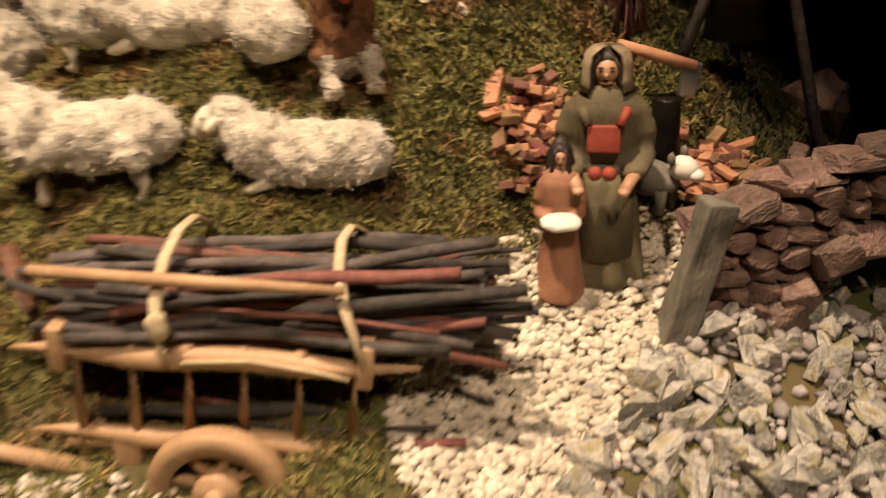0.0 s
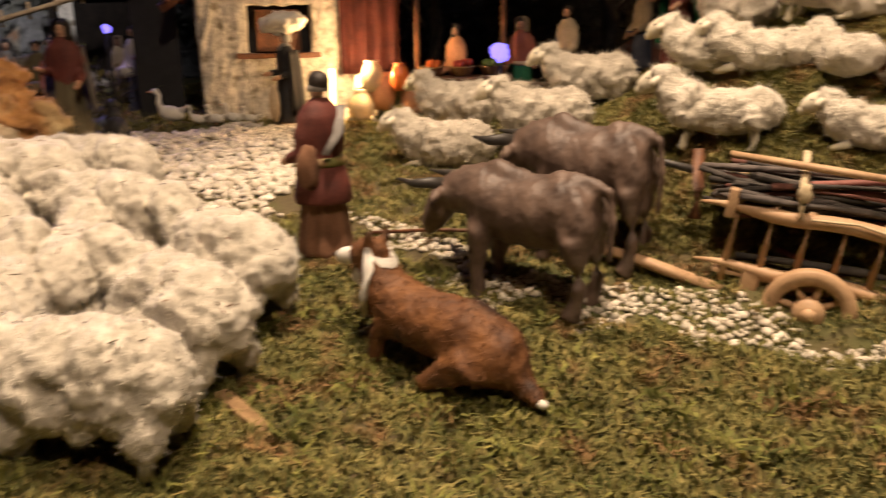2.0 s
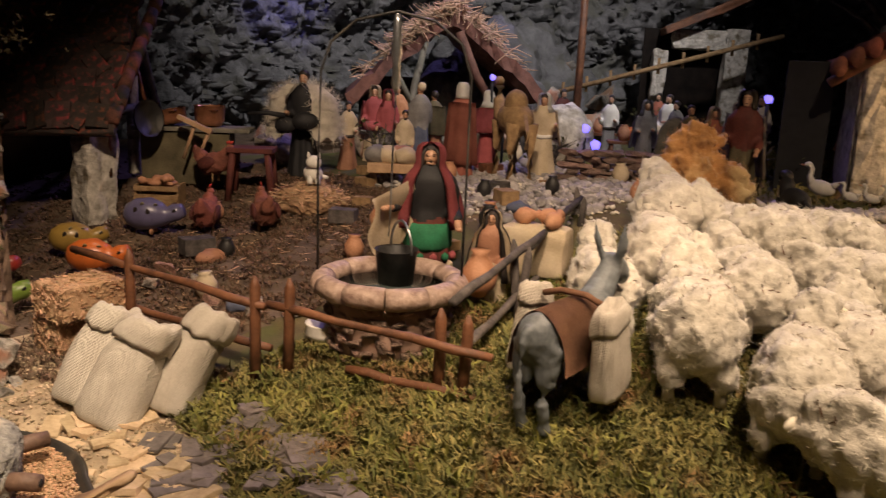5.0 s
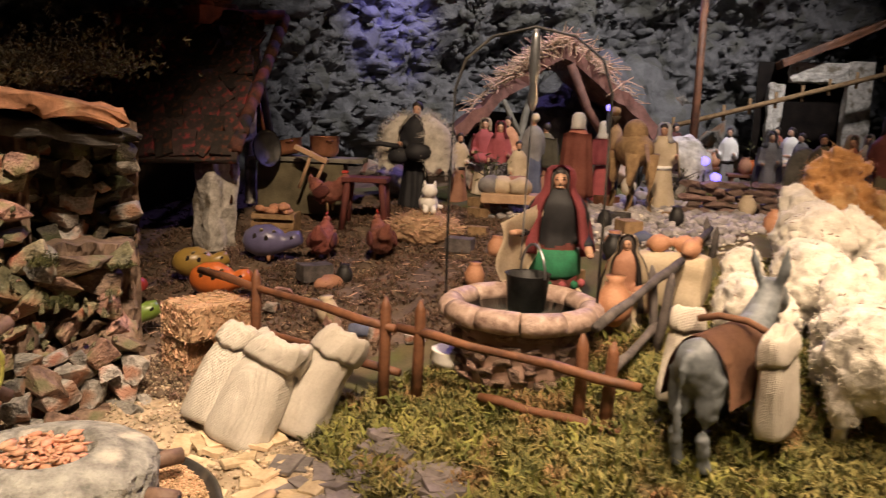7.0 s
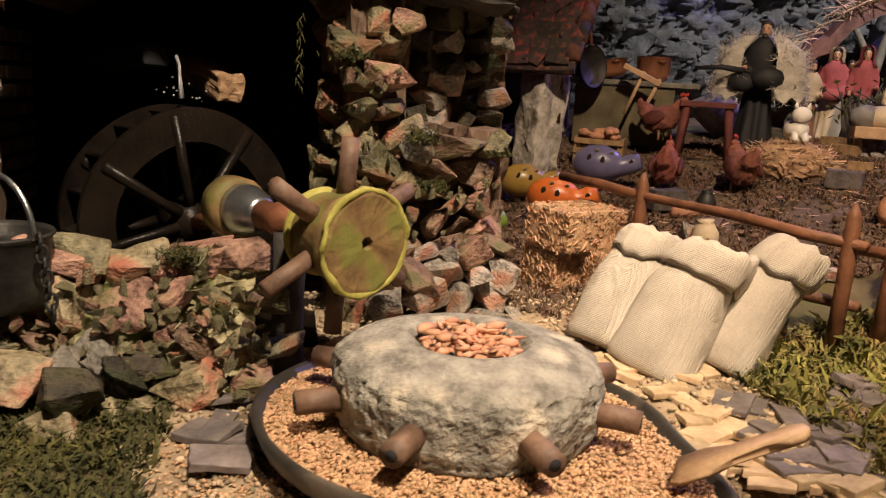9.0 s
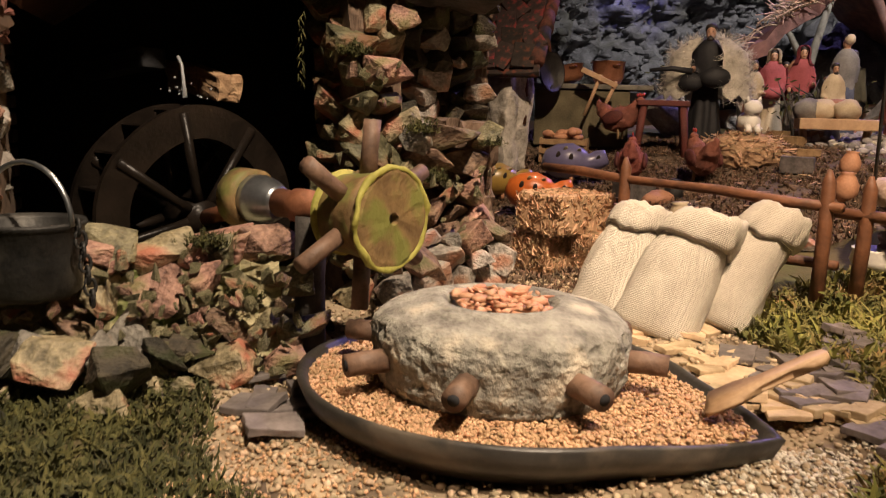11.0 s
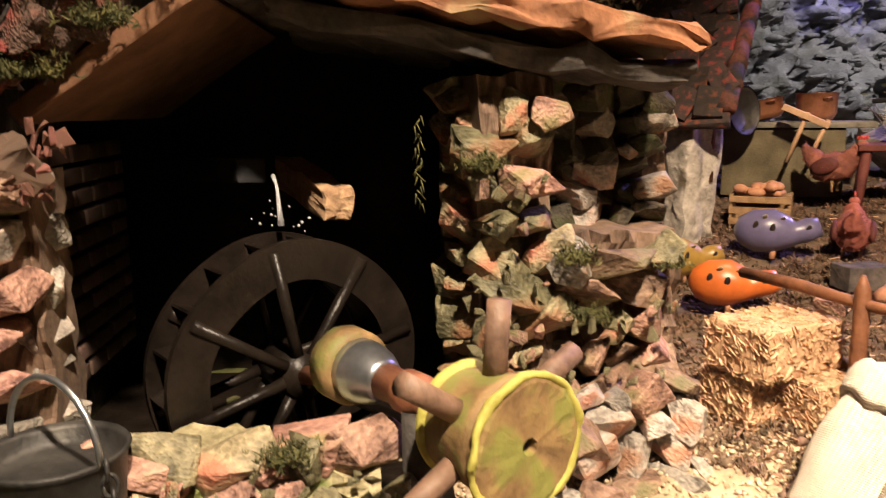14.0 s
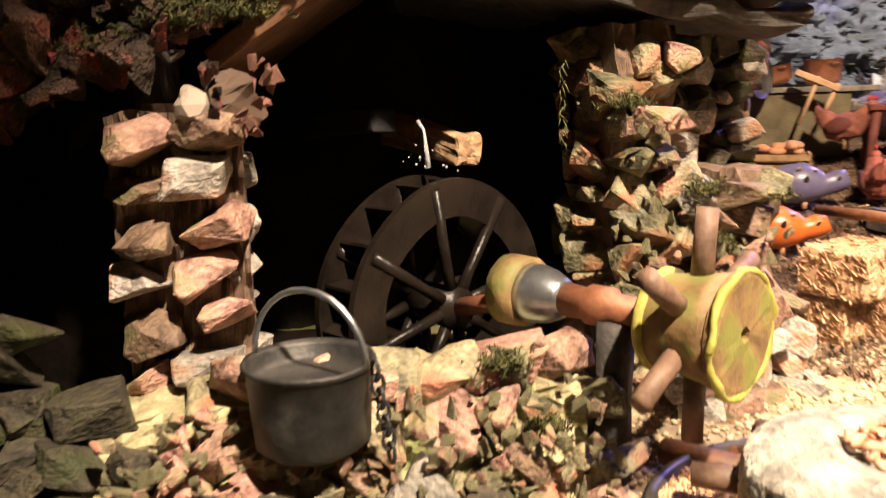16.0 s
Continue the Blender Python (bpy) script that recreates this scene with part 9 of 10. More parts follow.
# black sheet paints the shade inside the window
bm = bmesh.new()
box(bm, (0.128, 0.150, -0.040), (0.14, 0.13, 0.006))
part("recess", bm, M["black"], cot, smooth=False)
for c, s in (((0.038, 0.115, 0.0), (0.078, 0.23, 0.040)), ((0.217, 0.125, 0.0), (0.070, 0.25, 0.040)), ((0.130, 0.055, 0.0), (0.110, 0.11, 0.036)), ((0.130, 0.222, 0.0), (0.110, 0.06, 0.036))):
    bm = bmesh.new()
    box(bm, c, s, (0, 0, 0), 0.003, 0, 0.006, 6, c[0] * 50)
    part("wall", bm, M["plaster"], cot, "thick crumbly white plaster", smooth=False)
bm = bmesh.new()
box(bm, (0.128, 0.150, -0.030), (0.075, 0.070, 0.008), (0, 0, 0), 0.001)
part("shutter", bm, M["wood_dark"], cot, "rusty red shutter inside the window", smooth=False)
bm = bmesh.new()
box(bm, (0.128, 0.110, 0.012), (0.14, 0.008, 0.03), (0, 0, 0), 0.002, 0, 0.002, 3)
part("sill", bm, M["wood_dark"], cot)
bm = bmesh.new()
box(bm, (0.01, 0.12, -0.10), (0.03, 0.24, 0.20), (0, 0, 0), 0.003, 0, 0.004, 4)
part("wall", bm, M["plaster"], cot, smooth=False)
for (a, b) in (((-0.055, 0.205, 0.02), (0.125, 0.325, 0.02)), ((0.300, 0.235, 0.02), (0.125, 0.325, 0.02))):
    n = 8
    for k in range(n):
        bm = bmesh.new()
        p, q = Vector(a).lerp(Vector(b), k / n), Vector(a).lerp(Vector(b), (k + 1.15) / n)
        mid = (p + q) / 2
        tube(bm, [(mid.x, mid.y, 0.045), (mid.x, mid.y, -0.06), (mid.x, mid.y, -0.18)], [0.0165, 0.0155, 0.0165], 10, squash=0.6)
        part("roof_tile", bm, M["roof_edge"], cot)
    bm = bmesh.new()
    tube(bm, [Vector(a) + Vector((0, -0.018, 0.01)), Vector(b) + Vector((0, -0.018, 0.01))], 0.008, 6)
    part("rafter", bm, M["wood_dark"], cot)
bm = bmesh.new()
box(bm, (0.125, 0.26, -0.06), (0.20, 0.05, 0.10), (0, 0, 0), 0.002, 0, 0.004, 3)
part("gable", bm, M["plaster"], cot, smooth=False)

# hearth side: red curtain, firelit pillar as a glowing strip, stall with goods
bm = bmesh.new()
rows = [[bm.verts.new((0.10 * (k / 20 - 0.5), 0.006 * math.sin(k * 1.3) + 0.003 * math.sin(k * 0.5 + j), 0.20 * j / 8)) for k in range(21)] for j in range(9)]
for a, b in zip(rows, rows[1:]):
    for k in range(20):
        bm.faces.new((a[k], a[k + 1], b[k + 1], b[k]))
bmesh.ops.solidify(bm, geom=bm.faces[:], thickness=0.003)
thing("curtain", bm, M["red_robe"], "dark red pleated curtain beside the hearth", "curtain", at=pose(-0.835, 0.800, 0.42, 0, 0, 35))
# the pillar's firelight is put in as emission; it is no lamp
lan = base("glowing_lantern", "tall firelit pillar by the house, drawn as a glowing strip", "lantern", pose(-0.853, 0.705, zl(-0.853, 0.705), 0, 0, 35))
bm = bmesh.new()
box(bm, (0, 0, 0.045), (0.010, 0.010, 0.085), (0, 0, 0), 0.003)
part("shade", bm, M["firelit"], lan)
bm = bmesh.new()
box(bm, (0, 0, 0.0), (0.024, 0.02, 0.006), (0, 0, 0), 0.001)
part("foot", bm, M["wood_dark"], lan)
for k, (x, y, z, s, key) in enumerate(((-0.805, 0.715, 0.04, 0.020, "beige"), (-0.780, 0.740, 0.06, 0.022, "clay"), (-0.735, 0.760, 0.05, 0.020, "clay"), (-0.745, 0.735, 0.09, 0.016, "gourd_orange"), (-0.790, 0.725, 0.09, 0.018, "beige"))):
    bm = bmesh.new()
    lathe(bm, [(s * 0.6, 0.0), (s, s * 0.8), (s * 1.05, s * 1.5), (s * 0.7, s * 2.3), (s * 0.5, s * 2.5), (s * 0.65, s * 2.7)], 18)
    thing("jar", bm, M[key], "glazed jar glowing in the hearth light", "jar", "jars by the hearth", pose(x, y, zl(x, y) + (z - 0.04)))
for k, (x, y, d) in enumerate(((-0.850, 0.735, 0.040), (-0.825, 0.750, 0.044), (-0.845, 0.760, 0.036), (-0.800, 0.765, 0.036), (-0.835, 0.700, 0.024), (-0.815, 0.690, 0.020), (-0.770, 0.700, 0.022), (-0.830, 0.765, 0.05))):
    ob = new("hearth_stone", _wst[k % 3])
    ob.matrix_world = pose(x, y, zl(x, y) + d * (0.3 + 0.9 * (k in (2, 7))), 30 * k, 20 * k, 55 * k) @ Matrix.Diagonal((d, d, d * 0.8, 1))
    tagged(ob, "pale stone glowing in the firelight by the cottage", "stone", "hearth stones")
stall = base("market_stall", "wooden market stall with baskets and fruit", "stall", pose(-0.68, 0.830, zl(-0.68, 0.83), 0, 0, 30))
bm = bmesh.new()
box(bm, (0, 0, 0.060), (0.16, 0.06, 0.008), (0, 0, 0), 0.0015)
part("board", bm, M["wood_dark"], stall, smooth=False)
for sx in (-1, 1):
    for sy in (-1, 1):
        bm = bmesh.new()
        tube(bm, [(sx * 0.072, sy * 0.024, -0.004), (sx * 0.072, sy * 0.024, 0.20 if sy > 0 else 0.06)], 0.005, 6)
        part("leg", bm, M["wood_dark"], stall)
_r = random.Random(61)
for k in range(3):
    bk = base("basket", "round wicker basket heaped with fruit on the stall", "basket", pose(-0.68, 0.830, zl(-0.68, 0.83) + 0.065, 0, 0, 30) @ pose(-0.05 + 0.05 * k, 0, 0), "baskets on the stall")
    bm = bmesh.new()
    lathe(bm, [(0.014, 0), (0.021, 0.014), (0.023, 0.015), (0.019, 0.012), (0.0, 0.010)], 18)
    part("bowl", bm, M["cork"], bk)
    for j in range(7):
        bm = bmesh.new()
        blob(bm, (_r.uniform(-0.012, 0.012), _r.uniform(-0.012, 0.012), 0.017 + 0.004 * _r.random()), 0.0065, sub=2)
        part("fruit", bm, M[("gourd_orange", "paint_red", "gourd_green")[k]], bk)

# glowing blobs that stand for violet light on village things; stems are added
for k, (x, y, z, s) in enumerate(((-0.600, 0.800, 0.455, 0.020), (-1.520, 0.480, 0.425, 0.012), (-1.500, 0.490, 0.395, 0.014), (-1.180, 0.560, 0.50, 0.010), (-1.640, 0.560, 0.49, 0.010), (-1.60, 0.34, 0.45, 0.012), (-1.555, 0.275, 0.515, 0.008))):
    lb = base("violet_lamp", "glowing blob standing for violet light among the figures", "lamp", pose(x, y, z), "violet lamps")
    bm = bmesh.new()
    blob(bm, (0, 0, 0), (s * 0.8, s * 0.6, s * 0.7), sub=3, rough=s * 0.25, freq=90)
    part("bulb", bm, M["violet"], lb)
    bm = bmesh.new()
    tube(bm, [(0, 0, -s), (0, 0, zl(x, y) - z)], 0.003, 6)
    part("stem", bm, M["black"], lb)

# stable grotto with straw roof
ST = pose(-1.93, 0.40, 0.345, 0, 0, -25)
grot = base("stable", "dark grotto stable under an arched bark and straw roof", "stable", ST)
def gable(u):
    """Height of the stable's roof at u from -1 to 1 across it."""
    return 0.295 - 0.165 * abs(u - 0.05) ** 1.25


bm = bmesh.new()
n, rings = 24, []
for j, x in enumerate((0.13, 0.10, 0.04, -0.06, -0.16)):
    ring_ = []
    for k in range(n + 1):
        u = 2 * k / n - 1
        q = Vector((x * 14, k * 0.7, j))
        y, z = 0.215 * u + 0.012 * noise.noise(q), gable(u) + 0.016 * noise.noise(q + Vector((7, 0, 0)))
        ring_.append((bm.verts.new((x + 0.012 * noise.noise(q * 2), y, z)), bm.verts.new((x, y * 0.95, z - 0.026))))
    rings.append(ring_)
for a, b in zip(rings, rings[1:]):
    for k in range(n):
        bm.faces.new((a[k][0], a[k + 1][0], b[k + 1][0], b[k][0]))
        bm.faces.new((a[k][1], b[k][1], b[k + 1][1], a[k + 1][1]))
for k in range(n):
    bm.faces.new((rings[0][k][0], rings[0][k][1], rings[0][k + 1][1], rings[0][k + 1][0]))
for k in (0, n):
    for a, b in zip(rings, rings[1:]):
        bm.faces.new((a[k][0], b[k][0], b[k][1], a[k][1]))
part("roof", bm, M["bark_red"], grot, "pitched roof of rust-brown bark slabs", smooth=False)
# black sheet at the back stands for the grotto's darkness
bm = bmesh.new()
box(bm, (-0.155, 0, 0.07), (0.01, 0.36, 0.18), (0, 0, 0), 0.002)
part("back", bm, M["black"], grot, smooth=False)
for y in (-0.175, 0.180):
    bm = bmesh.new()
    tube(bm, [(0.09, y, -0.01), (0.085, y * 1.02, 0.07), (0.09, y * 0.97, 0.15)], [0.012, 0.010, 0.009], 8)
    part("post", bm, M["bark"], grot)
bm = bmesh.new()
tube(bm, [(0.13, -0.085, -0.01), (0.125, -0.080, 0.08), (0.13, -0.070, 0.15), (0.12, -0.045, 0.25)], [0.011, 0.009, 0.008, 0.006], 8)
tube(bm, [(0.128, -0.078, 0.11), (0.13, -0.105, 0.16), (0.12, -0.125, 0.20)], [0.007, 0.006, 0.004], 8)
part("forked_trunk", bm, M["slabgrey"], grot, "grey forked trunk propping the roof")
bm = bmesh.new()
tube(bm, [(0.135, 0.020, 0.26), (0.135, 0.060, 0.17), (0.13, 0.095, 0.12)], [0.010, 0.010, 0.008], 8)
part("brace", bm, M["bark_red"], grot, "reddish split brace")
_r = random.Random(91)
bm = bmesh.new()
for _ in range(900):
    u = max(-0.95, min(0.8, _r.gauss(-0.05, 0.30)))
    x = _r.uniform(-0.04, 0.145)
    p = Vector((x, 0.215 * u, gable(u) + 0.004 + 0.020 * _r.random()))
    d = Vector((_r.uniform(-0.3, 0.6), _r.gauss(0, 1.0), _r.gauss(-0.1, 0.45))).normalized() * _r.uniform(0.02, 0.075)
    tube(bm, [p - d * 0.4, p + Vector((0, 0, 0.004)), p + d * 0.6], [0.0010, 0.0013, 0.0008], 4, cap=False)
part("straw", bm, M["straw"], grot, "ragged straw thatch")
mg = base("manger", "pale wooden manger with bundled cloth", "manger", pose(-1.530, 0.070, zl(-1.53, 0.07), 0, 0, 60))
bm = bmesh.new()
box(bm, (0, 0, 0.030), (0.105, 0.05, 0.016), (0, 0, 0), 0.002)
part("box", bm, M["wood"], mg, smooth=False)
for sx in (-1, 1):
    bm = bmesh.new()
    tube(bm, [(sx * 0.04, 0, -0.004), (sx * 0.045, 0, 0.03)], 0.006, 6)
    part("leg", bm, M["wood"], mg)
for k in range(7):
    bm = bmesh.new()
    blob(bm, (_r.uniform(-0.04, 0.04), _r.uniform(-0.015, 0.015), 0.050), (0.022, 0.018, 0.016), (0, 0, 30 * k), 3, 0.003, 80)
    part("bundle", bm, M[("tan_robe", "grey_cloth", "beige")[k % 3]], mg, "bundled cloth")

# camel
bm = bmesh.new()
blob(bm, (0, 0, 0.105), (0.058, 0.028, 0.030), sub=3, rough=0.002, freq=50)
blob(bm, (-0.002, 0, 0.130), (0.028, 0.020, 0.026), sub=3)
tube(bm, [(0.05, 0, 0.11), (0.085, 0, 0.105), (0.100, 0, 0.135), (0.100, 0, 0.160)], [0.018, 0.014, 0.011, 0.009], 10)
blob(bm, (0.112, 0, 0.166), (0.020, 0.010, 0.010), (0, 15, 0), 2)
for s in (-1, 1):
    for x in (-0.042, 0.042):
        tube(bm, [(x, s * 0.015, 0.10), (x + 0.003, s * 0.017, 0.055), (x - 0.002, s * 0.017, 0.03), (x, s * 0.018, 0.0)], [0.014, 0.007, 0.0055, 0.008], 8)
tube(bm, [(-0.055, 0, 0.115), (-0.070, 0, 0.09), (-0.070, 0, 0.06)], [0.004, 0.003, 0.004], 6)
ob = thing("camel", bm, M["cork"], "sandy clay camel standing behind the well", "camel", at=pose(-1.455, 0.255, zl(-1.455, 0.255), 0, 0, 160))

# hide, post, dry wall, bench, headstone, far ladder house
bm = bmesh.new()
blob(bm, (0, 0, 0.060), (0.05, 0.06, 0.065), sub=4, rough=0.008, freq=45)
thing("boulder", bm, M["plaster"], "pale beige boulder in the village lane", "boulder", at=pose(-1.570, 0.470, zl(-1.57, 0.47)))
lp = base("lamp_post", "thin rust-brown post with a bracket arm", "post", pose(-1.640, 0.560, 0.345))
bm = bmesh.new()
tube(bm, [(0, 0, -0.01), (0.002, 0, 0.2), (0, 0, 0.42)], [0.009, 0.008, 0.007], 8)
part("pole", bm, M["wood_dark"], lp)
bm = bmesh.new()
tube(bm, [(0, 0, 0.41), (0.04, 0.08, 0.415)], 0.005, 6)
tube(bm, [(0, 0, 0.36), (0.02, 0.04, 0.412)], 0.003, 6)
part("arm", bm, M["iron"], lp)
dry = base("dry_wall", "low wall of dark flat stones in the lane", "wall", pose(-1.365, 0.400, zl(-1.365, 0.40), 0, 0, 62))
for j in range(5):
    for k in range(6):
        share("stone", _us[(j + k) % 6], dry, pose(-0.075 + 0.030 * k + 0.012 * (j % 2), 0, 0.006 + 0.011 * j, 0, 0, 6 * math.sin(k + j)) @ Matrix.Diagonal((0.040, 0.034, 0.015, 1)))
bm = bmesh.new()
blob(bm, (0, 0, 0.055), (0.014, 0.034, 0.060), sub=3, rough=0.002, freq=50)
thing("standing_stone", bm, M["slabgrey"], "rounded grey standing stone behind the fleece figure", "stone", at=pose(-1.355, 0.545, zl(-1.355, 0.545), 0, 0, -30))
LH = plane_frame((-1.98, 1.02, 0.345), (0.62, 0.78, 0), (0, 0, 1))
lh = base("ladder_house", "far white house with wooden balcony and leaning ladder", "house", LH)
for c, s in (((0.10, 0.16, 0), (0.035, 0.20, 0.04)), ((0.30, 0.19, 0), (0.06, 0.26, 0.04)), ((0.20, 0.29, 0), (0.14, 0.05, 0.036))):
    bm = bmesh.new()
    box(bm, c, s, (0, 0, 0), 0.003, 0, 0.006, 4, c[0] * 40)
    part("wall", bm, M["plaster"], lh, "white plaster wall", smooth=False)
bm = bmesh.new()
box(bm, (0.22, 0.36, -0.02), (0.26, 0.02, 0.16), (0, 0, 24), 0.003, 0, 0.004, 4)
part("roof", bm, M["wood_dark"], lh, smooth=False)
# near-black sheet paints the shade behind the wall openings
bm = bmesh.new()
box(bm, (0.20, 0.16, -0.05), (0.28, 0.32, 0.01))
part("backing", bm, M["wood_wet_shade"], lh, smooth=False)
for y in (0.0, 0.018):
    bm = bmesh.new()
    tube(bm, [(-0.20, 0.13, 0.12 + y), (0.38, 0.30 , 0.12 + y)], 0.006, 6)
    part("ladder_rail", bm, M["cork"], lh)
for k in range(9):
    bm = bmesh.new()
    x = -0.16 + 0.06 * k
    tube(bm, [(x, 0.13 + 0.293 * (x + 0.2) - 0.018, 0.129), (x, 0.13 + 0.293 * (x + 0.2) + 0.022, 0.129)], 0.004, 6)
    part("rung", bm, M["cork"], lh)
# black panel in place of the unlit doorway
dw = base("door_opening", "black panel painting the doorway's shade beside the plastered house", "door", plane_frame((-1.17, 0.62, 0.345), (0.80, 0.60, 0), (0, 0, 1)))
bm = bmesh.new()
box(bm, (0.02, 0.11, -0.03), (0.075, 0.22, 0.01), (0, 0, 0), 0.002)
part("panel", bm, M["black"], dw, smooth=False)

# far background boulders and a few trunks along the cave foot
_r = random.Random(101)
_fb = [rock_mesh("far_boulder", 1.0, 700 + k, M["rock_grey"], 2, 9) for k in range(4)]
for k in range(46):
    s = _r.random()
    if k < 26:
        x, y = _r.uniform(-2.2, -1.75), _r.uniform(-0.2, 1.3)
    else:
        x, y = _r.uniform(-1.5, 0.5), _r.uniform(1.15, 1.55)
    d = 0.05 + 0.09 * _r.random()
    ob = new("cave_boulder", _fb[k % 4])
    ob.matrix_world = Matrix.Translation((x, y, zl(x, y) + d * 0.25)) @ spin(_r) @ Matrix.Diagonal((d, d, d * 0.8, 1))
    tagged(ob, "grey boulder at the foot of the cave wall", "boulder", "cave boulders")
for k, (x, y, h) in enumerate(((-0.52, 1.12, 0.36), (-0.30, 1.05, 0.30), (0.02, 0.98, 0.34), (0.30, 0.86, 0.30), (-0.90, 1.15, 0.4), (-1.30, 1.10, 0.36))):
    bm = bmesh.new()
    z = zl(x, y)
    tube(bm, [(0, 0, -0.02), (0.01, 0.006, h * 0.35), (-0.012, 0.0, h * 0.7), (0.02, 0.01, h)], [0.026, 0.018, 0.014, 0.008], 9)
    for j in range(6):
        a = j * 1.1 + k
        tube(bm, [(0, 0, h * (0.35 + 0.1 * j)), (0.06 * math.cos(a), 0.06 * math.sin(a), h * (0.5 + 0.1 * j)), (0.12 * math.cos(a + 0.3), 0.12 * math.sin(a + 0.3), h * (0.52 + 0.12 * j))], [0.008, 0.005, 0.002], 6)
    thing("dry_tree", bm, M["bark"], "bare dry branch set up as a tree", "tree", "dry trees", pose(x, y, z))

# rock bank and lane clutter far behind the flock
bm = bmesh.new()
blob(bm, (0, 0, 0), (0.20, 0.40, 0.36), (0, 0, 20), 5, 0.05, 9)
for v in bm.verts:
    v.co += 0.02 * noise.noise_vector(v.co * 30)
thing("rock_bank", bm, M["backrock"], "bank of grey rock behind the village lane", "rock", at=pose(-2.16, 0.78, 0.30), kind="structure")
_r = random.Random(55)
for k in range(22):
    a, q = _r.uniform(-1.2, 1.2), _r.uniform(0.1, 0.95)
    d = 0.035 + 0.05 * _r.random()
    x, y, z = -2.16 + 0.21 * math.cos(a) * math.cos(q), 0.78 + 0.40 * math.sin(a) * math.cos(q), 0.30 + 0.35 * math.sin(q)
    ob = new("cave_boulder", _fb[k % 4])
    ob.matrix_world = Matrix.Translation((x, y, z)) @ spin(_r) @ Matrix.Diagonal((d, d, d * 0.8, 1))
    tagged(ob, "pale grey stone wedged in the rock bank", "boulder", "stones of the rock bank")
TB = base("low_table", "small dark wooden table in the village lane", "table", pose(-1.52, 0.60, zl(-1.52, 0.60), 0, 0, 50), "lane tables")
bm = bmesh.new()
box(bm, (0, 0, 0.052), (0.085, 0.050, 0.006), (0, 0, 0), 0.001)
part("tabletop", bm, M["wood_dark"], TB, smooth=False)
for sx in (-1, 1):
    for sy in (-1, 1):
        bm = bmesh.new()
        tube(bm, [(sx * 0.036, sy * 0.019, -0.004), (sx * 0.034, sy * 0.018, 0.050)], 0.004, 6)
        part("leg", bm, M["wood_dark"], TB)
_t2 = pose(-1.72, 0.70, zl(-1.72, 0.70), 0, 0, 20)
copy_thing(TB, _t2)
for k, (x, y, z, s, key) in enumerate(((-1.525, 0.59, 0.055, 0.012, "clay"), (-1.505, 0.615, 0.055, 0.009, "beige"), (-1.535, 0.615, 0.055, 0.010, "gourd_orange"), (-1.715, 0.70, 0.055, 0.012, "clay"), (-1.74, 0.69, 0.055, 0.010, "white"), (-1.45, 0.66, 0, 0.016, "clay"), (-1.62, 0.66, 0, 0.018, "slabgrey"), (-1.40, 0.47, 0, 0.014, "white"), (-1.66, 0.42, 0, 0.015, "beige"))):
    bm = bmesh.new()
    lathe(bm, [(s * 0.6, 0.0), (s, s * 0.8), (s * 1.05, s * 1.5), (s * 0.7, s * 2.3), (s * 0.5, s * 2.5), (s * 0.65, s * 2.7)], 16)
    thing("jar", bm, M[key], "small clay jar on the lane table" if z else "small clay jar standing in the village lane", "jar", "jars in the lane", pose(x, y, zl(x, y) + z))
# pale stones and cloths lying inside the yard fence
for k, (x, y, d, key) in enumerate(((-1.36, -0.378, 0.030, "rock_grey"), (-1.31, -0.335, 0.034, "rock_grey"), (-1.27, -0.330, 0.028, "rock_red"), (-1.235, -0.350, 0.026, "rock_grey"), (-1.20, -0.300, 0.030, "rock_grey"), (-1.40, -0.35, 0.028, "rock_red"), (-1.17, -0.27, 0.024, "rock_grey"))):
    ob = new("stone", ROCKS[key][k % 6])
    ob.matrix_world = Matrix.Translation((x, y, zl(x, y) + d * 0.2)) @ spin(_r) @ Matrix.Diagonal((d * 1.3, d, d * 0.6, 1))
    tagged(ob, "pale flat stone lying inside the yard fence", "stone", "stones in the yard")
gravel("pebbles", [(-1.22, 0.17), (-1.17, 0.34), (-1.38, 0.44), (-1.62, 0.32), (-1.52, 0.10)], 2200, 0.008, 0.024, M["far_stone"], "pale stones heaped between well and lane")

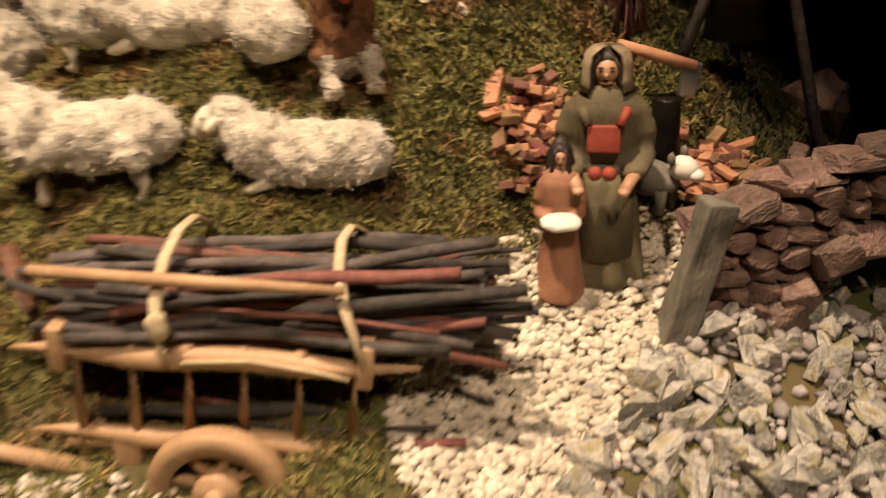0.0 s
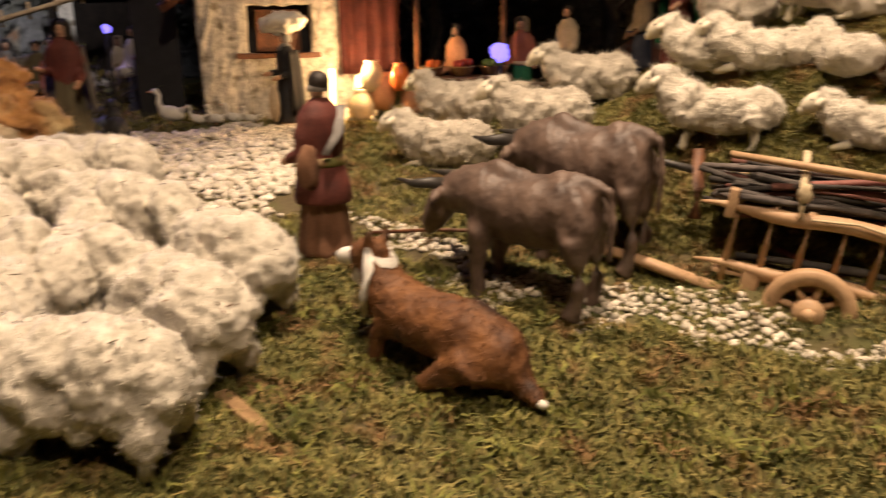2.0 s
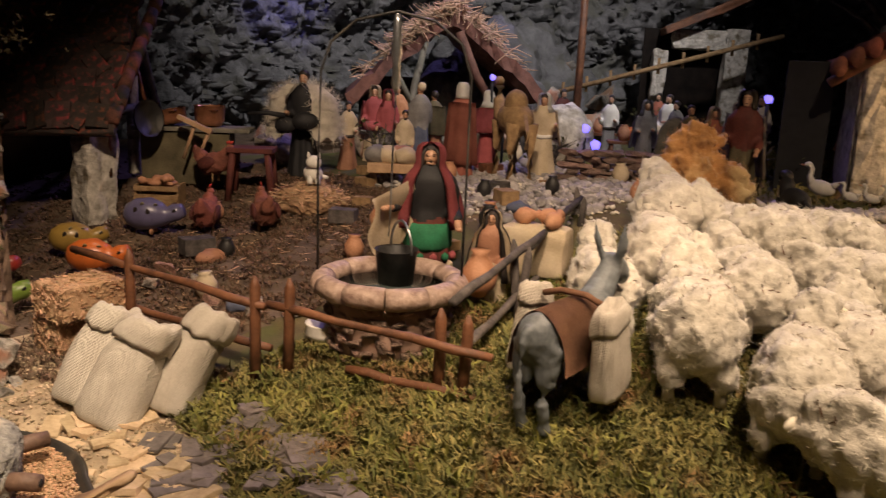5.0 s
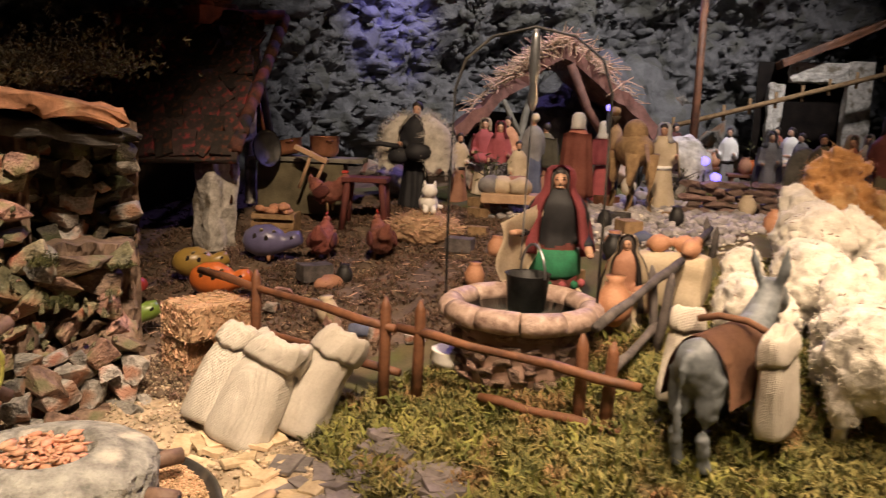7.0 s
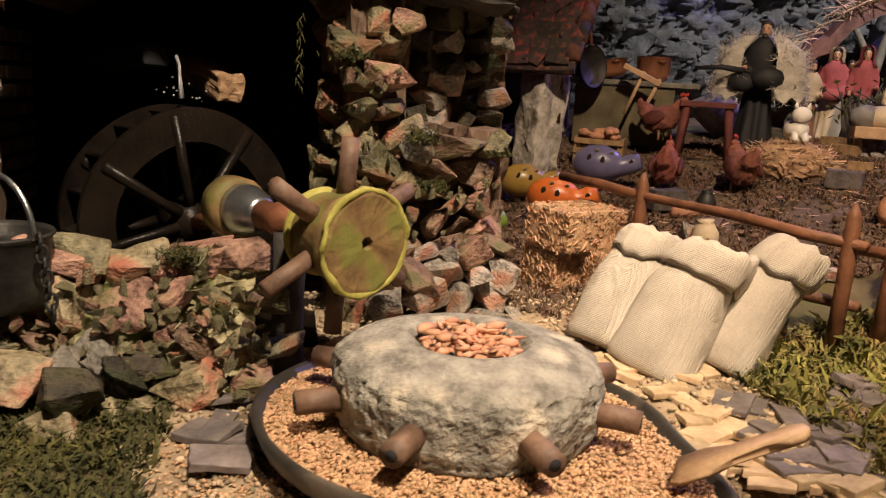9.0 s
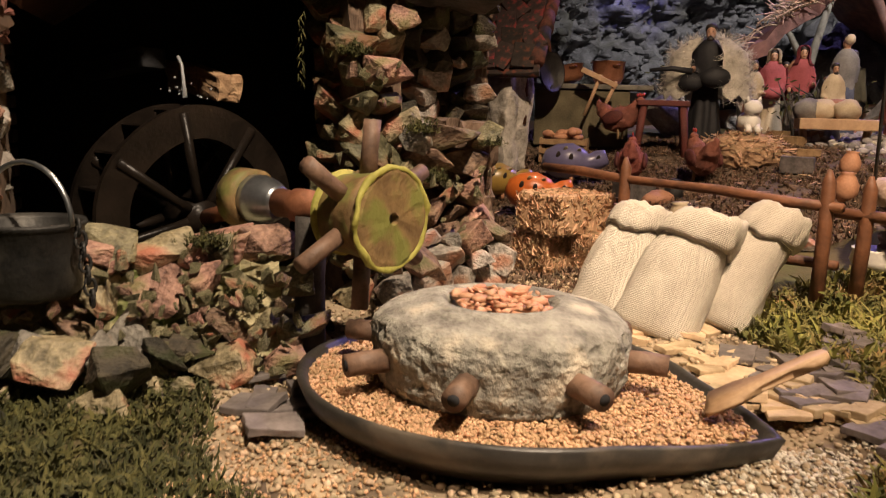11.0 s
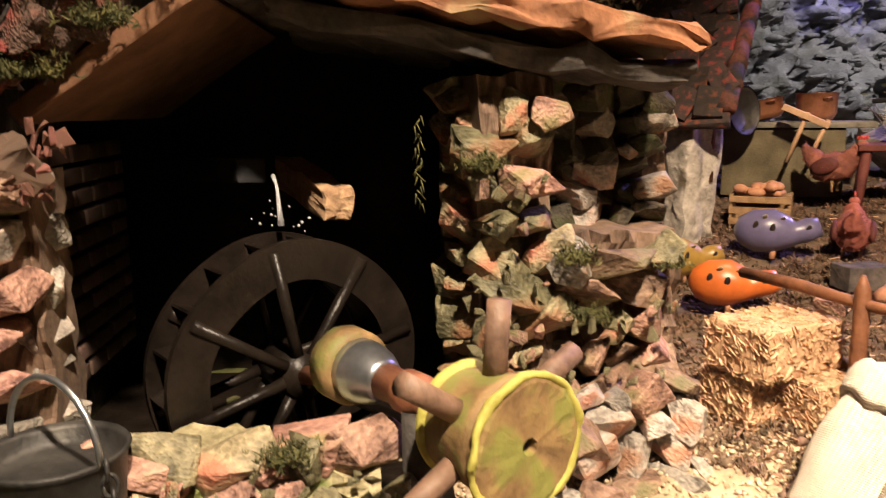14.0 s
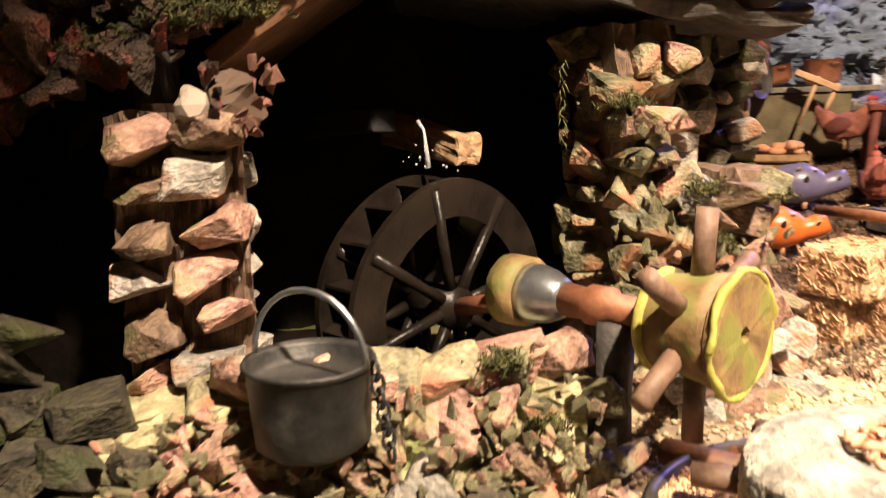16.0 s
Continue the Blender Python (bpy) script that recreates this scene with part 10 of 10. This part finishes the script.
gravel("pebbles", [(-1.16, 0.10), (-1.18, 0.36), (-1.42, 0.46), (-1.66, 0.34), (-1.56, 0.06), (-1.30, 0.0)], 2600, 0.005, 0.012, M["gravel"], "white chips strewn between well and lane")
_r = random.Random(123)
for k in range(44):
    x, y = (_r.uniform(-1.68, -1.18), _r.uniform(0.02, 0.62)) if k < 30 else (_r.uniform(-1.60, -1.20), _r.uniform(-0.34, 0.0))
    s_ = _r.uniform(0.008, 0.017)
    bm = bmesh.new()
    if k % 3 == 0:
        box(bm, (0, 0, s_ * 0.7), (s_ * 2.6, s_ * 1.8, s_ * 1.4), (0, 0, 0), 0.0012, 0, 0.001, 1, k)
        thing("crate", bm, M[("cork", "wood_dark", "bark")[k % 4 % 3]], "small rough wooden box lying among the figures", "crate", "boxes in the lane", pose(x, y, zl(x, y), 0, 0, _r.uniform(0, 180)), False)
    elif k % 3 == 1:
        lathe(bm, [(s_ * 0.6, 0.0), (s_, s_ * 0.8), (s_ * 1.05, s_ * 1.5), (s_ * 0.7, s_ * 2.2), (s_ * 0.55, s_ * 2.4), (s_ * 0.7, s_ * 2.6)], 16)
        thing("jar", bm, M[("clay", "iron", "beige", "clay")[k % 4]], "small clay jar standing among the figures", "jar", "jars in the lane", pose(x, y, zl(x, y), _r.uniform(-8, 8), 0, 0))
    else:
        blob(bm, (0, 0, s_ * 0.6), (s_ * 1.7, s_ * 1.2, s_ * 0.9), (0, 0, _r.uniform(0, 180)), 3, s_ * 0.25, 90, 0, k)
        thing("cloth_bundle", bm, M[("beige", "grey_cloth", "blue_cloth", "tan_robe")[k % 4]], "crumpled cloth bundle lying among the figures", "bundle", "bundles in the lane", pose(x, y, zl(x, y)))

# leafless little bushes between the far figures
_r = random.Random(88)
for x, y, h in ((-1.66, 0.11, 0.09), (-1.78, 0.30, 0.10), (-1.48, 0.36, 0.07), (-1.62, 0.50, 0.09), (-1.42, 0.70, 0.10), (-1.80, 0.56, 0.12), (-1.90, 0.05, 0.12), (-1.70, 0.86, 0.11), (-1.25, 0.62, 0.08), (-1.30, 0.50, 0.06)):
    bush = base("dry_bush", "dark leafless bush among the village figures", "bush", pose(x, y, zl(x, y)), "dry bushes")
    for j in range(9):
        a, q = _r.uniform(0, 6.28), _r.uniform(0.25, 0.6)
        bm = bmesh.new()
        tip_ = Vector((q * h * math.cos(a), q * h * math.sin(a), h * _r.uniform(0.7, 1.1)))
        tube(bm, [(0, 0, -0.004), tip_ * 0.45 + Vector((0, 0, 0.006)), tip_], [0.0028, 0.0018, 0.0006], 5)
        for _ in range(3):
            b0 = tip_ * _r.uniform(0.45, 0.85)
            tube(bm, [b0, b0 + Vector((_r.gauss(0, 0.014), _r.gauss(0, 0.014), _r.uniform(0.008, 0.022)))], [0.0014, 0.0005], 4)
        part("branch", bm, M["bark"], bush)
    bm = bmesh.new()
    for _ in range(70):
        c = Vector((_r.gauss(0, 0.3) * h, _r.gauss(0, 0.3) * h, h * _r.uniform(0.35, 1.1)))
        u, w = Vector((_r.gauss(0, 1), _r.gauss(0, 1), _r.gauss(0, 1))).normalized() * 0.006, Vector((_r.gauss(0, 1), _r.gauss(0, 1), _r.gauss(0, 1))).normalized() * 0.003
        bm.faces.new([bm.verts.new(p) for p in (c - u, c + w, c + u, c - w)])
    part("leaves", bm, M["moss_green"], bush, "sparse dull leaves", smooth=False)
